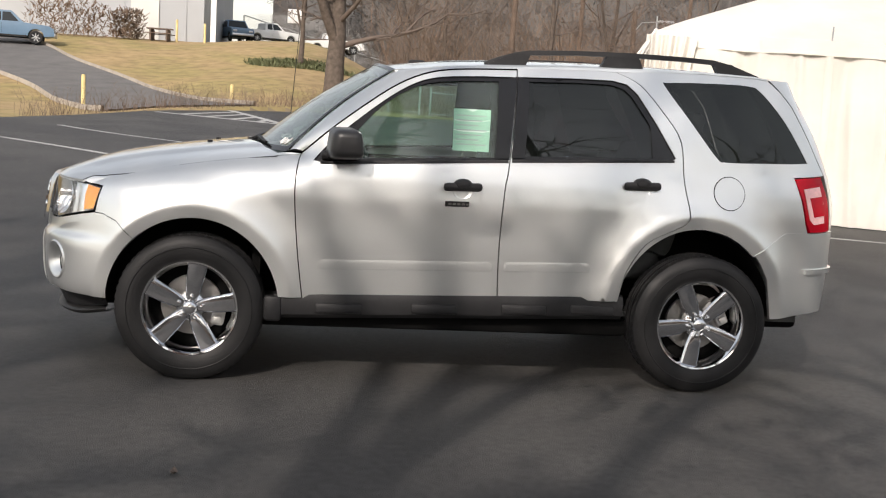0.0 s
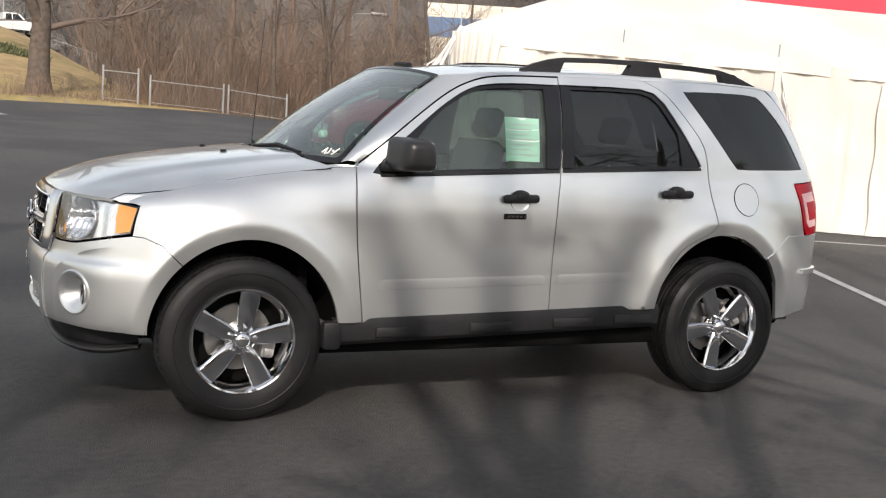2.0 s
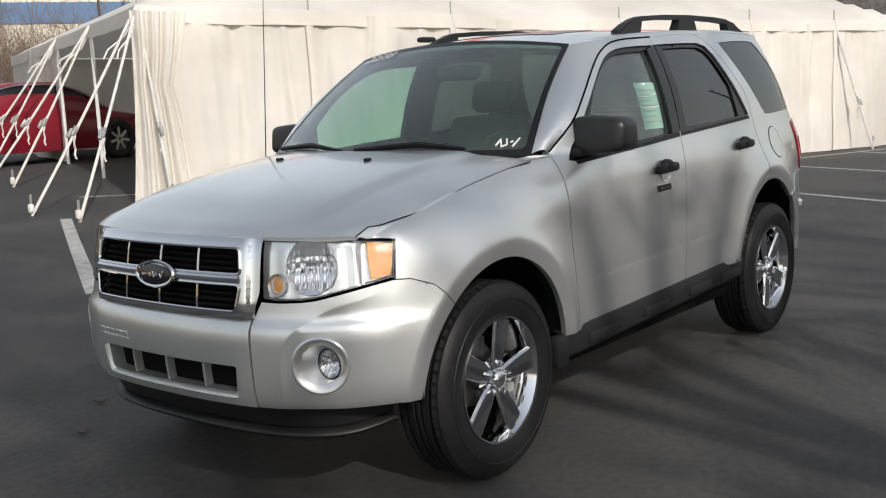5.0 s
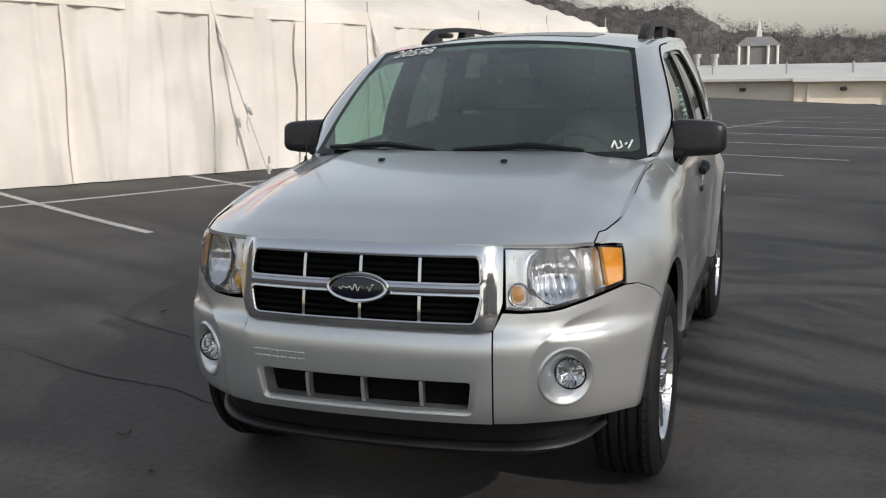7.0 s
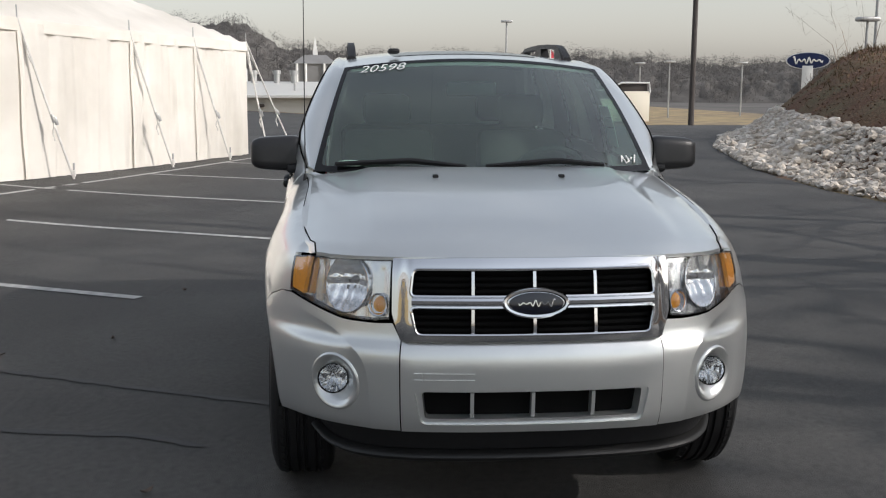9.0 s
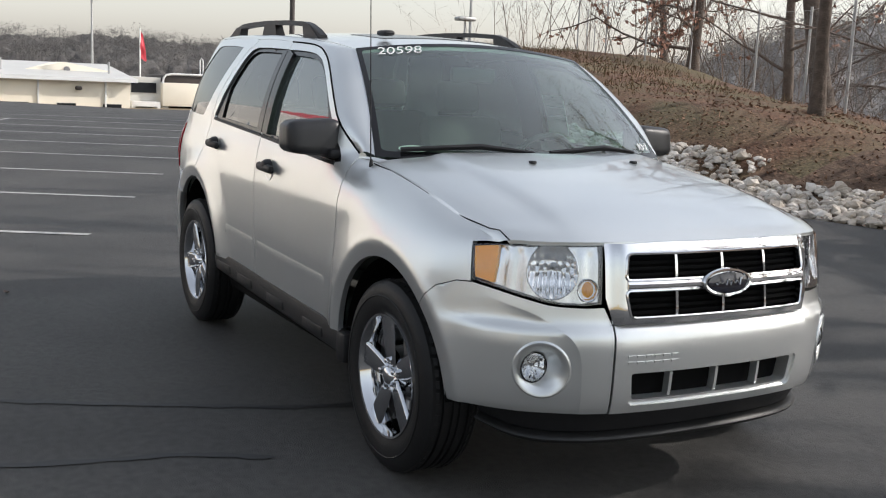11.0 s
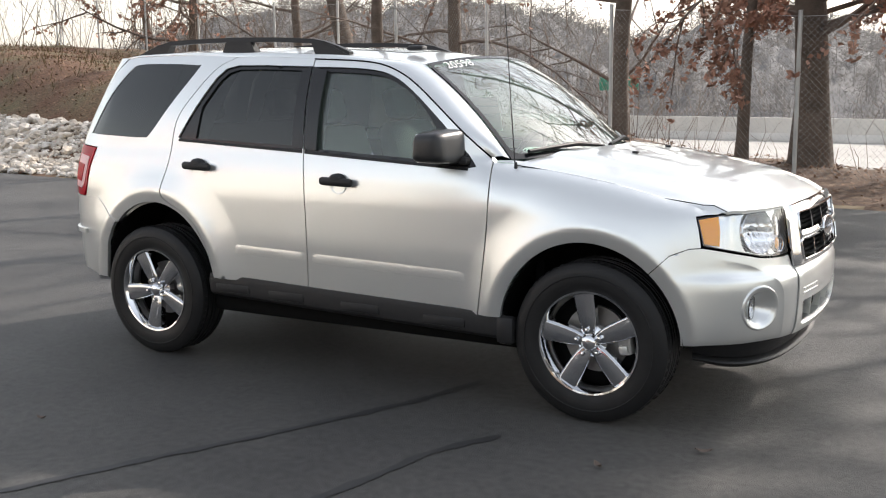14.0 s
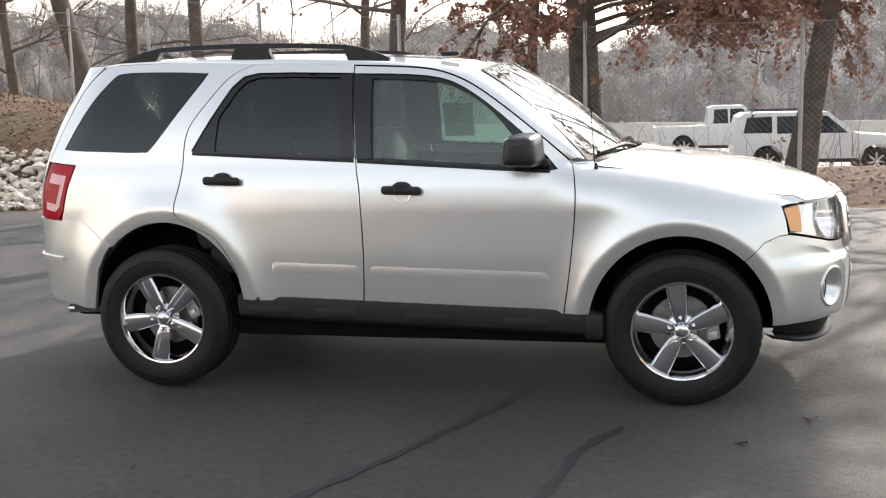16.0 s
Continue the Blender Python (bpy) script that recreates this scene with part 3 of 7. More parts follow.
def tree(pos, h, r, seed, label, limbs=14, subs=6, twigs=5, first=0.3, lean=(0, 0), leaves=0, droop=0.0, forks=0, fork_dirs=(), spread=0.45, leaf_size=0.055, low=0, low_z=(1.9, 3.6), low_len=4.2):
    rng = random.Random(seed)
    x, y = pos
    base = Vector((x, y, land(x, y) - 0.15))
    t = thing("tree", label, "tree", "bare winter trees", m=Matrix.Translation(base))
    trunk, crown, leaf = Shape(), Shape(), Shape()
    o = Vector((0, 0, 0))
    pts, dirs = [], []
    segs = 12
    d = Vector((lean[0], lean[1], 1)).normalized()
    p = o.copy()
    for k in range(segs + 1):
        pts.append(p.copy())
        dirs.append(d.copy())
        d = (d + Vector((rng.uniform(-1, 1), rng.uniform(-1, 1), 0)) * 0.05 + Vector((0, 0, 0.03))).normalized()
        p = p + d * (h / segs)
    trunk.tube(pts, [r * (1.35 if k == 0 else 1) * (1 - 0.82 * k / segs) for k in range(segs + 1)], 10, caps=False)
    stems = [(pts, dirs, h, r)]
    for k in range(forks):
        a = rng.uniform(0, 6.28)
        i = 3 + k % 3
        to = fork_dirs[k] if fork_dirs else (math.cos(a) * 0.45, math.sin(a) * 0.45)
        pp, dd = grow(trunk, rng, pts[i], Vector((to[0], to[1], 1)), h * 0.62, r * 0.55, 8, 9, 0.10, 0.02, 0.2)
        stems.append((pp, dd, h * 0.62, r * 0.55))
    ends = []
    for k in range(low):
        f = (low_z[0] + (low_z[1] - low_z[0]) * (k + 0.5) / low) / h
        i = min(segs - 1, int(f * segs))
        q = pts[i].lerp(pts[i + 1], f * segs - i)
        a = k * 2.4 + rng.uniform(-0.4, 0.4) if k % 2 or leaves < 2000 else rng.uniform(2.3, 4.0)
        ln = low_len * rng.uniform(0.75, 1.15) * (0.6 if math.cos(a) > 0.2 and leaves > 2000 else 1.0)
        lp, ld = grow(crown, rng, q, Vector((math.cos(a), math.sin(a), 0.28)), ln, 0.045, 6, 8, 0.13, -0.07, 0.25)
        for j in range(10):
            g = 0.15 + 0.83 * (j + rng.random()) / 10
            i2 = min(7, int(g * 8))
            q2 = lp[i2].lerp(lp[i2 + 1], g * 8 - i2)
            d2 = ld[i2] * 0.8 + Vector((rng.uniform(-1, 1), rng.uniform(-1, 1), rng.uniform(-0.7, 0.4)))
            p2, e2 = grow(crown, rng, q2, d2, ln * 0.32 * rng.uniform(0.5, 1.1), 0.014, 4, 4, 0.2, -0.05, 0.35)
            for w in range(6):
                m = (w + rng.random()) / 6
                i3 = min(3, int(m * 4))
                q3 = p2[i3].lerp(p2[i3 + 1], m * 4 - i3)
                p3, e3 = grow(crown, rng, q3, e2[i3] + Vector((rng.uniform(-1, 1), rng.uniform(-1, 1), rng.uniform(-1.0, 0.4))), ln * 0.14 * rng.uniform(0.5, 1.2), 0.005, 3, 3, 0.25, -0.05, 0.4)
                ends += [(p3, q.z)] * (6 if leaves > 2000 else 2)
    for (sp, sd, sh_, sr) in stems:
        n = len(sp) - 1
        for k in range(limbs if sp is pts else limbs // 2):
            f = first + (0.97 - first) * (k + rng.random()) / limbs if sp is pts else 0.25 + 0.72 * rng.random()
            i = min(n - 1, int(f * n))
            q = sp[i].lerp(sp[i + 1], f * n - i)
            a = k * 2.4 + rng.uniform(-0.5, 0.5)
            dirn = Vector((math.cos(a), math.sin(a), rng.uniform(0.05, 0.7) - droop * 0.6))
            ln = h * spread * (1.05 - 0.75 * f) * rng.uniform(0.7, 1.15)
            rad = max(0.012, sr * 0.36 * (1.1 - f))
            lp, ld = grow(crown, rng, q, dirn, ln, rad, 6, 6, 0.16, 0.05 - droop * 0.10)
            for j in range(subs):
                g = 0.22 + 0.76 * (j + rng.random()) / subs
                i2 = min(5, int(g * 6))
                q2 = lp[i2].lerp(lp[i2 + 1], g * 6 - i2)
                side = ld[i2].cross(Vector((rng.uniform(-1, 1), rng.uniform(-1, 1), rng.uniform(-0.4, 1)))).normalized()
                d2 = ld[i2] * 0.7 + side * 0.8 + Vector((0, 0, 0.1 - droop * 0.5))
                l2 = ln * 0.45 * rng.uniform(0.5, 1.1)
                p2, e2 = grow(crown, rng, q2, d2, l2, rad * 0.42, 4, 4, 0.22, 0.03 - droop * 0.14, 0.35)
                for w in range(twigs):
                    m = 0.25 + 0.75 * (w + rng.random()) / twigs
                    i3 = min(3, int(m * 4))
                    q3 = p2[i3].lerp(p2[i3 + 1], m * 4 - i3)
                    d3 = e2[i3] * 0.8 + Vector((rng.uniform(-1, 1), rng.uniform(-1, 1), rng.uniform(-0.8, 0.8) - droop * 0.5)) * 0.8
                    p3, e3 = grow(crown, rng, q3, d3, l2 * 0.5 * rng.uniform(0.5, 1.2), max(0.004, rad * 0.16), 3, 3, 0.25, 0.0, 0.4)
                    ends.append((p3, q.z))
    for k in range(leaves):
        p3, hz = ends[rng.randrange(len(ends))]
        i = rng.randrange(3)
        c = p3[i].lerp(p3[i + 1], rng.random()) + Vector((rng.uniform(-1, 1), rng.uniform(-1, 1), rng.uniform(-1.3, 0.3))) * 0.05
        s = leaf_size * rng.uniform(0.6, 1.3)
        u = Vector((rng.uniform(-1, 1), rng.uniform(-1, 1), rng.uniform(-1, 1))).normalized()
        v = u.cross(Vector((rng.uniform(-1, 1), rng.uniform(-1, 1), rng.uniform(-1, 1)))).normalized()
        leaf.add([c - u * s, c + v * s * 0.55, c + u * s + v * s * 0.2, c - v * s * 0.55], [(0, 1, 2), (0, 2, 3)])
    part("trunk", trunk, BARK, t, smooth=60)
    part("crown", crown, TWIG, t, smooth=60)
    if leaves:
        tagged(part("leaves", leaf, DEADLEAF, t, "withered brown leaves"), kind="stuff")
    return t


tree((-3.05, -9.6), 12.5, 0.18, 3, "bare tree with several stems beside the fence", limbs=9, twigs=3, first=0.45, lean=(-0.11, 0.0), forks=3, fork_dirs=((0.34, 0.0), (-0.32, 0.1), (0.14, 0.05)), leaves=300, leaf_size=0.04)
tree((0.0, -11.0), 13.0, 0.26, 5, "thick oak holding withered brown leaves by the fence", limbs=20, first=0.28, leaves=24000, droop=0.25, spread=0.46, low=22, low_z=(1.9, 3.8), low_len=5.0, leaf_size=0.050)
tree((0.75, -9.9), 7.0, 0.095, 7, "slender young tree beside the fence", limbs=9, first=0.45, twigs=3, leaves=300, droop=0.2)
tree((3.3, -11.8), 12.0, 0.16, 9, "bare tree with dark bark behind the fence", limbs=14, first=0.28, spread=0.42, droop=0.25, leaves=250, low=5, low_z=(2.2, 3.6), low_len=3.4)
tree((9.2, -16.8), 13.0, 0.20, 11, "bare tree with wide low limbs on the bank", limbs=16, first=0.3, spread=0.5, low=6, low_z=(1.6, 3.2), low_len=4.4)
tree((8.35, -12.1), 9.0, 0.13, 13, "bare slender tree on the bank", limbs=12, first=0.3)
tree((11.2, -15.6), 12.0, 0.25, 15, "bare leaning tree on the bank", limbs=14, first=0.35, lean=(0.22, 0.05))
tree((15.5, -19.0), 9.0, 0.16, 17, "bare tree on top of the bank", limbs=16, first=0.15, leaves=900, leaf_size=0.07)
tree((21.0, -20.5), 9.5, 0.20, 18, "bushy tree holding brown leaves on top of the bank", limbs=26, subs=7, first=0.1, leaves=5000, leaf_size=0.085, droop=0.2, spread=0.4)
tree((26.5, -24.0), 8.0, 0.16, 20, "bare tree on top of the bank", limbs=18, first=0.12, leaves=1200, leaf_size=0.08)
tree((6.0, -19.5), 11.0, 0.17, 19, "bare tree behind the fence", limbs=14, first=0.2)
# added out of view: its dense crown shades the car front and nearby asphalt
tree((-8.2, -11.0), 13.3, 0.26, 21, "unseen bare tree with brown leaves, added to shade the car front", limbs=22, subs=7, twigs=5, first=0.37, leaves=7800, leaf_size=0.06, forks=1)
tree((-11.5, -10.4), 12.5, 0.25, 22, "bare many-branched tree beside the fence", limbs=13, twigs=4, first=0.3, forks=2, leaves=300)
tree((-15.5, -11.0), 12.0, 0.25, 23, "bare tree beside the fence", limbs=12, first=0.3, forks=2)
tree((0.0, 37.6), 10.5, 0.44, 25, "old bare tree with a forked trunk on the grass", limbs=16, first=0.22, forks=2, spread=0.6)
tree((-1.6, 51.2), 7.0, 0.16, 27, "small bare tree in the planted island", limbs=12, first=0.2, forks=2)
for i, (x, y, h) in enumerate(((5, 41, 11), (9, 37, 12), (13, 43, 13), (17, 39, 11), (21, 44, 14), (12, 38.5, 9), (26, 42, 12), (31, 38, 11), (4, 50, 13), (37, 45, 13))):
    tree((x, y), h, 0.10 + 0.012 * (i % 4), 40 + i, "bare tree at the edge of the woods", limbs=14, subs=5, twigs=4, first=0.15, spread=0.4)


def ribbon(sh, p, q, w0, w1, rng):
    d = Vector((rng.uniform(-1, 1), rng.uniform(-1, 1), 0)).normalized()
    sh.add([p - d * w0, p + d * w0, q + d * w1, q - d * w1], [(0, 1, 2, 3)])


def thicket(name, label, count, place, hmin, hmax, width, mat, seed, twig=4):
    """Dense thin growth as one mesh."""
    rng, sh = random.Random(seed), Shape()
    for k in range(count):
        x, y = place(rng)
        z = land(x, y) - 0.05
        h = rng.uniform(hmin, hmax)
        p = Vector((x, y, z))
        d = Vector((rng.uniform(-0.5, 0.5), rng.uniform(-0.5, 0.5), 1))
        m, q = p + d * h * 0.5, p + d * h * rng.uniform(0.85, 1) + Vector((rng.uniform(-0.35, 0.35), rng.uniform(-0.35, 0.35), 0)) * h
        ribbon(sh, p, m, width, width * 0.7, rng)
        ribbon(sh, m, q, width * 0.7, width * 0.25, rng)
        for j in range(twig):
            f = rng.uniform(0.2, 0.95)
            a = p.lerp(q, f)
            b = a + Vector((rng.uniform(-1, 1), rng.uniform(-1, 1), rng.uniform(-0.3, 0.9))) * h * rng.uniform(0.12, 0.34)
            ribbon(sh, a, b, width * 0.4, width * 0.15, rng)
    ob = part(name, sh, mat, smooth=None)
    return tagged(ob, label, "thicket", kind="stuff")


thicket("woods", "dense brown leafless woods and undergrowth", 5200, lambda r: (r.uniform(3.5, 75), 37.5 + 40 * r.random() ** 1.3), 2.0, 9.0, 0.020, BRUSH, 61, 16)
thicket("undergrowth", "tangled brown undergrowth at the wood's edge", 4200, lambda r: (r.uniform(3.0, 60), 35.8 + 10 * r.random()), 0.6, 3.6, 0.014, BRUSH, 62, 10)
thicket("far_brush", "tall leafless brush before the banded building", 1500, lambda r: (r.uniform(22, 54), 57 + 12 * r.random()), 4.0, 7.0, 0.022, BRUSH, 67, 18)
thicket("weeds", "dry brown weeds at the edge of the lot", 1600, lambda r: (lambda x: (x, north_y(x) + 0.2 + 3.2 * r.random()))(r.uniform(-8.4, 8)), 0.2, 1.0, 0.008, BRUSH, 63, 4)
thicket("saplings", "thin leafless saplings on the bank", 320, lambda r: (r.uniform(6, 34), -17 - 12 * r.random()), 2.5, 7.0, 0.014, BRUSH, 64, 22)
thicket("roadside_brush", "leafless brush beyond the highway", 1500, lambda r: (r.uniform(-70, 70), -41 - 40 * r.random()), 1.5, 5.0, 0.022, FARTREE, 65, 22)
thicket("bank_grass", "short green and brown grass on the mound", 1700, lambda r: (lambda x: (x, edge_y(x) - 2.6 - 5.5 * r.random()))(r.uniform(11, 33)), 0.08, 0.32, 0.012, GRASS, 68, 3)
thicket("fence_weeds", "dry weeds along the fence", 260, lambda r: (r.uniform(-14, 4), -9.8 - 1.6 * r.random()), 0.3, 1.3, 0.006, BRUSH, 66, 4)

# ---- fence along the bank ----
fence = thing("chain_link_fence", "galvanised chain-link fence with steel posts on the bank", "fence")
FL = [(-16, -9.0), (-3, -9.1), (-0.1, -9.35), (2.8, -10.1), (5.5, -11.2), (8.5, -13.0), (11.5, -15.2), (15, -17.2), (19, -18.6), (24, -19.3), (28, -21.0), (33, -25.5), (40, -33)]
fpts = []
for (x1, y1), (x2, y2) in zip(FL, FL[1:]):
    n = max(1, round(math.hypot(x2 - x1, y2 - y1) / 3.0))
    fpts += [(x1 + (x2 - x1) * k / n, y1 + (y2 - y1) * k / n) for k in range(n)]
FH = 2.1
for x, y in fpts:
    z = land(x, y)
    part("post", Shape().tube([(x, y, z - 0.2), (x, y, z + FH + 0.08)], 0.030, 8), GALV, fence)
wires = Shape()
for (x1, y1), (x2, y2) in zip(fpts, fpts[1:]):
    L = math.hypot(x2 - x1, y2 - y1)
    for k in range(int((L + FH) / 0.085)):
        for s in (1, -1):
            u0 = k * 0.085 - (FH if s > 0 else 0)
            ua, ub = u0, u0 + FH
            za, zb = (0, FH) if s > 0 else (FH, 0)
            if ub <= 0 or ua >= L:
                continue
            ca, cb = max(ua, 0.0), min(ub, L)
            za2, zb2 = za + (zb - za) * (ca - ua) / FH, za + (zb - za) * (cb - ua) / FH
            pa, pb = [Vector((x1 + (x2 - x1) * c / L, y1 + (y2 - y1) * c / L, 0)) for c in (ca, cb)]
            pa.z, pb.z = land(x1, y1) * (1 - ca / L) + land(x2, y2) * ca / L + za2, land(x1, y1) * (1 - cb / L) + land(x2, y2) * cb / L + zb2
            w = Vector((0, 0, 0.0015))
            wires.add([pa - w, pa + w, pb + w, pb - w], [(0, 1, 2, 3)])
tagged(part("mesh_wire", wires, GALV, fence, smooth=None), kind="stuff")
for (x1, y1), (x2, y2) in zip(fpts, fpts[1:]):
    part("tension_wire", Shape().tube([(x1, y1, land(x1, y1) + FH), (x2, y2, land(x2, y2) + FH)], 0.004, 4), GALV, fence)

# ---- highway beyond the fence ----
road = Shape().grid(lambda x, v: (x, -19.5 - 18.5 * v - 0.04 * x, -1.02 + 0.006 * x - 0.004 * max(0.0, x - 18) ** 2), [-120 + 8 * i for i in range(31)], [0, 0.25, 0.5, 0.75, 1])
tagged(part("highway", road, material("pale_concrete_road", (0.34, 0.325, 0.30), 0.9, vary=0.12, scale=0.5, bump=0.1, bump_scale=20)), "pale concrete highway below the bank", "road", kind="structure")
bar_prof = [(0.30, 0.0), (0.28, 0.10), (0.12, 0.33), (0.08, 0.95), (-0.08, 0.95), (-0.12, 0.33), (-0.28, 0.10), (-0.30, 0.0)]
bar = Shape().grid(lambda k, x: (x, -38.5 - 0.04 * x + bar_prof[int(k)][0], -1.05 + 0.006 * x - 0.004 * max(0.0, x - 18) ** 2 + bar_prof[int(k)][1]), list(range(8)), [-120 + 3 * i for i in range(81)])
tagged(part("median_barrier", bar, CONCRETE, smooth=30), "long pale concrete highway median barrier", "barrier", kind="structure")

gs = thing("road_sign", "green highway sign on two steel posts beyond the barrier", "sign")
gm = Matrix.Translation((20.2, -57.0, -1.2)) @ pose(0, 0, 0, 0, 0, 20)
part("board", Shape().rbox((-1.2, -0.04, 2.1), (1.2, 0.04, 2.9), 0.03, gm), material("sign_green", (0.02, 0.22, 0.14), 0.5, vary=0.1, scale=2), gs)
for x in (-0.9, 0.9):
    part("post", Shape().box((x - 0.06, -0.12, 0), (x + 0.06, -0.04, 2.8), gm), GALV, gs)

# distant wooded hills: a smooth slope with leafless crowns standing on it
def hills(name, a0, a1, r, depth, hfun, seed, count, size, bias=1.0, slope=FARHILL, twigs=FARTREE):
    def at(a, v):
        h = hfun(a) * (1 + 0.22 * noise.noise(Vector((a * 7, seed, 0))) + 0.12 * noise.noise(Vector((a * 26, seed, 5))))
        rr = r + depth * v
        p = Vector((rr * math.cos(a), rr * math.sin(a), -3 + h * v ** 0.75))
        q = p * (1.6 / size)
        crowns = (1 - abs(noise.noise(q)) * 1.9) + 0.6 * (1 - abs(noise.noise(q * 2.3 + Vector((7, 3, 0)))) * 1.9)
        p.z += size * 0.30 * crowns * min(1.0, v * 6)
        return p
    n = 520
    ob = part(name, Shape().grid(lambda i, v: at(a0 + (a1 - a0) * i / n, v), list(range(n + 1)), [i / 30 for i in range(31)]), slope, smooth=180)
    tagged(ob, "wooded slope of a distant hillside, coloured grey for haze", "hill", kind="structure")
    rng, sh = random.Random(seed), Shape()
    for k in range(count):
        p = at(rng.uniform(a0, a1), 1.0 - rng.random() ** bias)
        s = size * (0.32 + 0.55 * rng.random() ** 2.4)
        wide = rng.uniform(0.42, 0.68)
        c = p + Vector((0, 0, s * 0.36))
        ribbon(sh, p - Vector((0, 0, 1)), p + Vector((0, 0, s * 0.6)), s * 0.016, s * 0.006, rng)
        for j in range(100):
            u, w = rng.uniform(-0.55, 1), rng.uniform(0, 6.283)
            d = Vector((math.cos(w) * math.sqrt(1 - u * u) * wide, math.sin(w) * math.sqrt(1 - u * u) * wide, u * 0.42))
            q = c + d * s * rng.random() ** 0.6
            e = (d.normalized() * 0.7 + Vector((rng.uniform(-1, 1), rng.uniform(-1, 1), rng.uniform(-0.8, 0.8)))) * s * 0.042
            f = Vector((rng.uniform(-1, 1), rng.uniform(-1, 1), rng.uniform(-1, 1))) * s * 0.013
            sh.add([q - e - f, q - e + f, q + e], [(0, 1, 2)])
    return tagged(part("far_trees", sh, twigs, smooth=None), "leafless trees covering a distant hillside", "woods", kind="stuff")


rad = math.radians
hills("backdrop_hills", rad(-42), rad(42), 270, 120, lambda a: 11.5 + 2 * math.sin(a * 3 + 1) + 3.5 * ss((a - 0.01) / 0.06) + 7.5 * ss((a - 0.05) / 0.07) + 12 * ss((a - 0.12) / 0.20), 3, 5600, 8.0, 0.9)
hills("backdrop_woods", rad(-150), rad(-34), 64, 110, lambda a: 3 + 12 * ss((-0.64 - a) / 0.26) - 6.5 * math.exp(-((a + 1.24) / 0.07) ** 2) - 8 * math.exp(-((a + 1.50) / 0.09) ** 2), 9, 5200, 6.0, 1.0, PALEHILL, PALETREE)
hills("backdrop_north", rad(26), rad(93), 88, 20, lambda a: 17, 15, 420, 8.0)

# ---- dealership buildings beyond the lot ----
TRIMBROWN = material("dark_fascia", (0.06, 0.05, 0.045), 0.6, vary=0.1, scale=2)
TRIMGREY = material("slate_and_shade_grey", (0.20, 0.20, 0.20), 0.7, vary=0.1, scale=0.5)
METALROOF = material("pale_metal_roof", (0.55, 0.54, 0.51), 0.5, metal=0.1, vary=0.06, scale=0.5)
CREAM = material("cream_wall", (0.80, 0.74, 0.62), 0.8, vary=0.06, scale=0.6)
WINDOWDARK = material("dark_pane", (0.02, 0.022, 0.025), 0.1, vary=0.05, scale=2)
GREYSIDING = material("grey_siding", (0.55, 0.54, 0.50), 0.7, vary=0.08, scale=0.5)
hall = thing("service_building", "long low cream metal building with a pale roof", "building")
part("wall", Shape().box((62, -11.7, -4), (80, -1.1, 0.82)), CREAM, hall)
part("annexe_wall", Shape().box((62.2, -1.1, -4), (80, 7.7, 0.82)), GREYSIDING, hall, "grey recessed wall under the deep eave")
part("garage_wall", Shape().box((64.4, 7.7, -4), (80, 26, 0.82)), GREYSIDING, hall, "grey wall with open roller doors")
for y in (8.6, 11.2, 13.8, 16.4):
    dr = part("roller_door", Shape().box((64.25, y - 0.62, -1.2), (64.36, y + 0.62, 0.62)), WINDOWDARK, hall, "dark open roller door with shelves behind")
    for z in (-0.55, -0.2, 0.15, 0.5):
        part("shelf", Shape().box((64.19, y - 0.60, z - 0.03), (64.24, y + 0.60, z + 0.03)), TRIMGREY, dr)
part("roof", Shape().add([(61.5, -12.0, 0.95), (61.5, 26.5, 0.95), (71, 26.5, 1.85), (71, -12.0, 1.85), (80.5, 26.5, 0.95), (80.5, -12.0, 0.95), (61.5, -12.0, 0.80), (61.5, 26.5, 0.80), (80.5, -12.0, 0.80), (80.5, 26.5, 0.80)], [(0, 3, 2, 1), (3, 5, 4, 2), (0, 1, 7, 6), (0, 6, 8, 5, 3), (1, 2, 4, 9, 7)]), METALROOF, hall)
part("gable", Shape().add([(65.5, -12.4, 1.15), (65.5, -5.2, 1.15), (65.5, -8.4, 1.85), (76, -12.4, 1.15), (76, -5.2, 1.15), (76, -8.4, 1.85)], [(0, 1, 2), (3, 5, 4), (0, 2, 5, 3), (1, 4, 5, 2), (0, 3, 4, 1)]), CREAM, hall, "low white gable above the roof")
part("gable_vent", Shape().tube([(65.38, -8.5, 1.38), (65.48, -8.5, 1.38)], 0.2, 12), TRIMGREY, hall)
for y in (-10.6, -7.9, -5.2):
    part("window", Shape().box((61.93, y - 0.55, -1.6), (61.99, y + 0.55, -0.62)), WINDOWDARK, hall)
for y in (-1.9, -6.3, -10.2):
    part("downpipe", Shape().box((61.88, y - 0.05, -4), (61.99, y + 0.05, 0.75)), WHITE, hall)
for x, y in ((62, -3.9), (62, -8.6), (62.2, 1.9), (62.2, 5.9)):
    part("wall_lamp", Shape().rbox((x - 0.32, y - 0.20, 0.18), (x - 0.02, y + 0.20, 0.42), 0.08), TRIMBROWN, hall)
for y in (-10.9, -4.5, -0.6, 3.9):
    part("flue", Shape().tube([(64.5, y, 1.1), (64.5, y, 1.95)], 0.07, 8), GALV, hall)
for y in (7.0, 5.4, 4.2):
    vent = Shape().tube([(70, y, 1.6), (70, y, 2.35)], 0.22, 12)
    part("roof_vent", vent.tube([(70, y, 2.35), (70, y, 2.62)], 0.30, 12), GALV, hall)
part("eave_trim", Shape().box((61.38, -12.05, 0.74), (61.49, -1.0, 0.98)), WHITE, hall)
part("link_wall", Shape().box((64.6, -14.2, -4), (79, -12.0, 1.1)), GREYSIDING, hall, "grey link with dark windows between the buildings")
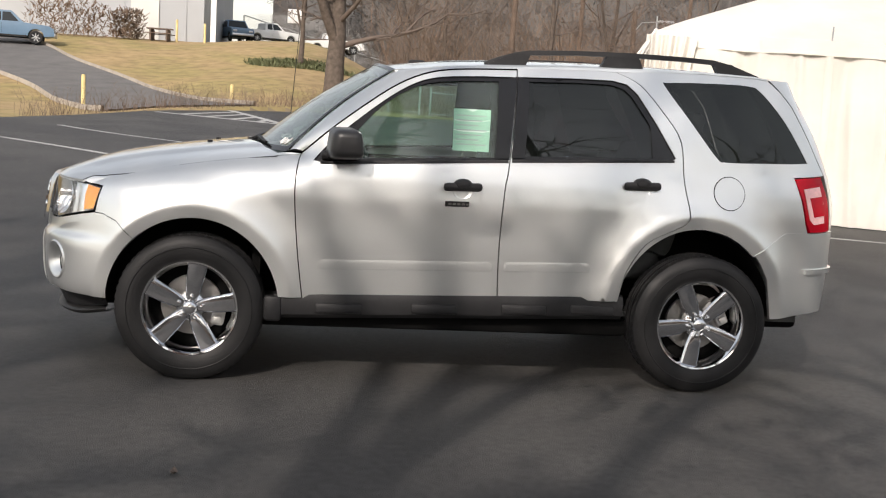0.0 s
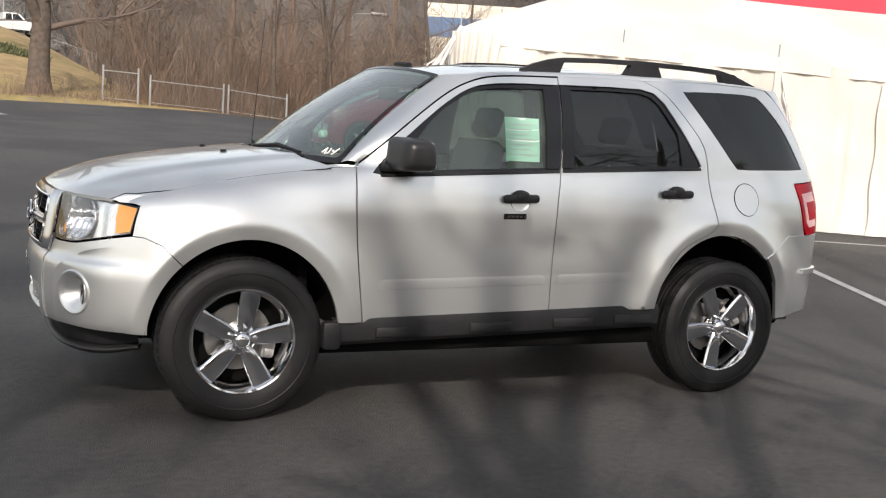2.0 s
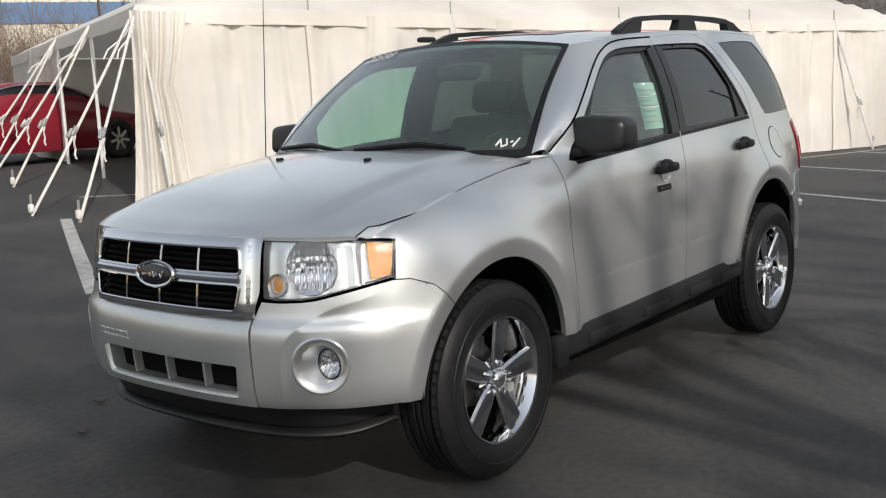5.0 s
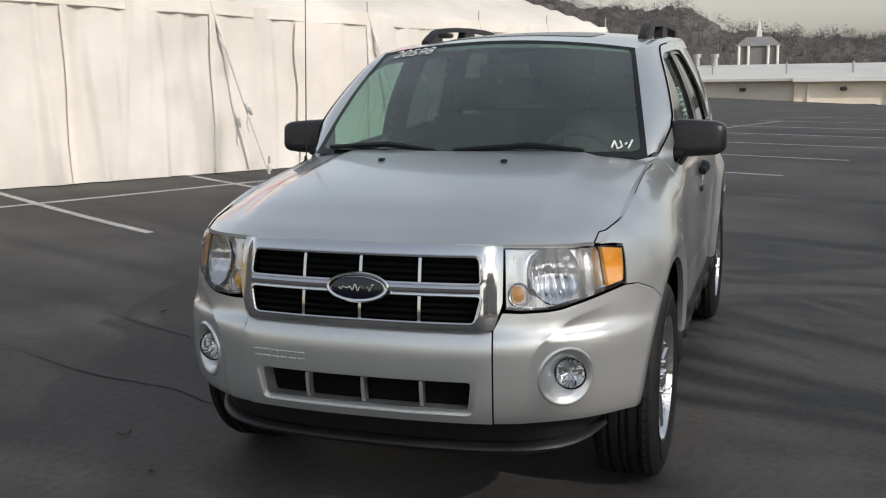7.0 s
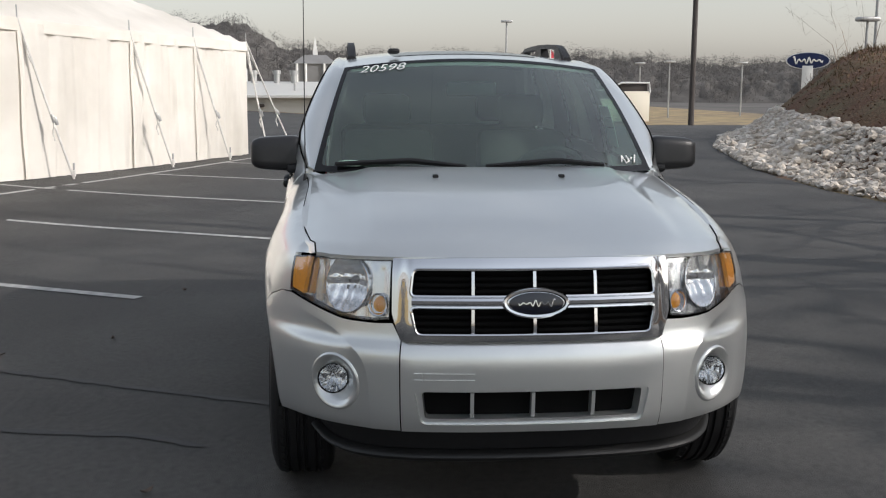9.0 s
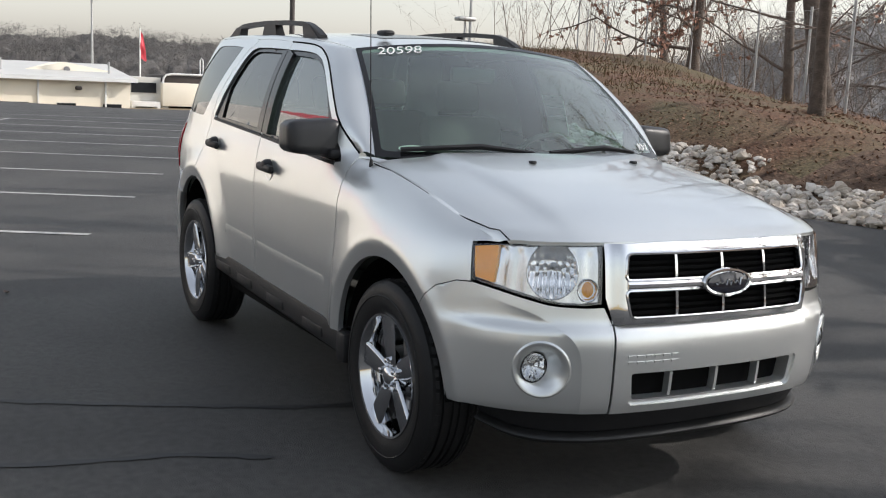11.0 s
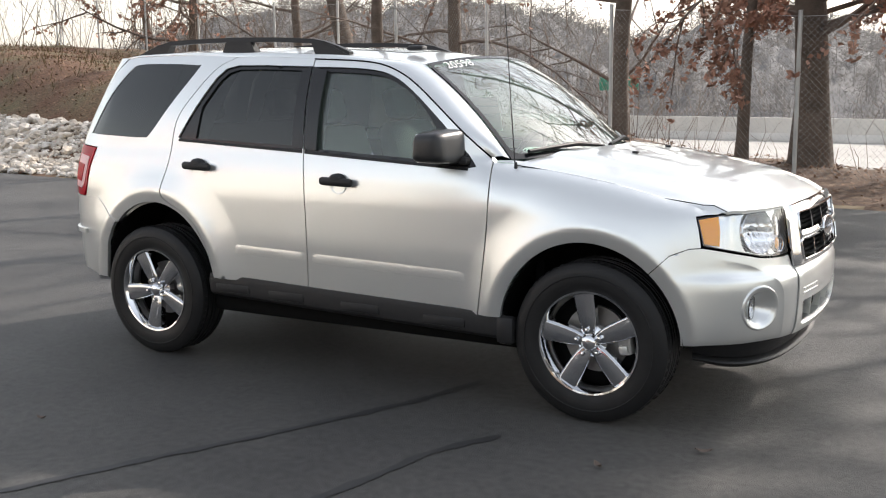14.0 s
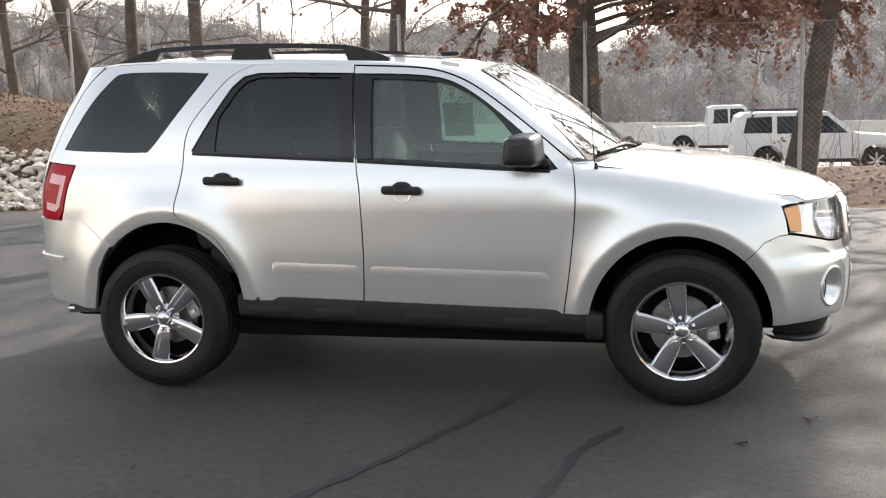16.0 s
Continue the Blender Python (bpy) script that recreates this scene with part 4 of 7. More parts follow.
part("link_window", Shape().box((64.5, -13.9, 0.1), (64.58, -12.3, 0.75)), WINDOWDARK, hall)
part("porch", Shape().box((63.4, -13.9, -0.75), (64.5, -12.1, -0.45)), WHITE, hall)
for y in (-13.8, -12.2):
    part("porch_post", Shape().box((63.4, y - 0.1, -4), (63.6, y + 0.1, -0.75)), WHITE, hall)
show = thing("showroom", "cream showroom canopy with a dark stepped fascia on pillars", "building")
part("fascia", Shape().rbox((64, -17.62, -0.72), (70, -14.2, 0.80), 0.02), CREAM, show)
part("tall_fascia", Shape().rbox((63.997, -19.9, -0.723), (70, -17.6, 1.30), 0.02), CREAM, show)
part("parapet_band", Shape().rbox((64.1, -17.6, 0.80), (69.9, -14.4, 1.28), 0.03), TRIMBROWN, show, "dark recessed parapet band")
part("parapet_band", Shape().rbox((64.1, -19.75, 1.30), (69.9, -17.7, 1.80), 0.03), TRIMBROWN, show, "dark recessed parapet band")
for pts in ([(64, -14.2, 0.75), (64, -14.25, 1.1), (64, -14.45, 1.30), (64, -14.8, 1.36), (64, -17.5, 1.36)], [(64, -17.5, 1.30), (64, -17.7, 1.75), (64, -17.95, 1.86), (64, -19.85, 1.86), (64, -19.9, 1.2)]):
    part("coping", Shape().tube(pts, 0.07, 8), WHITE, show)
part("roof_hoop", Shape().tube([(66, -17.2, 1.3), (66, -17.2, 2.35), (66, -17.3, 2.5), (66, -17.4, 2.35), (66, -17.4, 1.3)], 0.05, 8), WHITE, show)
part("shop_front", Shape().box((66.5, -19.6, -4), (69.9, -14.4, -0.74)), WINDOWDARK, show)
for y in (-14.4, -17.2, -19.5):
    part("pillar", Shape().rbox((64.2, y - 0.22, -4), (64.7, y + 0.22, -0.74), 0.03), WHITE, show)
depot = thing("box_trailer", "tall cream box trailer behind the low building", "trailer")
part("body", Shape().rbox((81.5, 10.8, 0.3), (84, 20.5, 4.25), 0.06), CREAM, depot)
part("chassis", Shape().box((81.8, 11.0, -2.2), (83.7, 20.0, 0.3)), TRIMBROWN, depot)
part("cab", Shape().rbox((81.5, 8.7, -2.0), (83.9, 10.7, 3.1), 0.25), WHITE, depot, "white cab with a dark side window")
part("cab_window", Shape().rbox((81.42, 8.95, 1.6), (81.5, 10.65, 2.95), 0.03), WINDOWDARK, depot)
church = thing("church", "white church with a steeple on the far hill", "church")
# the wall's shade is put into its colour, using the dark roof grey
part("nave", Shape().box((262, 3.4, 0), (270, 12.8, 7.2)), TRIMGREY, church)
part("roof", Shape().add([(261.6, 2.6, 7.2), (261.6, 13.6, 7.2), (270.4, 13.6, 7.2), (270.4, 2.6, 7.2), (264.4, 5.2, 9.4), (264.4, 11.0, 9.4), (267.6, 11.0, 9.4), (267.6, 5.2, 9.4)], [(0, 4, 5, 1), (1, 5, 6, 2), (2, 6, 7, 3), (3, 7, 4, 0), (4, 7, 6, 5), (0, 1, 2, 3)]), TRIMGREY, church)
part("steeple", Shape().box((265.4, 7.5, 8.6), (266.6, 8.7, 10.6)).add([(265.5, 7.6, 10.6), (266.5, 7.6, 10.6), (266.5, 8.6, 10.6), (265.5, 8.6, 10.6), (266.0, 8.1, 14.2)], [(0, 1, 4), (1, 2, 4), (2, 3, 4), (3, 0, 4)]), WHITE, church)
for y in (3.6, 5.8, 10.4, 12.6):
    part("column", Shape().tube([(261.7, y, 0), (261.7, y, 7.2)], 0.35, 8), WHITE, church)


plant = thing("banded_building", "pale flat building with a blue band beyond the woods", "building")
PLANTM = pose(42, 76, 0, 0, 0, -28)
part("wall", Shape().box((-9, 0, 0), (9, 8, 11.5), PLANTM), CREAM, plant)
part("blue_band", Shape().box((-9.1, -0.1, 8.6), (9.1, 0, 10.3), PLANTM), material("blue_cladding", (0.10, 0.20, 0.36), 0.5, vary=0.08, scale=0.5), plant)


def light_pole(x, y, h, r, z=None, label="tall grey lot light pole"):
    z0 = land(x, y) if z is None else z
    lp = thing("light_pole", label, "lamp post", "lot light poles")
    part("pole", Shape().tube([(x, y, z0 - 0.3), (x, y, z0 + h)], [r, r * 0.7], 10), GALV if r < 0.12 else TRIMBROWN, lp)
    part("lamp_head", Shape().rbox((x - 0.25, y - 0.42, z0 + h - 0.05), (x + 0.25, y + 0.42, z0 + h + 0.12), 0.06), GALV, lp)
    return lp


light_pole(59.2, -21.2, 17, 0.19, z=-1.0)
light_pole(34.7, -19.9, 3.9, 0.07, z=0.3)
light_pole(36.5, -21.2, 9.0, 0.08, z=0.2)
light_pole(74.0, -11.6, 7.4, 0.10, z=-1.0)
light_pole(78.0, -25.6, 4.6, 0.07, z=-1.0)
light_pole(88.0, -26.0, 5.2, 0.08, z=-1.5)
light_pole(84.0, -34.0, 5.2, 0.08, z=-1.5)
sign = thing("oval_sign", "blue oval dealership sign on a white pylon", "sign")
SB = Vector((78.0, -37.2, -1.6))
facing = Matrix.Translation(SB) @ pose(0, 0, 0, 0, 0, math.degrees(math.atan2(-37, 82)) - 90)
part("pylon", Shape().rbox((-0.42, -0.3, 0), (0.42, 0.3, 5.0), 0.05, facing), WHITE, sign)
SIGNBLUE = material("sign_blue", (0.010, 0.022, 0.09), 0.35, vary=0.05, scale=2)
ell = [(1.75 * math.cos(2 * math.pi * k / 40), 0.68 * math.sin(2 * math.pi * k / 40)) for k in range(40)]


def ellipse_plate(f, y0, y1):
    n = len(ell)
    vs = [facing @ Vector((a * f, y, 5.4 + b * f)) for y in (y0, y1) for a, b in ell]
    return Shape().add(vs, [tuple(range(n)), tuple(range(2 * n - 1, n - 1, -1))] + [(k, (k + 1) % n, n + (k + 1) % n, n + k) for k in range(n)])


part("rim", ellipse_plate(1.0, -0.22, 0.22), WHITE, sign)
fld = part("field", ellipse_plate(0.93, -0.25, 0.25), SIGNBLUE, sign)
for side in (-0.27, 0.27):
    part("sign_mark", Shape().tube([facing @ Vector((-1.15 + 2.3 * i / 60, side, 5.4 + (0.36 - 0.2 * i / 60) * math.sin(i * 0.62 + 0.6) * (0.6 + 0.4 * math.cos(i * 0.2)))) for i in range(61)], 0.06, 5), WHITE, sign)
flag = thing("flagpole", "white flagpole with a furled red and white flag", "flag")
part("pole", Shape().tube([(75, -15.2, -1), (75, -15.2, 4.6)], 0.05, 8), WHITE, flag)
part("flag", Shape().grid(lambda u, v: Vector((75.0 + 0.08 * math.sin(v * 9), -15.2 - 0.55 * u * (0.4 + 0.5 * v), 4.3 - 2.0 * v + 0.1 * math.sin(u * 6))), [i / 8 for i in range(9)], [i / 10 for i in range(11)]), CANVAS_RED, flag)

# ---- the hill to the north ----
OLDKERB = material("old_kerb", (0.34, 0.30, 0.25), 0.9, vary=0.2, scale=2)
drive_west = smooth_line([(-21.5, 53.0, 0), (-18.4, 49.4, 0), (-15.3, 45.0, 0), (-12.4, 40.5, 0), (-8.9, 32.4, 0), (-7.4, 28.6, 0)], 6)
drive_east = smooth_line([(-21.5, 62.0, 0), (-16.6, 56.6, 0), (-13.5, 51.3, 0), (-9.8, 45.6, 0), (-6.1, 38.8, 0), (-3.0, 33.4, 0)], 6)


def drive_at(i, v):
    c = drive_west[int(i)].lerp(drive_east[int(i)], v)
    return Vector((c.x, c.y, land(c.x, c.y) + 0.05))


drive = Shape().grid(drive_at, list(range(len(drive_west))), [k / 8 for k in range(9)])
tagged(part("driveway", drive, ROAD, smooth=60), "worn grey asphalt driveway climbing the grass slope", "road", kind="structure")
for v, side in ((0.0, -1), (1.0, 1)):
    prof = ((0.0, -0.05), (0.01, 0.12), (0.14, 0.14), (0.17, -0.05))

    def kerb_at(i, k):
        p, q = drive_at(i, 0.0), drive_at(i, 1.0)
        out = Vector((q.x - p.x, q.y - p.y, 0)).normalized() * side
        return drive_at(i, v) + out * prof[int(k)][0] + Vector((0, 0, prof[int(k)][1]))
    tagged(part("kerb", Shape().grid(kerb_at, list(range(len(drive_west))), [0, 1, 2, 3]), OLDKERB), "concrete kerb along the driveway", "kerb", kind="structure")


def bollard(x, y, h):
    b = thing("bollard", "yellow steel bollard at the driveway", "bollard", "yellow bollards")
    z = land(x, y)
    part("post", Shape().lathe([(0.075, -0.2), (0.075, h - 0.04), (0.055, h), (0.001, h + 0.01)], 14, Matrix.Translation((x, y, z)) @ pose(0, 0, 0, 90, 0, 0)), YELLOW, b)


bollard(-8.85, 32.3, 1.2)
bollard(-4.05, 36.7, 0.72)
bollard(-9.65, 63.0, 1.4)
bollard(-7.9, 63.0, 1.2)
SIDING = material("metal_siding", (0.36, 0.37, 0.38), 0.6, vary=0.06, scale=0.4)
store = thing("warehouse", "pale grey metal-sided warehouse above the grass slope", "building")
part("wall", Shape().box((-60, 66, 3.5), (-8.3, 90, 14)), SIDING, store)
for i in range(26):
    part("siding_rib", Shape().box((-59.5 + 2 * i, 65.93, 3.5), (-59.42 + 2 * i, 65.99, 14)), SIDING, store)
part("corner_trim", Shape().box((-7.85, 65.9, 3.5), (-7.5, 66.1, 14)), WHITE, store)
part("doorway", Shape().box((-13.0, 65.9, 4.6), (-11.2, 65.98, 7.6)), METALROOF, store)
part("side_door", Shape().box((-34, 65.9, 4.6), (-33, 65.98, 7.2)), TRIMBROWN, store)


def bush(x, y, w, h, seed):
    rng, sh = random.Random(seed), Shape()
    z = land(x, y)
    for k in range(900):
        a, b, c = rng.uniform(0, 6.28), rng.random() ** 0.5, rng.random()
        p = Vector((x + w * b * math.cos(a), y + 0.8 * b * math.sin(a), z + h * c * (1 - 0.15 * b)))
        ribbon(sh, p, p + Vector((rng.uniform(-1, 1), rng.uniform(-1, 1), rng.uniform(0, 1))) * 0.35, 0.05, 0.02, rng)
    tagged(part("hedge", sh, BRUSH, smooth=None), "clipped brown leafless hedge by the warehouse", "hedge", "warehouse hedges")


bush(-16.2, 62.6, 2.7, 2.3, 71)
bush(-12.7, 62.9, 1.1, 1.9, 72)
pt = thing("picnic_table", "wooden picnic table by the warehouse wall", "table")
zt = land(-10.6, 63)
part("tabletop", Shape().box((-11.5, 62.6, zt + 0.72), (-9.9, 63.4, zt + 0.78)), WOODPOLE, pt)
for y in (62.2, 63.7):
    part("bench", Shape().box((-11.5, y, zt + 0.42), (-9.9, y + 0.28, zt + 0.47)), WOODPOLE, pt)
for x in (-11.2, -10.2):
    part("leg", Shape().box((x - 0.05, 62.3, zt), (x + 0.05, 63.9, zt + 0.72)), WOODPOLE, pt)
island = Shape()
rng = random.Random(77)
for k in range(1400):
    a, b = rng.uniform(0, 6.28), rng.random() ** 0.5
    p = Vector((-1.6 + 2.9 * b * math.cos(a), 51.2 + 1.3 * b * math.sin(a), 0))
    p.z = land(p.x, p.y)
    ribbon(island, p, p + Vector((rng.uniform(-0.2, 0.2), rng.uniform(-0.2, 0.2), rng.uniform(0.08, 0.28))), 0.05, 0.02, rng)
tagged(part("ground_cover", island, material("ivy", (0.10, 0.11, 0.05), 0.8, vary=0.3, scale=3), smooth=None), "low green ground cover round the small tree", "plants", kind="stuff")

# broken low gates at the lot's northern edge
def gate(a, b, h=1.05):
    g = thing("gate", "low galvanised chain-link gate at the lot edge", "gate", "low gates")
    za, zb = land(*a), land(*b)
    A, B = Vector((*a, za)), Vector((*b, zb))
    for p in (A, B):
        part("post", Shape().tube([p - Vector((0, 0, 0.1)), p + Vector((0, 0, h + 0.1))], 0.04, 8), GALV, g)
    part("rail", Shape().tube([A + Vector((0, 0, h - 0.1)), B + Vector((0, 0, h - 0.1))], 0.022, 6), GALV, g)
    part("lower_rail", Shape().tube([A + Vector((0, 0, 0.12)), B + Vector((0, 0, 0.12))], 0.016, 6), GALV, g)
    sh = Shape()
    n = int((B - A).length / 0.12)
    for k in range(n):
        p, q = A.lerp(B, k / n), A.lerp(B, min(1, (k + 3) / n))
        ww = Vector((0, 0, 0.003))
        for s0, s1 in ((0.12, h - 0.1), (h - 0.1, 0.12)):
            u, v = p + Vector((0, 0, s0)), q + Vector((0, 0, s1))
            sh.add([u - ww, u + ww, v + ww, v - ww], [(0, 1, 2, 3)])
    tagged(part("mesh_wire", sh, GALV, g, smooth=None), kind="stuff")


gate((3.8, 35.4), (6.7, 36.0), 1.05)
gate((6.9, 36.0), (9.3, 36.1), 1.05)
lying = thing("fallen_gate", "galvanised gate panel lying flat on the asphalt edge", "gate", "low gates")
lz = lot_z(9.3, 33.5) + 0.03
LG = Matrix.Translation((9.2, 33.6, lz)) @ pose(0, 0, 0, 0, 0, 8)
part("frame", Shape().tube([LG @ Vector(p) for p in ((-1.4, -0.5, 0), (1.3, -0.55, 0.02), (1.5, 0.5, 0.05), (-1.1, 0.5, 0.0), (-1.4, -0.5, 0))], 0.03, 6), GALV, lying)
part("cross_rail", Shape().tube([LG @ Vector((-1.25, 0, 0.01)), LG @ Vector((1.4, 0, 0.03))], 0.022, 6), GALV, lying)
gate((2.2, 36.4), (3.4, 35.7), 1.25)


def lamp_arm(x, y, h):
    s = thing("street_lamp", "street lamp on a wooden pole among the trees", "street lamp")
    z = land(x, y)
    part("pole", Shape().tube([(x - 1.6, y, z - 0.2), (x - 1.6, y, h + 0.5)], 0.13, 8), WOODPOLE, s)
    part("arm", Shape().tube([(x - 1.6, y, h - 0.5), (x - 1.2, y, h), (x - 0.2, y, h + 0.1)], 0.03, 6), GALV, s)
    part("lamp_head", Shape().rbox((x - 0.4, y - 0.15, h), (x + 0.45, y + 0.15, h + 0.17), 0.07), GALV, s)


lamp_arm(16.5, 45.4, 6.4)
for x, y, h in ((7.4, 38.5, 10.0), (13.2, 50.0, 11.0), (21.0, 55.0, 11.0)):
    up = tagged(part("utility_pole", Shape().tube([(x, y, land(x, y) - 0.3), (x + 0.25, y, land(x, y) + h)], [0.14, 0.10], 10), WOODPOLE), "weathered wooden utility pole among the trees", "pole", "utility poles")

# fence with a notice behind the parked trucks
rear = thing("yard_fence", "tall galvanised chain-link yard fence behind the parked trucks", "fence")
for k in range(7):
    x, y = -7.6 + 2.6 * k, 94.0
    part("post", Shape().tube([(x, y, land(x, y) - 0.1), (x, y, land(x, y) + 3.0)], 0.06, 6), GALV, rear)
part("top_rail", Shape().tube([(-7.6, 94.0, land(-7.6, 94) + 3.0), (8.0, 94.0, land(8.0, 94) + 3.0)], 0.05, 6), GALV, rear)
wire = Shape()
for k in range(150):
    x = -7.6 + 0.104 * k
    for d in (1, -1):
        a = Vector((x, 94.0, land(x, 94) + (0 if d > 0 else 3.0)))
        b = Vector((min(8.0, x + 1.5), 94.0, land(x, 94) + (3.0 if d > 0 else 0)))
        wire.add([a, a + Vector((0.012, 0, 0)), b + Vector((0.012, 0, 0)), b], [(0, 1, 2, 3)])
tagged(part("mesh_wire", wire, GALV, rear, smooth=None), kind="stuff")
notice = tagged(part("notice_board", Shape().rbox((-3.6, 93.86, land(-3, 94) + 2.2), (-2.3, 93.94, land(-3, 94) + 3.5), 0.03), WHITE), "small white notice board fixed to the yard fence", "sign")

# ---- other vehicles ----
REDPAINT = material("red_paint", (0.20, 0.008, 0.02), 0.3, vary=0.04, scale=6, coat=0.8)
BLUEPAINT = material("faded_blue_paint", (0.10, 0.17, 0.25), 0.45, vary=0.06, scale=3, coat=0.3)
WHITEPAINT = material("white_car_paint", (0.68, 0.69, 0.68), 0.4, vary=0.04, scale=3, coat=0.4)
ALLOY = material("alloy", (0.55, 0.55, 0.56), 0.3, metal=0.9, vary=0.05)
TYRE = material("old_tyre", (0.02, 0.02, 0.02), 0.85, vary=0.15)
CARGLASS = material("dark_car_glass", (0.015, 0.018, 0.02), 0.06, vary=0.0)


def plain_wheel(parent, x, y, r, side, z=None):
    w = part("wheel", Shape().lathe([(r * 0.66, 0.09), (r * 0.9, 0.10), (r, 0.07), (r, -0.07), (r * 0.9, -0.1), (r * 0.66, -0.09)], 32, Matrix.Translation((x, y, r))), TYRE, parent)
    part("rim", Shape().lathe([(r * 0.66, 0.085 * side), (r * 0.62, 0.05 * side), (0.05, 0.04 * side)], 32, Matrix.Translation((x, y, r))), CARGLASS, w)
    for k in range(7):
        part("spoke", Shape().box((0.03, 0.05 * side - 0.015, -0.022), (r * 0.66, 0.05 * side + 0.015, 0.022), Matrix.Translation((x, y, r)) @ pose(0, 0, 0, 0, k * 360 / 7 + 10, 0)), ALLOY, w)


def saloon(m, paint):
    """A low notchback car along x, its nose towards +x."""
    car = thing("saloon_car", "damaged red saloon car with a taped grey rear bumper", "car", m=m)
    belt = curve([(-2.3, 0.84), (-2.0, 0.92), (-1.2, 0.94), (0.2, 0.90), (1.0, 0.86), (1.6, 0.78), (2.2, 0.66), (2.4, 0.56)])
    bot = curve([(-2.3, 0.36), (-2.0, 0.24), (0, 0.20), (2.0, 0.22), (2.4, 0.30)])
    half = curve([(-2.32, 0.60), (-2.2, 0.78), (-1.7, 0.89), (0, 0.91), (1.6, 0.89), (2.1, 0.78), (2.4, 0.50)])
    us = [-2.32 + 4.72 * i / 48 for i in range(49)]
    shell = Shape()
    for s in (1, -1):
        shell.grid(lambda x, k: (x, s * half(x) * (0.94, 1.0, 1.0, 0.95, 0.80, 0.0)[k], (bot(x), bot(x) + 0.2, belt(x) - 0.16, belt(x), belt(x) + 0.03, belt(x) + 0.06)[k]), us, list(range(6)))
    shell.grid(lambda k, z: (-2.32, 0.60 * (k - 4) / 4, 0.34 + 0.52 * z), list(range(9)), [0, 0.5, 1])
    part("body", shell, paint, car, smooth=50)
    roofline = curve([(-1.95, 0.95), (-1.5, 1.15), (-1.0, 1.34), (-0.5, 1.42), (0.1, 1.42), (0.6, 1.30), (1.2, 0.98)])
    cab = Shape()
    xs = [-1.95 + 3.15 * i / 30 for i in range(31)]
    for s in (1, -1):
        cab.grid(lambda x, k: (x, s * (0.84, 0.80, 0.62, 0.52, 0.0)[k], (lambda b, r: (b, b + (r - b) * 0.3, b + (r - b) * 0.86, r - 0.01, r)[k])(belt(x) + 0.0, roofline(x))), xs, list(range(5)))
    part("cabin", cab, paint, car, smooth=50)
    for s in (1, -1):
        win = Shape()
        for x0, x1 in ((-1.45, -0.42), (-0.36, 0.85)):
            n = 12
            top = [(x0 + (x1 - x0) * i / n) for i in range(n + 1)]
            win.grid(lambda x, v: (x, s * (0.845 - 0.235 * (0.1 + 0.72 * v)), belt(x) + 0.03 + max(0.0, roofline(x) - belt(x) - 0.10) * v), top, [0, 0.5, 1])
        part("side_window", win, CARGLASS, car)
        part("window_line", Shape().tube([(x, s * 0.70, roofline(x) - 0.06) for x in [-1.5 + 2.4 * i / 20 for i in range(21)]], 0.012, 5), ALLOY, car)
        for x in (-1.62, 1.20):
            plain_wheel(car, x, s * 0.895, 0.34, s)
            part("arch", Shape().lathe([(0.385, 0.0), (0.345, 0.004)], 32, Matrix.Translation((x, s * 0.906, 0.34)) @ Matrix.Diagonal((1, s, 1, 1))), CARGLASS, car)
    part("rear_screen", Shape().grid(lambda y, x: (x, y * (0.62 - 0.1 * (x + 1.9)), roofline(x) + 0.008), [-1, -0.5, 0, 0.5, 1], [-1.85, -1.6, -1.35, -1.1]), CARGLASS, car)
    part("taped_sheet", Shape().grid(lambda y, z: (-2.335 + 0.03 * noise.noise(Vector((y * 4, z * 6, 1))) + 0.06 * abs(y) ** 2, -0.78 + 0.75 * (y + 1) / 2, 0.42 + 0.45 * z), [-1 + i / 5 for i in range(11)], [i / 6 for i in range(7)]), material("grey_sheet", (0.42, 0.43, 0.42), 0.7, vary=0.15, scale=4), car)
    part("rear_bumper", Shape().rbox((-2.42, -0.8, 0.24), (-2.2, 0.8, 0.40), 0.06), paint, car)
    part("tail_lamp", Shape().rbox((-2.36, -0.86, 0.62), (-2.2, -0.62, 0.76), 0.03), REDPAINT, car)
    part("hanging_lamp", Shape().rbox((-2.45, -0.9, 0.36), (-2.30, -0.72, 0.50), 0.04), WHITEPAINT, car)
    return car


sc = saloon(pose(6.45, 15.6, 0.5 - 0.005, 0, 0, 3) @ Matrix.Scale(1.06, 4), REDPAINT)


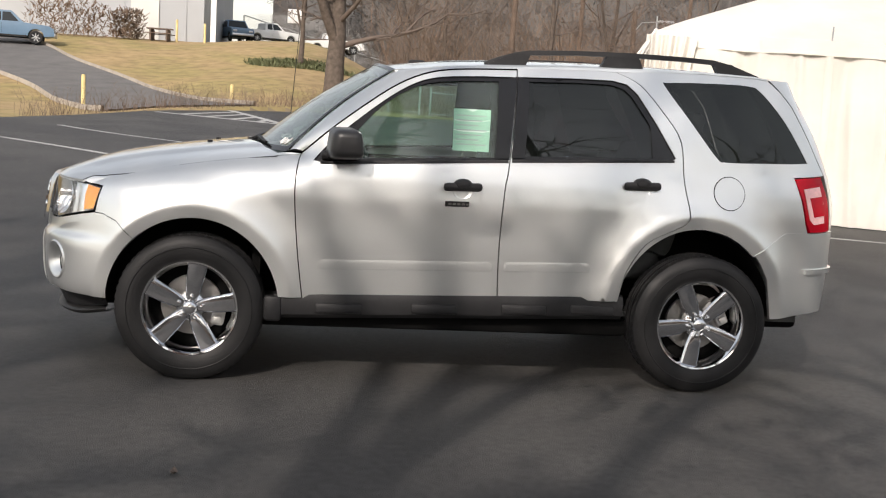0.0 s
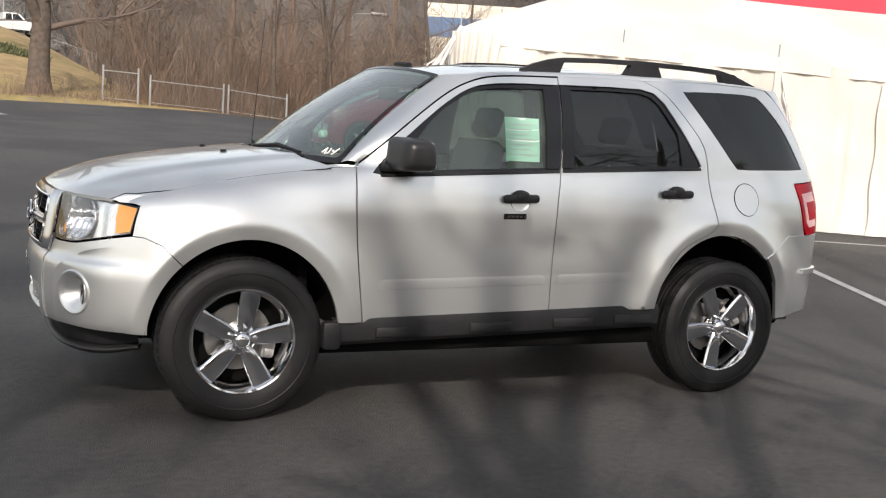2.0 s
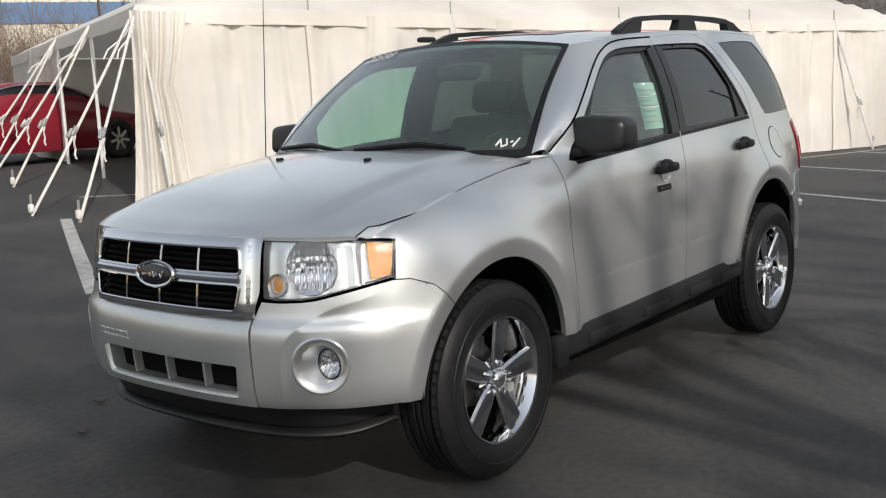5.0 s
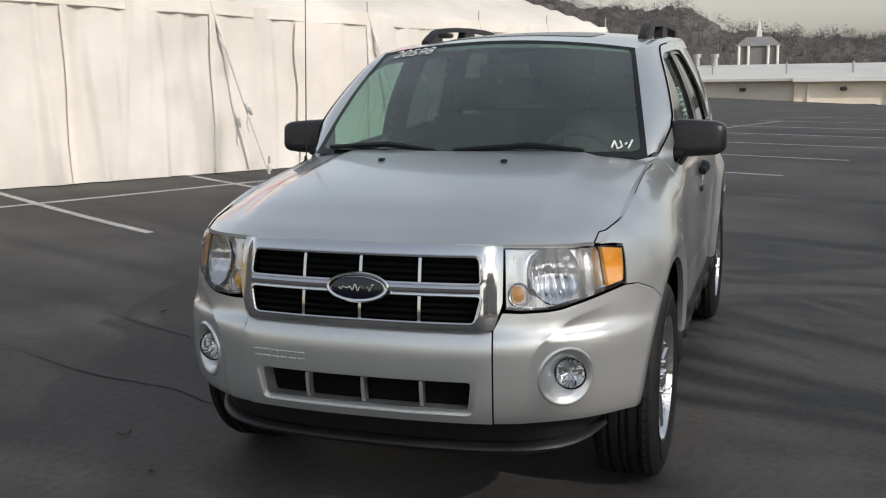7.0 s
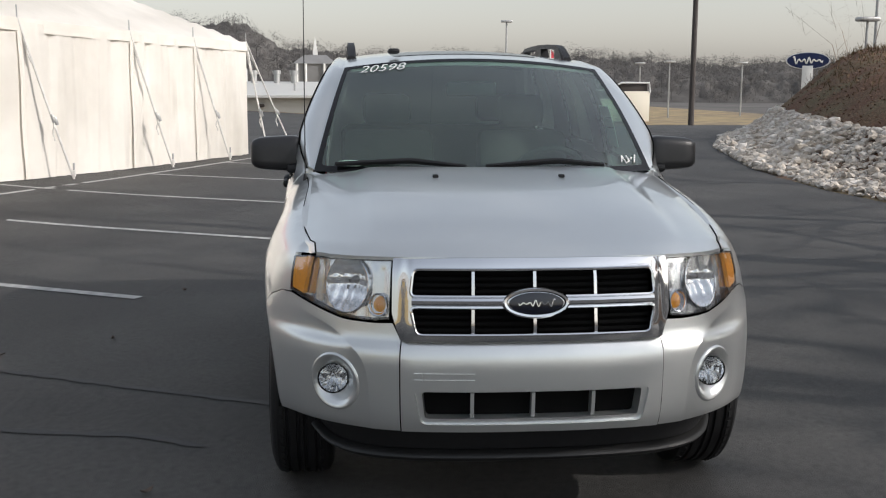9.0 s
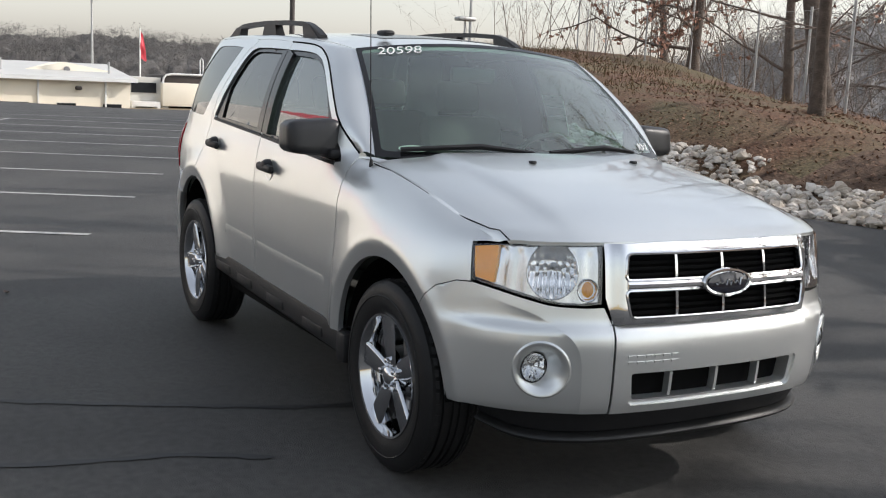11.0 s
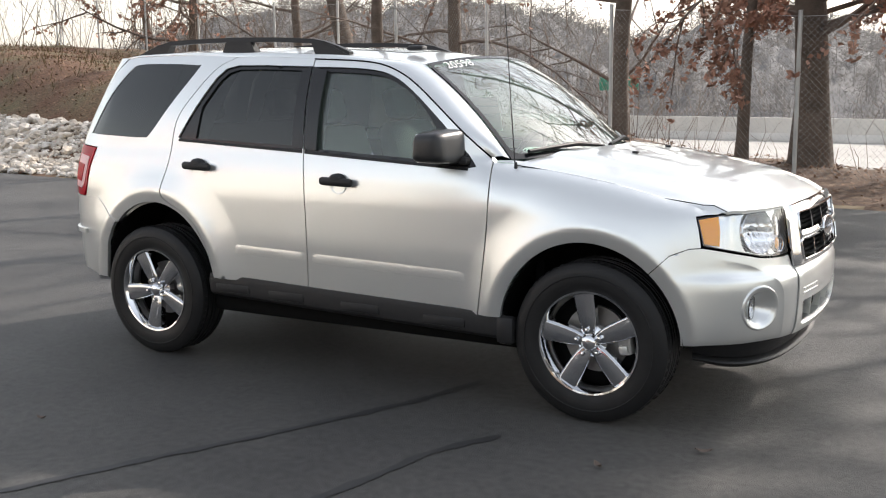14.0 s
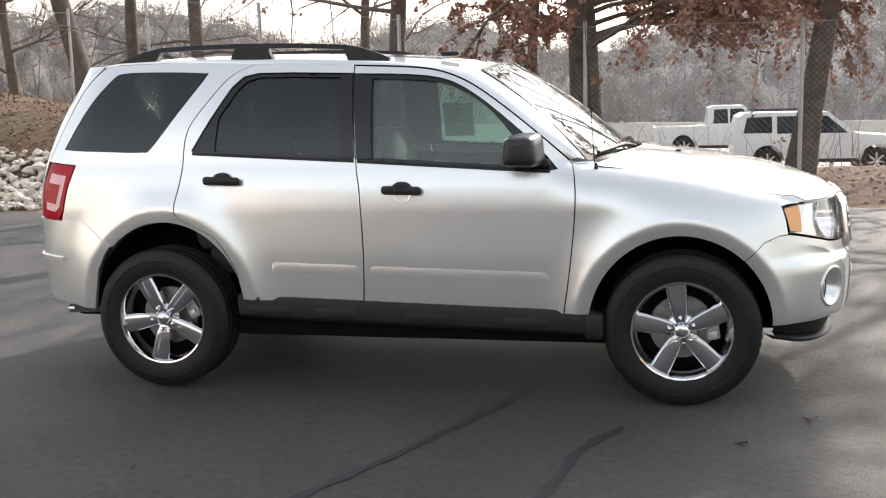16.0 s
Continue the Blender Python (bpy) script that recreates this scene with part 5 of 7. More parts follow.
def hull(m, name, label, group, paint, outline, wheels, panes, screen, half=0.88, r=0.36):
    """A far vehicle along x, nose towards +x: a side outline with cut wheel arches, closed across, leaning in above the waist."""
    v = thing(name, label, "truck" if "pickup" in name else "car", group, m=m)

    def wide(z):
        return half - 0.17 * max(0.0, z - 1.0) / 0.7 - 0.04 * max(0.0, 0.62 - z)
    bottom = []
    for cx in wheels:
        bottom += [(cx + (r + 0.06) * math.cos(radians(w)), 0.40 + (r + 0.05) * math.sin(radians(w))) for w in range(0, 181, 15)]
    loop = outline + bottom
    vs, fs, loops = fill(loop, step=0.14)
    sh = Shape()
    for sgn in (1, -1):
        sh.add([(p[0], sgn * wide(p[1]), p[1]) for p in vs], fs)
    k = len(loops[0])
    rim = [Vector((p[0], sgn * wide(p[1]), p[1])) for sgn in (1, -1) for p in loops[0]]
    sh.add(rim, [(i, (i + 1) % k, k + (i + 1) % k, k + i) for i in range(k)])
    part("body", sh, paint, v, smooth=30)
    for sgn in (1, -1):
        for pane in panes:
            part("side_window", Shape().add([(x, sgn * (wide(z) + 0.006), z) for x, z in pane], [tuple(range(len(pane)))]), CARGLASS, v)
        part("door_seam", Shape().tube([(panes[-1][0][0] - 0.04, sgn * (wide(z) + 0.002), z) for z in (0.5, 0.8, 1.05)], 0.006, 4), CARGLASS, v)
        part("sill", Shape().box((wheels[1] + r + 0.1, sgn * (half - 0.03) - 0.03, 0.34), (wheels[0] - r - 0.1, sgn * (half - 0.03) + 0.03, 0.44)), TYRE, v)
        for x in wheels:
            plain_wheel(v, x, sgn * (half - 0.10), r, sgn)
    (x0, z0), (x1, z1) = screen
    part("windscreen", Shape().add([(x0 + 0.012, -wide(z0) + 0.08, z0), (x0 + 0.012, wide(z0) - 0.08, z0), (x1 + 0.012, wide(z1) - 0.08, z1), (x1 + 0.012, -wide(z1) + 0.08, z1)], [(0, 1, 2, 3)]), CARGLASS, v)
    nose = max(p[0] for p in outline)
    part("bumper", Shape().rbox((nose - 0.06, -half + 0.04, 0.42), (nose + 0.08, half - 0.04, 0.62), 0.04), ALLOY, v)
    for sgn in (1, -1):
        part("headlamp", Shape().rbox((nose - 0.08, sgn * 0.62 - 0.16, 0.72), (nose + 0.012, sgn * 0.62 + 0.16, 0.88), 0.03), ALLOY, v)
    return v


def pickup(m, paint, label, group="parked trucks"):
    outline = [(-2.55, 0.46), (-2.6, 1.06), (-0.86, 1.09), (-0.80, 1.66), (-0.66, 1.74), (0.34, 1.74), (0.98, 1.13), (2.3, 1.02), (2.56, 0.86), (2.58, 0.46)]
    v = hull(m, "pickup_truck", label, group, paint, outline, (1.62, -1.58), ([(-0.64, 1.16), (-0.62, 1.62), (-0.18, 1.64), (-0.16, 1.16)], [(-0.10, 1.16), (-0.10, 1.64), (0.30, 1.64), (0.76, 1.16)]), ((0.38, 1.69), (0.94, 1.17)))
    part("bed", Shape().rbox((-2.5, -0.74, 1.0), (-0.95, 0.74, 1.085), 0.02), CARGLASS, v)
    return v


def wagon(m, paint, label):
    outline = [(-2.2, 0.46), (-2.28, 1.05), (-2.12, 1.58), (-1.95, 1.68), (0.22, 1.68), (0.92, 1.10), (2.1, 1.00), (2.32, 0.84), (2.34, 0.46)]
    v = hull(m, "estate_car", label, "vehicles on the highway", paint, outline, (1.45, -1.35), ([(-2.0, 1.14), (-1.9, 1.56), (-1.25, 1.58), (-1.25, 1.14)], [(-1.12, 1.12), (-1.12, 1.58), (-0.42, 1.58), (-0.42, 1.12)], [(-0.34, 1.12), (-0.34, 1.58), (0.18, 1.58), (0.70, 1.12)]), ((0.28, 1.63), (0.88, 1.14)))
    part("roof_rack", Shape().tube([(-1.8, 0.6, 1.68), (-1.7, 0.6, 1.74), (-0.1, 0.6, 1.74), (0.0, 0.6, 1.68)], 0.015, 5).tube([(-1.8, -0.6, 1.68), (-1.7, -0.6, 1.74), (-0.1, -0.6, 1.74), (0.0, -0.6, 1.68)], 0.015, 5), CARGLASS, v)
    return v


pickup(pose(-18.0, 55.6, land(-18.0, 55.6) + 0.05, 0, 0, 10), BLUEPAINT, "faded blue pickup truck on the driveway")
pickup(pose(-4.9, 88.0, land(-4.9, 88.0), 0, 0, 28), WHITEPAINT, "white pickup truck parked behind the fence")
pickup(pose(-7.3, 80.0, land(-7.3, 80.0), 0, 0, -72), BLUEPAINT, "blue pickup truck parked behind the fence")
pickup(pose(0.6, 86.0, land(0.6, 86), 0, 0, 12), WHITEPAINT, "white pickup truck parked near the woods")

wagon(pose(-5.25, -24.6, -1.045, 0, 0, 182), WHITEPAINT, "white four-wheel-drive estate car on the pale highway")
pickup(pose(-3.4, -31.2, -1.04, 0, 0, 181), WHITEPAINT, "white pickup truck on the far lane of the highway", "vehicles on the highway")

# ---- the silver car ----
PAINT = material("silver_paint", (0.755, 0.77, 0.755), 0.31, metal=0.80, vary=0.03, scale=500, bump=0.02, bump_scale=900, coat=1.0)
PLASTIC = material("black_plastic", (0.016, 0.016, 0.017), 0.50, spec=0.35, vary=0.15, scale=30, bump=0.12, bump_scale=300)
SATIN = material("satin_black", (0.022, 0.022, 0.023), 0.34, spec=0.5, vary=0.1, scale=30, bump=0.05, bump_scale=400)
GLOSSBLACK = material("gloss_black", (0.010, 0.010, 0.011), 0.18, vary=0.05, scale=10)
# near-black that paints in the shade of cavities and gaps; also on dark parts
DARK = material("shade_black", (0.006, 0.006, 0.006), 0.9, vary=0.1, scale=5, spec=0.08)
RUBBER = material("tyre_rubber", (0.013, 0.013, 0.0135), 0.5, spec=0.3, vary=0.2, scale=12, bump=0.1, bump_scale=120)
CHROME = material("chrome", (0.78, 0.79, 0.80), 0.06, metal=1.0, vary=0.0)
WHEELCHROME = material("wheel_chrome", (0.60, 0.61, 0.63), 0.07, metal=1.0, vary=0.0)
CHROME_DARK = material("dark_chrome", (0.30, 0.30, 0.31), 0.16, metal=1.0, vary=0.0)
LAMPBOWL = material("lamp_bowl", (0.92, 0.93, 0.94), 0.09, metal=0.92, vary=0.0)
LAMPBACK = material("lamp_back", (0.86, 0.87, 0.88), 0.14, metal=0.85, vary=0.03, scale=25)
CALIPER = material("cast_caliper", (0.55, 0.54, 0.52), 0.4, metal=0.6, vary=0.15, scale=30)
STEEL = material("brake_steel", (0.30, 0.29, 0.28), 0.45, metal=0.9, vary=0.1, scale=20)
GLASS = glass("window_glass", (0.56, 0.78, 0.68), glare_dust=0.08)
GLASS_TINT = glass("privacy_glass", (0.10, 0.11, 0.115), glare_dust=0.015, power=3.2, least=0.05)
LENS = glass("lamp_lens", (0.93, 0.94, 0.95))
AMBER = material("amber_lens", (1.0, 0.40, 0.03), 0.12, vary=0.10, scale=60, coat=0.8)
REDLENS = material("red_lens", (0.40, 0.002, 0.012), 0.15, vary=0.1, scale=60, spec=0.3)
REDPALE = material("pale_red_lens", (0.82, 0.50, 0.50), 0.2, vary=0.1, scale=60, spec=0.3)
SEATCLOTH = material("seat_cloth", (0.075, 0.077, 0.074), 0.9, vary=0.15, scale=20, bump=0.2, bump_scale=200)
DASH = material("dash_plastic", (0.055, 0.06, 0.058), 0.7, vary=0.1, scale=20)
PAPER = material("window_sticker", (0.66, 0.80, 0.72), 0.8, vary=0.06, scale=8)
INK = material("print_ink", (0.35, 0.42, 0.40), 0.8, vary=0.1, scale=8)
CHALK = material("chalk_marker", (0.85, 0.85, 0.82), 0.9, vary=0.1, scale=50)
EMBLEM_BLUE = material("emblem_blue", (0.002, 0.004, 0.014), 0.2, vary=0.05, scale=30, coat=0.8)

CAR = thing("suv", "silver compact SUV with black trim and chrome wheels on asphalt", "car")

PLAN = smooth_line([(-2.125, -0.2, 0), (-2.13, 0, 0), (-2.125, 0.2, 0), (-2.098, 0.42, 0), (-2.045, 0.57, 0), (-1.965, 0.685, 0), (-1.86, 0.775, 0), (-1.72, 0.83, 0), (-1.5, 0.858, 0), (-1.2, 0.866, 0), (-0.8, 0.868, 0), (0, 0.872, 0), (0.8, 0.868, 0), (1.3, 0.86, 0), (1.65, 0.842, 0), (1.85, 0.812, 0), (1.98, 0.76, 0), (2.07, 0.66, 0), (2.11, 0.45, 0), (2.125, 0.2, 0), (2.128, 0, 0), (2.125, -0.2, 0)], 14)
PLAN = PLAN[14:-14]
ARC = [0.0]
for p, q in zip(PLAN, PLAN[1:]):
    ARC.append(ARC[-1] + (q - p).length)
SEND = ARC[-1]
PX, PY = [p.x for p in PLAN], [p.y for p in PLAN]
NRM = []
for i in range(len(PLAN)):
    t = (PLAN[min(i + 1, len(PLAN) - 1)] - PLAN[max(i - 1, 0)]).normalized()
    NRM.append((-t.y, t.x))
NRM[0], NRM[-1] = (-1.0, 0.0), (1.0, 0.0)
NX, NY = [a for a, b in NRM], [b for a, b in NRM]


def X(x):
    return float(np.interp(x, PX, ARC))


def Y(y):
    """Arc length of the front at half width y."""
    k = len([p for p in PLAN if p.x < -1.2])
    return float(np.interp(y, PY[:k], ARC[:k]))


lip_rise = curve([(-0.2, -0.10), (0, 0), (0.05, 0.028), (0.11, 0.049), (0.22, 0.082), (0.44, 0.130), (0.71, 0.172), (0.96, 0.203), (1.3, 0.23)])


sec = curve([(0.2, -0.06), (0.30, -0.035), (0.40, -0.012), (0.55, 0.0), (0.75, 0.010), (0.92, 0.010), (1.03, 0.0), (1.10, -0.016), (1.16, -0.034), (1.24, -0.052), (1.34, -0.078), (1.45, -0.118), (1.58, -0.180), (1.7, -0.248)])
front_sec = curve([(0.2, -0.16), (0.28, -0.12), (0.36, -0.05), (0.42, -0.008), (0.50, 0.004), (0.62, 0.008), (0.67, 0.002), (0.70, -0.020), (0.76, -0.030), (0.95, -0.062), (1.05, -0.10)])
LIP = []
for k in range(0, 84, 2):
    w = ss((-1.62 - PX[k]) / 0.3)
    d = front_sec(0.955) * w + sec(0.955) * (1 - w) - 0.004
    LIP.append((PY[k] + NY[k] * d, PX[k] + NX[k] * d))
LIP_Y, LIP_X = [a for a, b in LIP], [b for a, b in LIP]


def hood_z(x, y):
    y = abs(y)
    lip = float(np.interp(y, LIP_Y, LIP_X))
    side = 0.030 * (y / 0.72) ** 3 * (0.4 + 0.6 * ss((x - lip) / 0.22))
    crease = 0.014 * ss((0.57 - y) / 0.075)
    return 0.968 + lip_rise(x - lip) - side + crease * ss((x + 2.05) / 0.3)


ARCHES = ((-1.295, 0.37, 0.42, 0.446), (1.257, 0.40, 0.427, 0.47))


flare = curve([(0.9, 0.0), (1.0, 0.68), (1.06, 0.84), (1.11, 0.96), (1.135, 1.0), (1.155, 0.96), (1.20, 0.76), (1.27, 0.50), (1.36, 0.25), (1.46, 0.07), (1.54, 0.0), (1.8, 0.0), (9.0, 0.0)])


def swell(x, z):
    """How far the surface stands out from the plan curve."""
    wf = ss((-1.62 - x) / 0.3)
    d = sec(z) * (1 - wf) + front_sec(z) * wf
    for cx, cz, rx, rz in ARCHES:
        r = math.hypot((x - cx) / rx, (z - cz) / rz)
        a = 0.034 * flare(r) * (1 - ss((z - 0.98) / 0.12))
        d += a * (1 - 0.35 * ss((-1.62 - x) / 0.3))
    if x < -0.5:
        zt = hood_z(max(x, -2.0), 0.725)
        u = 1 - (zt - z) / 0.20
        if u > 0:
            u = min(u, 1.0)
            d -= 0.120 * (1 - math.sqrt(max(0.0, 1 - u * u))) * ss((-0.62 - x) / 0.3) * (1 - wf)
    if x > 1.7 and z > 1.16:
        d -= 0.18 * (z - 1.16) * ss((x - 1.70) / 0.34)
    return d


def body(s, z, off=0.0):
    side = 1 if s >= 0 else -1
    a = abs(s)
    x, y, nx, ny = (float(np.interp(a, ARC, c)) for c in (PX, PY, NX, NY))
    d = swell(x, z) + off
    return Vector((x + nx * d, side * (y + ny * d), z))


# the hood's front edge follows the shoulder of the body
shoulder = [body(ARC[k], 0.950, -0.002) for k in range(0, 84, 2)]
last = max(range(len(shoulder)), key=lambda k: shoulder[k].y)
LIP_Y[:], LIP_X[:] = [p.y for p in shoulder[:last + 1]], [p.x for p in shoulder[:last + 1]]


def panel(outer, holes=(), off=0.0, step=0.035, flange=0.022, fn=body):
    """A sheet of the body in its outline, with turned-in edges."""
    vs, fs, loops = fill(outer, holes, step)
    sh = Shape()
    pts = [fn(p[0], p[1], off) for p in vs]
    c = [Vector(p) for p in pts]
    tri = []
    for f in fs:
        n = (c[f[1]] - c[f[0]]).cross(c[f[2]] - c[f[0]])
        m = (c[f[0]] + c[f[1]] + c[f[2]]) / 3
        out = Vector((m.x * 0.25, m.y, (m.z - 0.7) * 0.6))
        tri.append(f if n.dot(out) > 0 else f[::-1])
    sh.add(pts, tri)
    for loop in loops if flange else ():
        up = [fn(p[0], p[1], off) for p in loop]
        dn = [fn(p[0], p[1], off - flange) for p in loop]
        k = len(up)
        sh.add(up + dn, [(i, (i + 1) % k, k + (i + 1) % k, k + i) for i in range(k)])
    return sh


def both(name, sh, mat, parent=None, label=""):
    """The same part on both sides of the car."""
    a = part(name, sh, mat, parent or CAR, label)
    b = part(name, sh.mirror(), mat, parent or CAR, label)
    return a, b


def arch(i, a0, a1, k=24, grow=0.0):
    cx, cz, rx, rz = ARCHES[i]
    return [(X(cx + (rx + grow) * math.cos(radians(a0 + (a1 - a0) * j / k))), cz + (rz + grow) * math.sin(radians(a0 + (a1 - a0) * j / k))) for j in range(k + 1)]


def sx(pts):
    return [(X(x), z) for x, z in pts]


def bend(pts, k=4, closed=False):
    return [(p[0], p[1]) for p in smooth_line([(a, b, 0) for a, b in pts], k, closed)]


# outlines of the panels
gap_f = bend([(-0.762, 0.437), (-0.795, 0.681), (-0.818, 0.96), (-0.806, 1.113), (-0.785, 1.158)])
gap_m = bend([(0.222, 0.463), (0.212, 0.724), (0.224, 1.011), (0.248, 1.169), (0.287, 1.630)])
gap_r = bend([(0.845, 0.480), (0.878, 0.634), (0.971, 0.785), (1.114, 0.862), (1.176, 0.90), (1.188, 0.96), (1.163, 1.115), (1.146, 1.313), (1.057, 1.454), (0.939, 1.592), (0.82, 1.648)])
a_line = bend([(-0.785, 1.158), (-0.62, 1.305), (-0.37, 1.492), (-0.2, 1.577), (-0.03, 1.612), (0.287, 1.630)])


def shift(pts, dx, dz=0.0):
    return [(x + dx, z + dz) for x, z in pts]


def fender_top(x):
    return max(hood_z(x, 0.725) - 0.004, 0.946 + 0.026 * min(1.0, (x + 1.862) / 0.095))


top_f = [(x, fender_top(x)) for x in [-1.86 + 1.06 * i / 16 for i in range(17)]]
fender = [p for p in arch(0, 9, 132.3, 26)]
fender_outline = sx([(-0.767, 0.440)]) + fender + sx([(-1.66, 0.782), (-1.735, 0.810), (-1.782, 0.812), (-1.772, 0.88), (-1.758, 0.940), (-1.80, 0.945)]) + sx(top_f[0:]) + sx(shift(gap_f[::-1], -0.003))
both("front_fender", panel(fender_outline, step=0.016), PAINT)

dlo_f = bend([(-0.735, 1.120), (-0.62, 1.248), (-0.398, 1.432), (-0.234, 1.533), (-0.094, 1.570), (0.10, 1.585)], 4) + [(0.268, 1.590), (0.245, 1.172), (-0.70, 1.114)]
door_f = shift(gap_f, 0.003) + a_line[1:-1] + shift(gap_m[::-1], -0.003)
both("front_door", panel(sx(door_f), [sx(dlo_f)], step=0.020), PAINT)
dlo_r = [(0.270, 1.592), (0.60, 1.604), (0.79, 1.606), (0.87, 1.590), (0.925, 1.540), (1.02, 1.39), (1.118, 1.225), (1.105, 1.214), (0.258, 1.174)]
door_r = shift(gap_m, 0.003) + [(0.55, 1.645), (0.70, 1.650)] + shift(gap_r[::-1], -0.003)
both("rear_door", panel(sx(door_r), [sx(dlo_r)], step=0.018), PAINT)


def moulding(x0, x1):
    """A low rounded strip along the doors, tapering into the door at its ends."""
    prof = ((-0.029, -0.002), (-0.027, 0.0022), (-0.012, 0.0024), (0.010, 0.0017), (0.019, 0.0002), (0.030, -0.0014))

    def at(i, k):
        x = x0 + (x1 - x0) * i / 40
        end = 1 - ss((min(i, 40 - i)) / 1.5)
        return body(X(x), 0.632 + 0.026 * x + prof[k][0], prof[k][1] - 0.008 * end)
    return Shape().grid(at, list(range(41)), list(range(6)))


both("door_moulding", moulding(-0.715, 0.205), PAINT)
both("door_moulding", moulding(0.232, 0.700), PAINT)
q_win = bend([(1.075, 1.595), (1.10, 1.612), (1.30, 1.622), (1.55, 1.622), (1.63, 1.588), (1.76, 1.43), (1.872, 1.252), (1.855, 1.232), (1.60, 1.222), (1.40, 1.218), (1.34, 1.240), (1.20, 1.42)], 5, True)
lamp_t = [(1.79, 1.150), (1.965, 1.166), (1.995, 1.05), (2.015, 0.88), (1.885, 0.872), (1.855, 0.92), (1.83, 1.03)]
quarter = shift(gap_r, 0.003) + [(0.95, 1.660), (1.3, 1.668), (1.60, 1.664), (1.68, 1.655), (1.75, 1.60), (1.83, 1.525), (1.955, 1.293), (2.005, 1.172), (1.785, 1.157), (1.824, 1.03), (1.850, 0.92), (1.872, 0.862), (1.735, 0.852), (1.615, 0.770), (1.572, 0.738)]
rear_arch = [(X(x), z) for x, z in [(1.257 + 0.427 * math.cos(radians(a)), 0.40 + 0.47 * math.sin(radians(a))) for a in range(47, 170, 4)]]
both("quarter_panel", panel(sx(quarter) + rear_arch + sx([(0.838, 0.476)]), [sx(q_win)], step=0.016), PAINT)
bump_r = sx([(1.562, 0.748), (1.612, 0.782), (1.735, 0.866), (1.88, 0.868), (2.02, 0.872)]) + [(SEND, 0.872), (SEND, 0.42)] + sx([(2.05, 0.44), (1.90, 0.43), (1.690, 0.408), (1.672, 0.50), (1.645, 0.62), (1.600, 0.70)])
both("rear_bumper", panel(bump_r, off=0.004, step=0.02), PAINT)
both("bumper_step", panel(sx([(1.87, 0.675), (2.04, 0.68)]) + [(SEND, 0.68), (SEND, 0.655)] + sx([(2.04, 0.655), (1.87, 0.65)]), off=0.02, flange=0.015), PAINT)
tailgate = sx([(1.69, 1.662), (1.76, 1.60), (1.84, 1.525), (1.965, 1.293), (2.01, 1.172), (2.02, 1.05), (2.03, 0.88)]) + [(SEND, 0.88), (SEND, 1.66)]
both("tailgate", panel(tailgate), PAINT)
both("tail_lamp", panel(sx(lamp_t), off=0.006), REDLENS, label="red tail lamp with pale centre")
both("tail_lamp_insert", panel(sx([(1.835, 1.10), (1.94, 1.115), (1.955, 1.03), (1.965, 0.925), (1.90, 0.915), (1.872, 0.94), (1.85, 1.02)]), off=0.010, flange=0.004), REDPALE)
both("tail_lamp_centre", panel(sx([(1.868, 1.055), (1.945, 1.065), (1.958, 0.965), (1.895, 0.955)]), off=0.014, flange=0.004), REDLENS)

# black window surrounds and the panes
g_f = bend([(-0.535, 1.262), (-0.40, 1.408), (-0.24, 1.508), (-0.10, 1.545), (0.05, 1.556)], 4) + [(0.190, 1.563), (0.172, 1.180), (-0.535, 1.140)]
both("window_surround", panel(sx(dlo_f), [sx(g_f)], off=-0.010, flange=0.012, step=0.025), GLOSSBLACK)
g_r = [(0.345, 1.572), (0.60, 1.582), (0.78, 1.583), (0.85, 1.565), (0.895, 1.525), (0.985, 1.385), (0.998, 1.22), (0.322, 1.194)]
both("window_surround", panel(sx(dlo_r), [sx(g_r)], off=-0.010, flange=0.012, step=0.025), GLOSSBLACK)
both("front_window", panel(sx(g_f), off=-0.020, flange=0, step=0.025), GLASS)
both("rear_window", panel(sx(g_r), off=-0.020, flange=0, step=0.025), GLASS_TINT)
both("quarter_window", panel(sx(q_win), off=-0.004, flange=0.01), GLASS_TINT)
both("pillar_trim", panel(sx([(0.188, 1.570), (0.281, 1.592), (0.244, 1.180), (0.170, 1.176)]), off=0.004, flange=0.012, step=0.025), GLOSSBLACK)
both("pillar_trim", panel(sx([(0.291, 1.594), (0.347, 1.580), (0.324, 1.188), (0.254, 1.182)]), off=0.004, flange=0.012, step=0.025), GLOSSBLACK)
both("door_seam", Shape().tube([body(X(x), z, 0.0006) for x, z in a_line], 0.0042, 6), DARK)
both("belt_strip", panel(sx([(-0.70, 1.118), (0.24, 1.172), (0.24, 1.158), (-0.70, 1.104)]), off=0.004, flange=0.01, step=0.03), PLASTIC)
both("belt_strip", panel(sx([(0.258, 1.174), (1.11, 1.216), (1.11, 1.203), (0.258, 1.160)]), off=0.004, flange=0.01, step=0.03), PLASTIC)

# front bumper, grille and lamps
low_hole = [(-Y(0.385), 0.545), (Y(0.385), 0.545), (Y(0.365), 0.428), (-Y(0.365), 0.428)]


def rounded(pts, r, k=4):
    out = []
    n = len(pts)
    for i in range(n):
        a, p, b = Vector(pts[i - 1]), Vector(pts[i]), Vector(pts[(i + 1) % n])
        u, w = (a - p).normalized() * r, (b - p).normalized() * r
        for j in range(k + 1):
            t = j / k
            out.append(tuple((p + u) * (1 - t) ** 2 + p * 2 * t * (1 - t) + (p + w) * t * t))
    return out


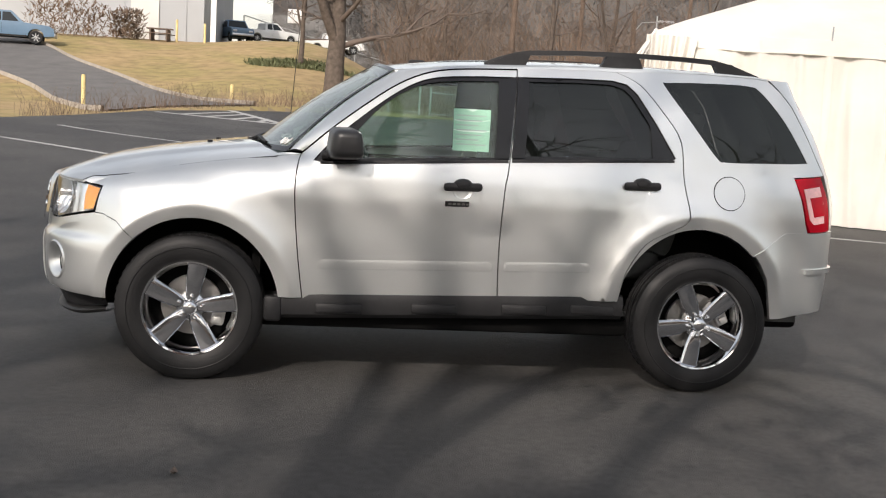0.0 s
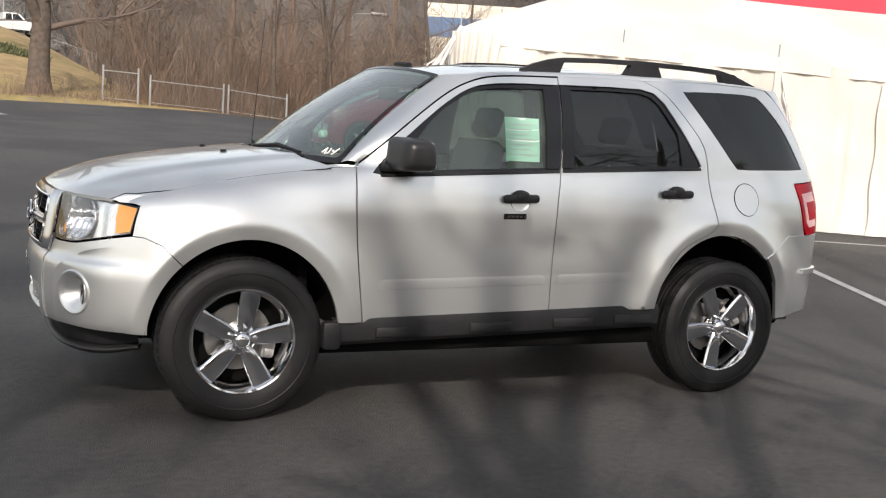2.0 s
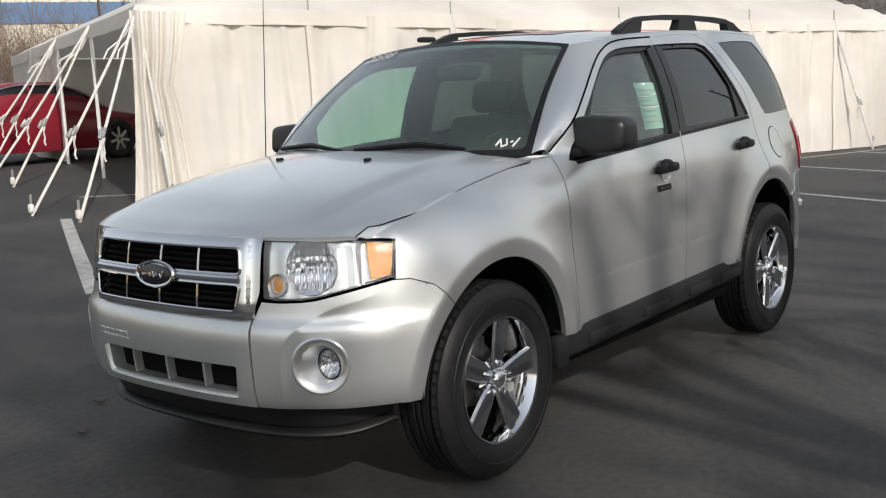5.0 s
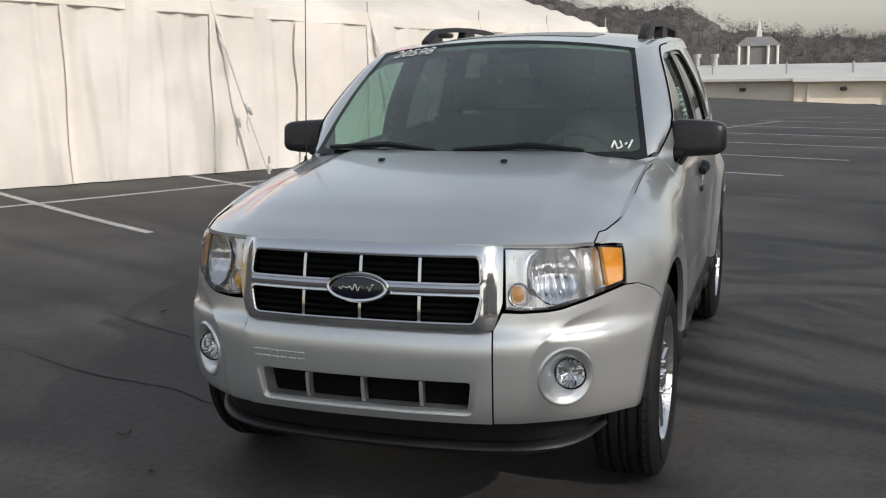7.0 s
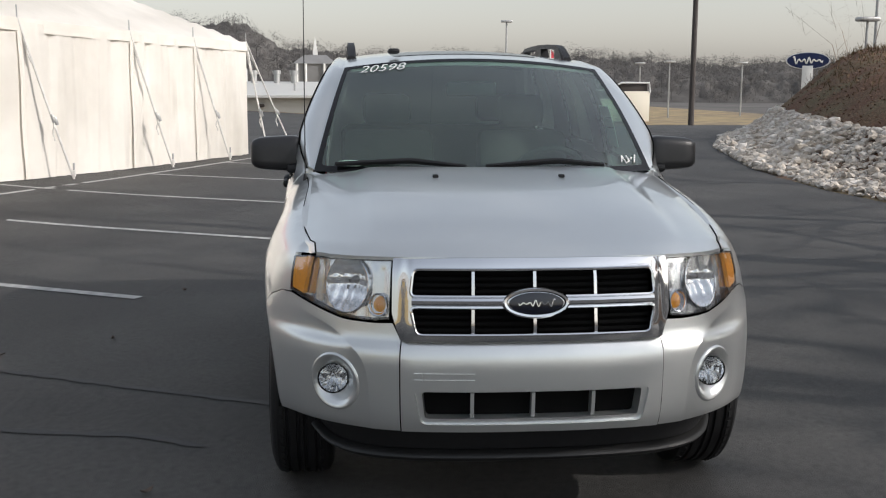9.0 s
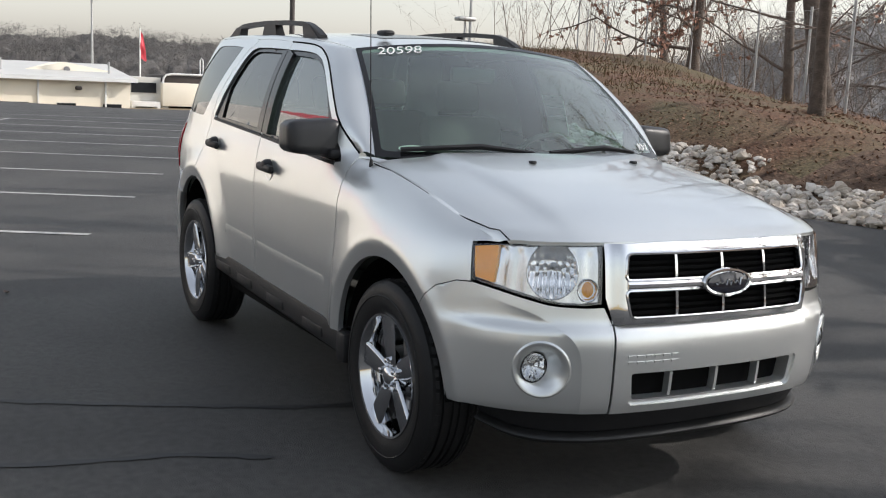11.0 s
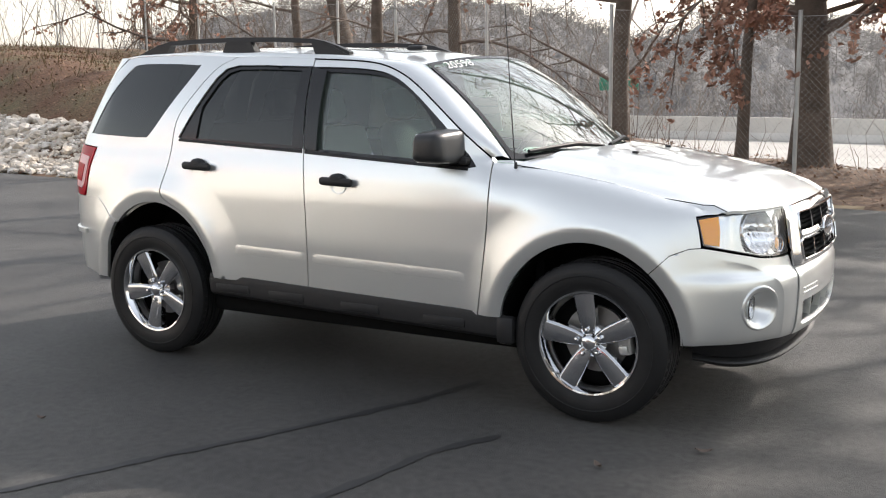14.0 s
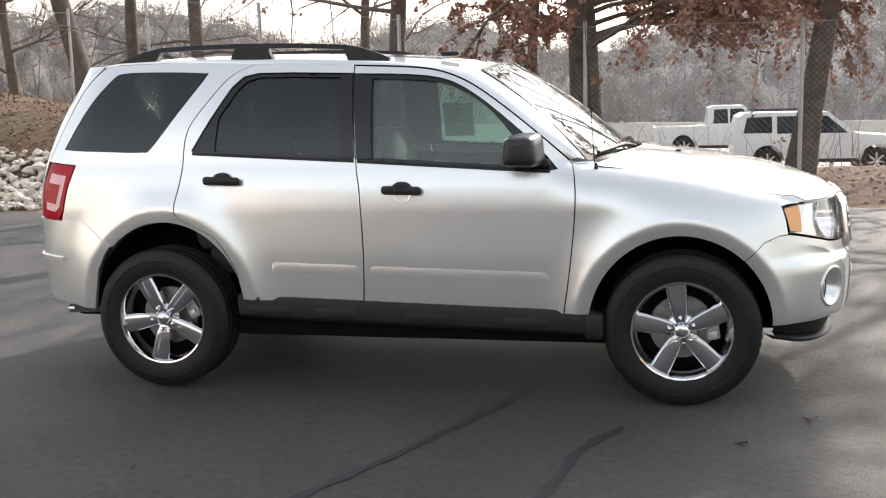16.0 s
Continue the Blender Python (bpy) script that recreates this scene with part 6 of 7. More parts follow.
centre = [(-Y(0.428), 0.70), (Y(0.428), 0.70), (Y(0.428), 0.40), (-Y(0.428), 0.40)]
part("bumper_centre", panel(centre, [rounded(low_hole, 0.02)], off=0.006), PAINT, CAR)
bs = [(Y(0.433), 0.40), (Y(0.433), 0.70), (Y(0.462), 0.755), (Y(0.52), 0.752), (Y(0.60), 0.754), (Y(0.64), 0.758), (Y(0.68), 0.768), (X(-1.87), 0.793), (X(-1.79), 0.808), (X(-1.733), 0.806), (X(-1.66), 0.778)] + arch(0, 132.8, 172, 10) + sx([(-1.712, 0.395), (-1.80, 0.40), (-1.95, 0.395)])
fog_c = (Y(0.645), 0.548)


def ring2(c, r, k=28, sy=1.0):
    return [(c[0] + r * math.cos(2 * math.pi * i / k), c[1] + r * sy * math.sin(2 * math.pi * i / k)) for i in range(k)]


# a sharp crease sweeps from the lower edge round the fog lamp up to the headlamp
crease = bend([(Y(0.528), 0.400), (Y(0.530), 0.50), (Y(0.534), 0.575), (Y(0.546), 0.625), (Y(0.575), 0.665), (Y(0.625), 0.698), (Y(0.68), 0.730), (X(-1.86), 0.765), (X(-1.80), 0.796), (X(-1.765), 0.8072)], 5)
along = np.linspace(0, len(crease) - 1, 600)
CREASE_S, CREASE_Z = (np.interp(along, range(len(crease)), [p[i] for p in crease]) for i in (0, 1))


def bumper_at(s, z, off=0.0):
    """The bumper corner, falling back below its crease."""
    return body(s, z, off)


def hollow_at(s, z, off=0.0):
    y = float(np.interp(abs(s), ARC, PY))
    d = float(np.min(np.hypot(CREASE_S - abs(s), CREASE_Z - z)))
    return body(s, z, off - 0.010 * (1 - math.exp(-d / 0.032)) * (1 - ss((y - 0.64) / 0.17)))


k_end = next(i for i, p in enumerate(bs) if p == (X(-1.79), 0.808))
corner = panel(bs[:k_end + 1] + crease[::-1], step=0.014, flange=0.0, fn=bumper_at)
corner.join(panel(crease + bs[k_end + 1:], [ring2(fog_c, 0.094)], step=0.012, flange=0.0, fn=hollow_at))
both("front_bumper", corner, PAINT)


FOG_X = hollow_at(fog_c[0] + 0.070, fog_c[1]).x - 0.004
FOG_Y = hollow_at(fog_c[0], fog_c[1]).y + 0.004
turn = [2 * math.pi * i / 40 for i in range(41)]


def fog_ring(a, r, off):
    return hollow_at(fog_c[0] + r * math.cos(a), fog_c[1] + r * math.sin(a), off)


def fog_disc(a, r, dx):
    return Vector((FOG_X + dx, FOG_Y + r * math.cos(a), fog_c[1] + r * math.sin(a)))


for sgn in (1, -1):
    def side(sh):
        return sh if sgn > 0 else sh.mirror()
    lip = ((0.100, -0.004), (0.097, 0.003), (0.092, 0.006), (0.086, 0.005), (0.079, -0.001), (0.070, -0.008))
    f = part("fog_lamp", side(Shape().grid(lambda a, k: fog_ring(a, *lip[k]), turn, list(range(6)))), PAINT, CAR, "round fog lamp in a silver bezel")
    part("bowl", side(Shape().grid(lambda a, t: fog_ring(a, 0.070, -0.008).lerp(fog_disc(a, 0.050, 0.0), t), turn, [0, 0.3, 0.6, 1])), PAINT, f)
    part("lens", side(Shape().grid(lambda a, r: fog_disc(a, r * 0.049, -0.004 - 0.010 * (1 - r * r)), turn, [0.02, 0.4, 0.7, 1])), LENS, f)
    part("reflector", side(Shape().grid(lambda a, r: fog_disc(a, r * 0.049, 0.035 * (1 - r * r) + 0.004 * math.sin(r * math.cos(a) * 24)), [2 * math.pi * i / 60 for i in range(61)], [0.02, 0.15, 0.3, 0.45, 0.6, 0.75, 0.9, 1])), CHROME, f)
    part("rim", side(Shape().tube([fog_disc(a, 0.050, -0.002) for a in turn], 0.003, 6)), GLOSSBLACK, f)

# lower intake
li = part("lower_intake", panel(rounded(low_hole, 0.02), [rounded([(-Y(0.362), 0.538), (Y(0.362), 0.538), (Y(0.352), 0.447), (-Y(0.352), 0.447)], 0.012)], off=-0.004, flange=0.05), PAINT, CAR)
part("mesh_back", panel([(-Y(0.36), 0.54), (Y(0.36), 0.54), (Y(0.36), 0.44), (-Y(0.36), 0.44)], off=-0.055, flange=0), DARK, li)
for y in (-0.2, 0, 0.2):
    part("bar", panel([(y - 0.006, 0.532), (y + 0.006, 0.532), (y + 0.006, 0.450), (y - 0.006, 0.450)], off=-0.012, flange=0.03, step=0.02), PAINT, li)
both("bumper_seam", panel([(Y(0.4275), 0.70), (Y(0.4340), 0.70), (Y(0.4340), 0.40), (Y(0.4275), 0.40)], off=-0.004, flange=0, step=0.03), DARK)
# black chin spoiler
chin_s = [-X(-1.76) + 2 * X(-1.76) * i / 60 for i in range(61)]


def chin_at(s, d, z):
    side = 1 if s >= 0 else -1
    x, y, nx, ny = (float(np.interp(abs(s), ARC, c)) for c in (PX, PY, NX, NY))
    d -= 0.020 + 0.025 * ss((x + 2.06) / 0.26)
    rise = 0.028 * ss((x + 2.0) / 0.3) * (0.42 - z) / 0.12
    return Vector((x + nx * d, side * (y + ny * d), z + rise))


chin_prof = ((-0.05, 0.43), (-0.026, 0.408), (-0.040, 0.385), (-0.060, 0.345), (-0.075, 0.315))
part("chin_spoiler", Shape().grid(lambda s, k: chin_at(s, *chin_prof[k]), chin_s, list(range(5))), PLASTIC, CAR, "black plastic chin spoiler")
lip_prof = ((-0.090, 0.312), (-0.064, 0.306), (-0.052, 0.299), (-0.048, 0.291), (-0.054, 0.282), (-0.07, 0.272), (-0.20, 0.272))
part("chin_lip", Shape().grid(lambda s, k: chin_at(s, *lip_prof[k]), chin_s, list(range(7))), material("lip_plastic", (0.014, 0.014, 0.014), 0.45, vary=0.1, scale=20), CAR, "grey lower lip of the spoiler")

gr = thing("grille", "", "")
gr.parent = CAR
go = [(-Y(0.466), 0.962), (-Y(0.25), 0.968), (Y(0.25), 0.968), (Y(0.466), 0.962), (Y(0.462), 0.79), (Y(0.434), 0.704), (-Y(0.434), 0.704), (-Y(0.462), 0.79)]
h_up = rounded([(-Y(0.392), 0.934), (Y(0.392), 0.934), (Y(0.400), 0.849), (-Y(0.400), 0.849)], 0.02)
h_lo = rounded([(-Y(0.400), 0.815), (Y(0.400), 0.815), (Y(0.380), 0.726), (-Y(0.380), 0.726)], 0.02)


def grille_at(s, z, off=0.0):
    bev = 0.012 * (1 - (2 * abs(z - 0.832) / 0.27) ** 6)
    return body(s, z, off + 0.022 + bev - 0.02 * ss((abs(s) - 0.40) / 0.05))


part("chrome_frame", panel(go, [h_up, h_lo], flange=0.022, step=0.012, fn=grille_at), CHROME, gr, "bright chrome grille surround")
part("grille_back", panel([(-Y(0.40), 0.94), (Y(0.40), 0.94), (Y(0.40), 0.72), (-Y(0.40), 0.72)], off=-0.045, flange=0, fn=grille_at), DARK, gr)
for z0, z1 in ((0.852, 0.932), (0.728, 0.812)):
    for k in range(4):
        z = z0 + (z1 - z0) * (k + 0.5) / 4
        part("slat", panel([(-Y(0.39), z + 0.005), (Y(0.39), z + 0.005), (Y(0.39), z - 0.005), (-Y(0.39), z - 0.005)], off=-0.022, flange=0.02, step=0.06, fn=grille_at), DARK, gr)
    for y in (-0.2, 0.0, 0.2):
        part("bar", panel([(y - 0.005, z1), (y + 0.005, z1), (y + 0.005, z0), (y - 0.005, z0)], off=-0.006, flange=0.02, step=0.02, fn=grille_at), CHROME, gr)


for hole in (h_up, h_lo):
    part("rim", Shape().tube([grille_at(s, z, 0.001) for s, z in refine(hole, 0.03) + [hole[0]]], 0.0055, 6), CHROME, gr)
part("crossbar", Shape().tube([grille_at(s, 0.832, -0.004) for s in [-Y(0.395) + 2 * Y(0.395) * i / 24 for i in range(25)]], 0.0155, 10), CHROME, gr)


def oval(a, b, off, dome, k=40):
    return Shape().grid(lambda w, t: grille_at(a * t * math.cos(w), 0.832 + b * t * math.sin(w), off + dome * (1 - t * t)), [2 * math.pi * i / k for i in range(k + 1)], [0.02, 0.5, 0.8, 0.93, 1.0])


em = part("emblem", oval(0.106, 0.046, 0.010, 0.010), CHROME, gr, "blue oval emblem with a chrome rim")
part("emblem_field", oval(0.088, 0.034, 0.0195, 0.004), EMBLEM_BLUE, em)
part("emblem_mark", Shape().tube([grille_at(-0.058 + 0.116 * i / 60, 0.832 + (0.015 - 0.008 * i / 60) * math.sin(i * 0.62 + 0.6) * (0.6 + 0.4 * math.cos(i * 0.2)), 0.0255) for i in range(61)], 0.0022, 5), CHROME, em)
em_rim = Shape().tube([grille_at(0.100 * math.cos(2 * math.pi * i / 48), 0.832 + 0.042 * math.sin(2 * math.pi * i / 48), 0.016) for i in range(49)], 0.007, 6)
part("emblem_rim", em_rim, CHROME, em)
# raised model badge as plain bars
for k in range(6):
    y = 0.385 - k * 0.033
    sh = panel([(Y(y), 0.603), (Y(y - 0.026), 0.603), (Y(y - 0.026), 0.594), (Y(y), 0.594)], off=0.010, flange=0.004, step=0.02)
    sh.join(panel([(Y(y), 0.582), (Y(y - 0.026), 0.582), (Y(y - 0.026), 0.574), (Y(y), 0.574)], off=0.010, flange=0.004, step=0.02))
    part("badge_bar", sh, PAINT, CAR)

lamp = [(Y(0.472), 0.768), (Y(0.470), 0.957), (Y(0.60), 0.953), (Y(0.70), 0.947), (X(-1.86), 0.943), (X(-1.765), 0.932), (X(-1.778), 0.88), (X(-1.790), 0.820), (X(-1.88), 0.801), (Y(0.68), 0.778), (Y(0.64), 0.767), (Y(0.60), 0.763), (Y(0.53), 0.762)]
s_in = Y(0.472)
amber = [(X(-1.858), 0.937), (X(-1.772), 0.926), (X(-1.784), 0.88), (X(-1.796), 0.828), (X(-1.858), 0.815), (X(-1.862), 0.88)]
for sgn in (1, -1):
    def sd(sh):
        return sh if sgn > 0 else sh.mirror()
    def ring(c, r, off, k=48):
        return [body(c[0] + r * math.cos(2 * math.pi * i / k), c[1] + r * math.sin(2 * math.pi * i / k), off) for i in range(k + 1)]
    hl = part("headlamp", sd(panel(lamp, off=0.006, flange=0.02)), LENS, CAR, "clear headlamp with amber corner and chrome reflector")
    part("bezel", sd(panel(lamp, [[(s_in + (s - s_in) * 0.984 + 0.003, 0.866 + (z - 0.866) * 0.968) for s, z in lamp]], off=0.003, flange=0.03, step=0.02)), GLOSSBLACK, hl)
    part("housing", sd(panel(lamp, [ring2((Y(0.630), 0.868), 0.083, 40)], off=-0.020, flange=0.0, step=0.009, fn=lambda s, z, off=0.0: body(s, z, off + 0.0022 * math.sin(s * 95) * ss((0.935 - z) / 0.02)))), LAMPBACK, hl)
    part("amber_corner", sd(panel(amber, off=0.000, flange=0.015, step=0.025)), AMBER, hl, "amber corner lens")
    c = (Y(0.630), 0.868)
    bowl = Shape().grid(lambda a, t: body(c[0] + 0.092 * t * math.cos(a), c[1] + 0.092 * t * math.sin(a), -0.060 + 0.055 * t * t + 0.0042 * math.sin(0.092 * t * math.cos(a) * 210) * min(1, 2.2 * t) * (1 if math.sin(a) * t < 0.25 else 0.6) + 0.0025 * math.sin(0.084 * t * math.sin(a) * 160)), [2 * math.pi * i / 120 for i in range(121)], [0.05 + 0.95 * i / 16 for i in range(17)])
    part("reflector", sd(bowl), LAMPBOWL, hl)
    part("reflector_rim", sd(Shape().tube(ring(c, 0.092, -0.006), 0.003, 6)), CHROME, hl)
    part("bulb", sd(Shape().grid(lambda a, t: body(c[0] + 0.015 * math.cos(a) * (1 - t * t * 0.6), c[1] + 0.008 + 0.015 * math.sin(a) * (1 - t * t * 0.6), -0.07 + 0.045 * t), [2 * math.pi * i / 16 for i in range(17)], [0, 0.5, 1])), CHROME_DARK, hl)
    c2 = (Y(0.516), 0.809)
    part("turn_rim", sd(Shape().tube(ring(c2, 0.035, -0.008), 0.0035, 6)), CHROME, hl)
    part("turn_lamp", sd(Shape().grid(lambda a, t: body(c2[0] + 0.034 * t * math.cos(a), c2[1] + 0.034 * t * math.sin(a), -0.018 + 0.012 * (1 - t * t)), [2 * math.pi * i / 24 for i in range(25)], [0.05, 0.4, 0.7, 1.0])), LENS, hl)
    part("turn_reflector", sd(Shape().grid(lambda a, t: body(c2[0] + 0.034 * t * math.cos(a), c2[1] + 0.034 * t * math.sin(a), -0.045 + 0.03 * t * t), [2 * math.pi * i / 24 for i in range(25)], [0.05, 0.4, 0.7, 1.0])), CHROME, hl)
    part("turn_bulb", sd(Shape().grid(lambda a, t: body(c2[0] + 0.030 * t * math.cos(a), c2[1] + 0.030 * t * math.sin(a), -0.024 + 0.012 * (1 - t * t)), [2 * math.pi * i / 16 for i in range(17)], [0.05, 0.6, 1.0])), AMBER, hl)

# hood
hood_front = [(float(np.interp(abs(y), LIP_Y, LIP_X)), y) for y in [-0.70 + 1.40 * i / 28 for i in range(29)]]
hood_rear = [(-1.105 + 0.20 * (y / 0.72) ** 2, y) for y in [0.70 - 1.40 * i / 28 for i in range(29)]]
def hood_edge(x):
    t = min(1.0, (x + 1.856) / 0.42)
    return max(0.7005 + 0.06 * (x + 1.856), body(X(x), fender_top(x)).y - 0.005 - 0.030 * (1 - t) ** 2)


hood_side = [(x, hood_edge(x)) for x in [-1.835, -1.80, -1.76, -1.715, -1.66, -1.60, -1.53, -1.455] + [-1.377 + 0.467 * i / 6 for i in range(7)]]
hood_out = hood_front + hood_side + hood_rear + [(x, -y) for x, y in hood_side[::-1]]


def hood_at(x, y, off=0.0):
    return Vector((x, y, hood_z(x, y) + off))


part("hood", panel(hood_out, step=0.022, flange=0.012, fn=hood_at), PAINT, CAR)
shoulder_x = [(-1.856, 0.6995)] + hood_side[:8]


def fender_shoulder(i, t):
    x, y = shoulder_x[i]
    a, b = body(X(x), fender_top(x)), Vector((x, y + 0.0045, hood_z(x, y) - 0.001))
    return a.lerp(b, t) + Vector((0, 0.3, 0.8)) * 0.05 * (a - b).length * math.sin(math.pi * t)


both("fender_shoulder", Shape().grid(fender_shoulder, list(range(9)), [0, 0.25, 0.5, 0.75, 1]), PAINT)
seam = [Vector((x, y + 0.0025, (hood_z(x, y) if x < -1.44 else max(hood_z(x, y), fender_top(x) - 0.002)) + 0.0003)) for x, y in [(-1.856, 0.6995)] + hood_side]
both("hood_seam", Shape().tube(seam, 0.0024, 6), DARK)

for y in (0.25, -0.25):
    p = hood_at(-1.29, y, 0.0)
    part("washer_nozzle", Shape().rbox((-0.014, -0.011, -0.004), (0.014, 0.011, 0.010), 0.004, Matrix.Translation(p)), PLASTIC, CAR)

# windscreen, cowl and roof


def screen_at(u, v, off=0.0):
    b = Vector((-1.085 + 0.215 * u * u, 0.735 * u, 1.150))
    t = Vector((-0.405 + 0.065 * u * u, 0.600 * u, 1.640 - 0.045 * u * u))
    p = b.lerp(t, v)
    bulge = 0.028 * math.sin(math.pi * min(1, max(0, v)))
    return p + Vector((-0.55, 0, 0.8)) * (bulge + off)


# fender behind the hood, rising to the windscreen pillar


def fender_end(i, t):
    x = -0.925 + 0.14 * i / 8
    a = body(X(x), fender_top(x) + 0.002)
    b = hood_at(-0.920, 0.690, -0.004).lerp(screen_at(1.0, 0.0, -0.002), ss(i / 6))
    p = a.lerp(b, t)
    return p + Vector((0, 0, 0.002 * math.sin(math.pi * t)))


both("fender_end", Shape().grid(fender_end, list(range(9)), [0, 0.25, 0.5, 0.75, 1]), PAINT)
scr_out = [(-1, 0), (1, 0), (1, 1), (-1, 1)]
part("windscreen", panel(scr_out, fn=screen_at, step=0.08, flange=0), GLASS, CAR, "greenish tinted windscreen")
inner = [(-0.968, 0.045), (0.968, 0.045), (0.968, 0.968), (-0.968, 0.968)]
part("screen_border", panel(scr_out, [rounded(inner, 0.04)], fn=lambda u, v, off=0.0: screen_at(u, v, 0.002 + off), step=0.06, flange=0), GLOSSBLACK, CAR)
cowl = Shape().grid(lambda u, v: Vector((-1.115 + 0.12 * u * u + 0.16 * v, 0.72 * u, hood_z(-1.105 + 0.11 * u * u, 0.71 * u) - 0.030 + 0.005 * v)), [-1 + i / 12 for i in range(25)], [0, 0.5, 1])
part("cowl", cowl, PLASTIC, CAR)
roof_edge = curve([(-0.42, 1.585), (-0.34, 1.594), (-0.04, 1.632), (0.26, 1.652), (0.87, 1.672), (1.34, 1.672), (1.62, 1.658), (1.78, 1.630)])
roof_half = curve([(-0.42, 0.600), (0.3, 0.607), (1.2, 0.60), (1.78, 0.58)])


def roof_at(u, v, off=0.0):
    x0 = -0.405 + 0.065 * u * u
    x = x0 + (1.765 - 0.03 * u * u - x0) * v
    return Vector((x, roof_half(x) * u, roof_edge(x) + (0.045 * (1 - u * u)) + off))


part("roof", panel([(-1, 0), (1, 0), (1, 1), (-1, 1)], fn=roof_at, step=0.05), PAINT, CAR)
part("sunroof", panel(rounded([(-0.60, 0.14), (0.60, 0.14), (0.60, 0.32), (-0.60, 0.32)], 0.04), fn=lambda u, v, off=0.0: roof_at(u, v, 0.002 + off), step=0.05, flange=0.004), GLOSSBLACK, CAR)

# pillars and roof sides between the doors and the roof
low_line = [(x, z) for x, z in a_line] + [(0.5, 1.644), (0.7, 1.651), (0.82, 1.650), (1.0, 1.662), (1.3, 1.670), (1.60, 1.667), (1.69, 1.657)]


def pillar(i, t):
    x, z = low_line[i]
    a = body(X(x), z, -0.001)
    if i < len(a_line) - 3:
        v = min(1.0, max(0.0, (z - 1.150) / 0.47)) ** 1.02
        b = screen_at(1.0, v, -0.004)
    else:
        b = Vector((a.x, roof_half(a.x), roof_edge(a.x) - 0.001))
    p = a.lerp(b, t)
    bulge = 0.016 * math.sin(math.pi * t)
    return p + Vector((-0.15, 0.6, 0.75)) * bulge


both("roof_side", Shape().grid(pillar, list(range(len(low_line))), [0, 0.2, 0.4, 0.6, 0.8, 1.0]), PAINT)
for sgn in (1, -1):
    rail = thing("roof_rail", "", "")
    rail.parent = CAR
    y0 = 0.565 * sgn

    def rp(x, h):
        return Vector((x, y0, roof_edge(x) + 0.008 + h))

    def bar(pts, w, h):
        sh = Shape()
        n = len(pts)
        ring = []
        for p in pts:
            ring += [p + Vector((0, -w, -h)), p + Vector((0, w, -h)), p + Vector((0, w * 0.8, h)), p + Vector((0, -w * 0.8, h))]
        return sh.add(ring, [(i * 4 + k, i * 4 + (k + 1) % 4, i * 4 + 4 + (k + 1) % 4, i * 4 + 4 + k) for i in range(n - 1) for k in range(4)] + [(0, 1, 2, 3), tuple(4 * n - 4 + k for k in range(4))])
    part("rail_bar", bar([rp(0.13, 0.0), rp(0.20, 0.026), rp(0.29, 0.050), rp(0.36, 0.060), rp(0.6, 0.064), rp(0.9, 0.066), rp(1.2, 0.064), rp(1.36, 0.058), rp(1.46, 0.042), rp(1.62, 0.0)], 0.022, 0.012), PLASTIC, rail)
    for lo, hi in (((0.12, 0.34), (0.27, 0.37)), ((0.74, 0.98), (0.78, 0.95)), ((1.40, 1.64), (1.36, 1.46))):
        vs = [Vector((x, y0 + w * s, z)) for s in (-1, 1) for x, z, w in ((lo[0], rp(lo[0], -0.012).z, 0.026), (lo[1], rp(lo[1], -0.012).z, 0.026), (hi[1], rp(hi[1], 0.056).z, 0.021), (hi[0], rp(hi[0], 0.056).z, 0.021))]
        part("rail_foot", Shape().add(vs, [(0, 1, 2, 3), (7, 6, 5, 4), (0, 4, 5, 1), (1, 5, 6, 2), (2, 6, 7, 3), (3, 7, 4, 0)]), PLASTIC, rail)

# dark inner structure behind the panels, floor and wheel wells, shade put into its near-black
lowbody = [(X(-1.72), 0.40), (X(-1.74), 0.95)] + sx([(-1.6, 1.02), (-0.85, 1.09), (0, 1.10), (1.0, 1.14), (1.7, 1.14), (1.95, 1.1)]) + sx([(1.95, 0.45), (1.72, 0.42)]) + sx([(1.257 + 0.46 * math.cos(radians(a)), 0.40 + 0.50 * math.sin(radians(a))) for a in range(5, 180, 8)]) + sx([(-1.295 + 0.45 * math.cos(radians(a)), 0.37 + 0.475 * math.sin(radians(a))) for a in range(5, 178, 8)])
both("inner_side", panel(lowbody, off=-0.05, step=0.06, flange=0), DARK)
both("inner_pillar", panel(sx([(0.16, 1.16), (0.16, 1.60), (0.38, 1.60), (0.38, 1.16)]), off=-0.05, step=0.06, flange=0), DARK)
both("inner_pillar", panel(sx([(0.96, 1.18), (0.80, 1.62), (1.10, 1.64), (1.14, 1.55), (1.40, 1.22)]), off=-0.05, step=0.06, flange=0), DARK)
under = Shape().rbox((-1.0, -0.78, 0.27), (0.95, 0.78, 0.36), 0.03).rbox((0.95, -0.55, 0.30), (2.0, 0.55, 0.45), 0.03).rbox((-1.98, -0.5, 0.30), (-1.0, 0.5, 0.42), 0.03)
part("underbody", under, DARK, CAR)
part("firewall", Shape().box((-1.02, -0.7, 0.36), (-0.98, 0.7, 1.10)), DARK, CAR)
part("headliner", Shape().grid(lambda u, v: roof_at(u * 0.97, 0.02 + 0.96 * v, -0.03), [-1 + i / 8 for i in range(17)], [i / 16 for i in range(17)]), material("headliner", (0.35, 0.34, 0.32), 0.95, vary=0.05), CAR)
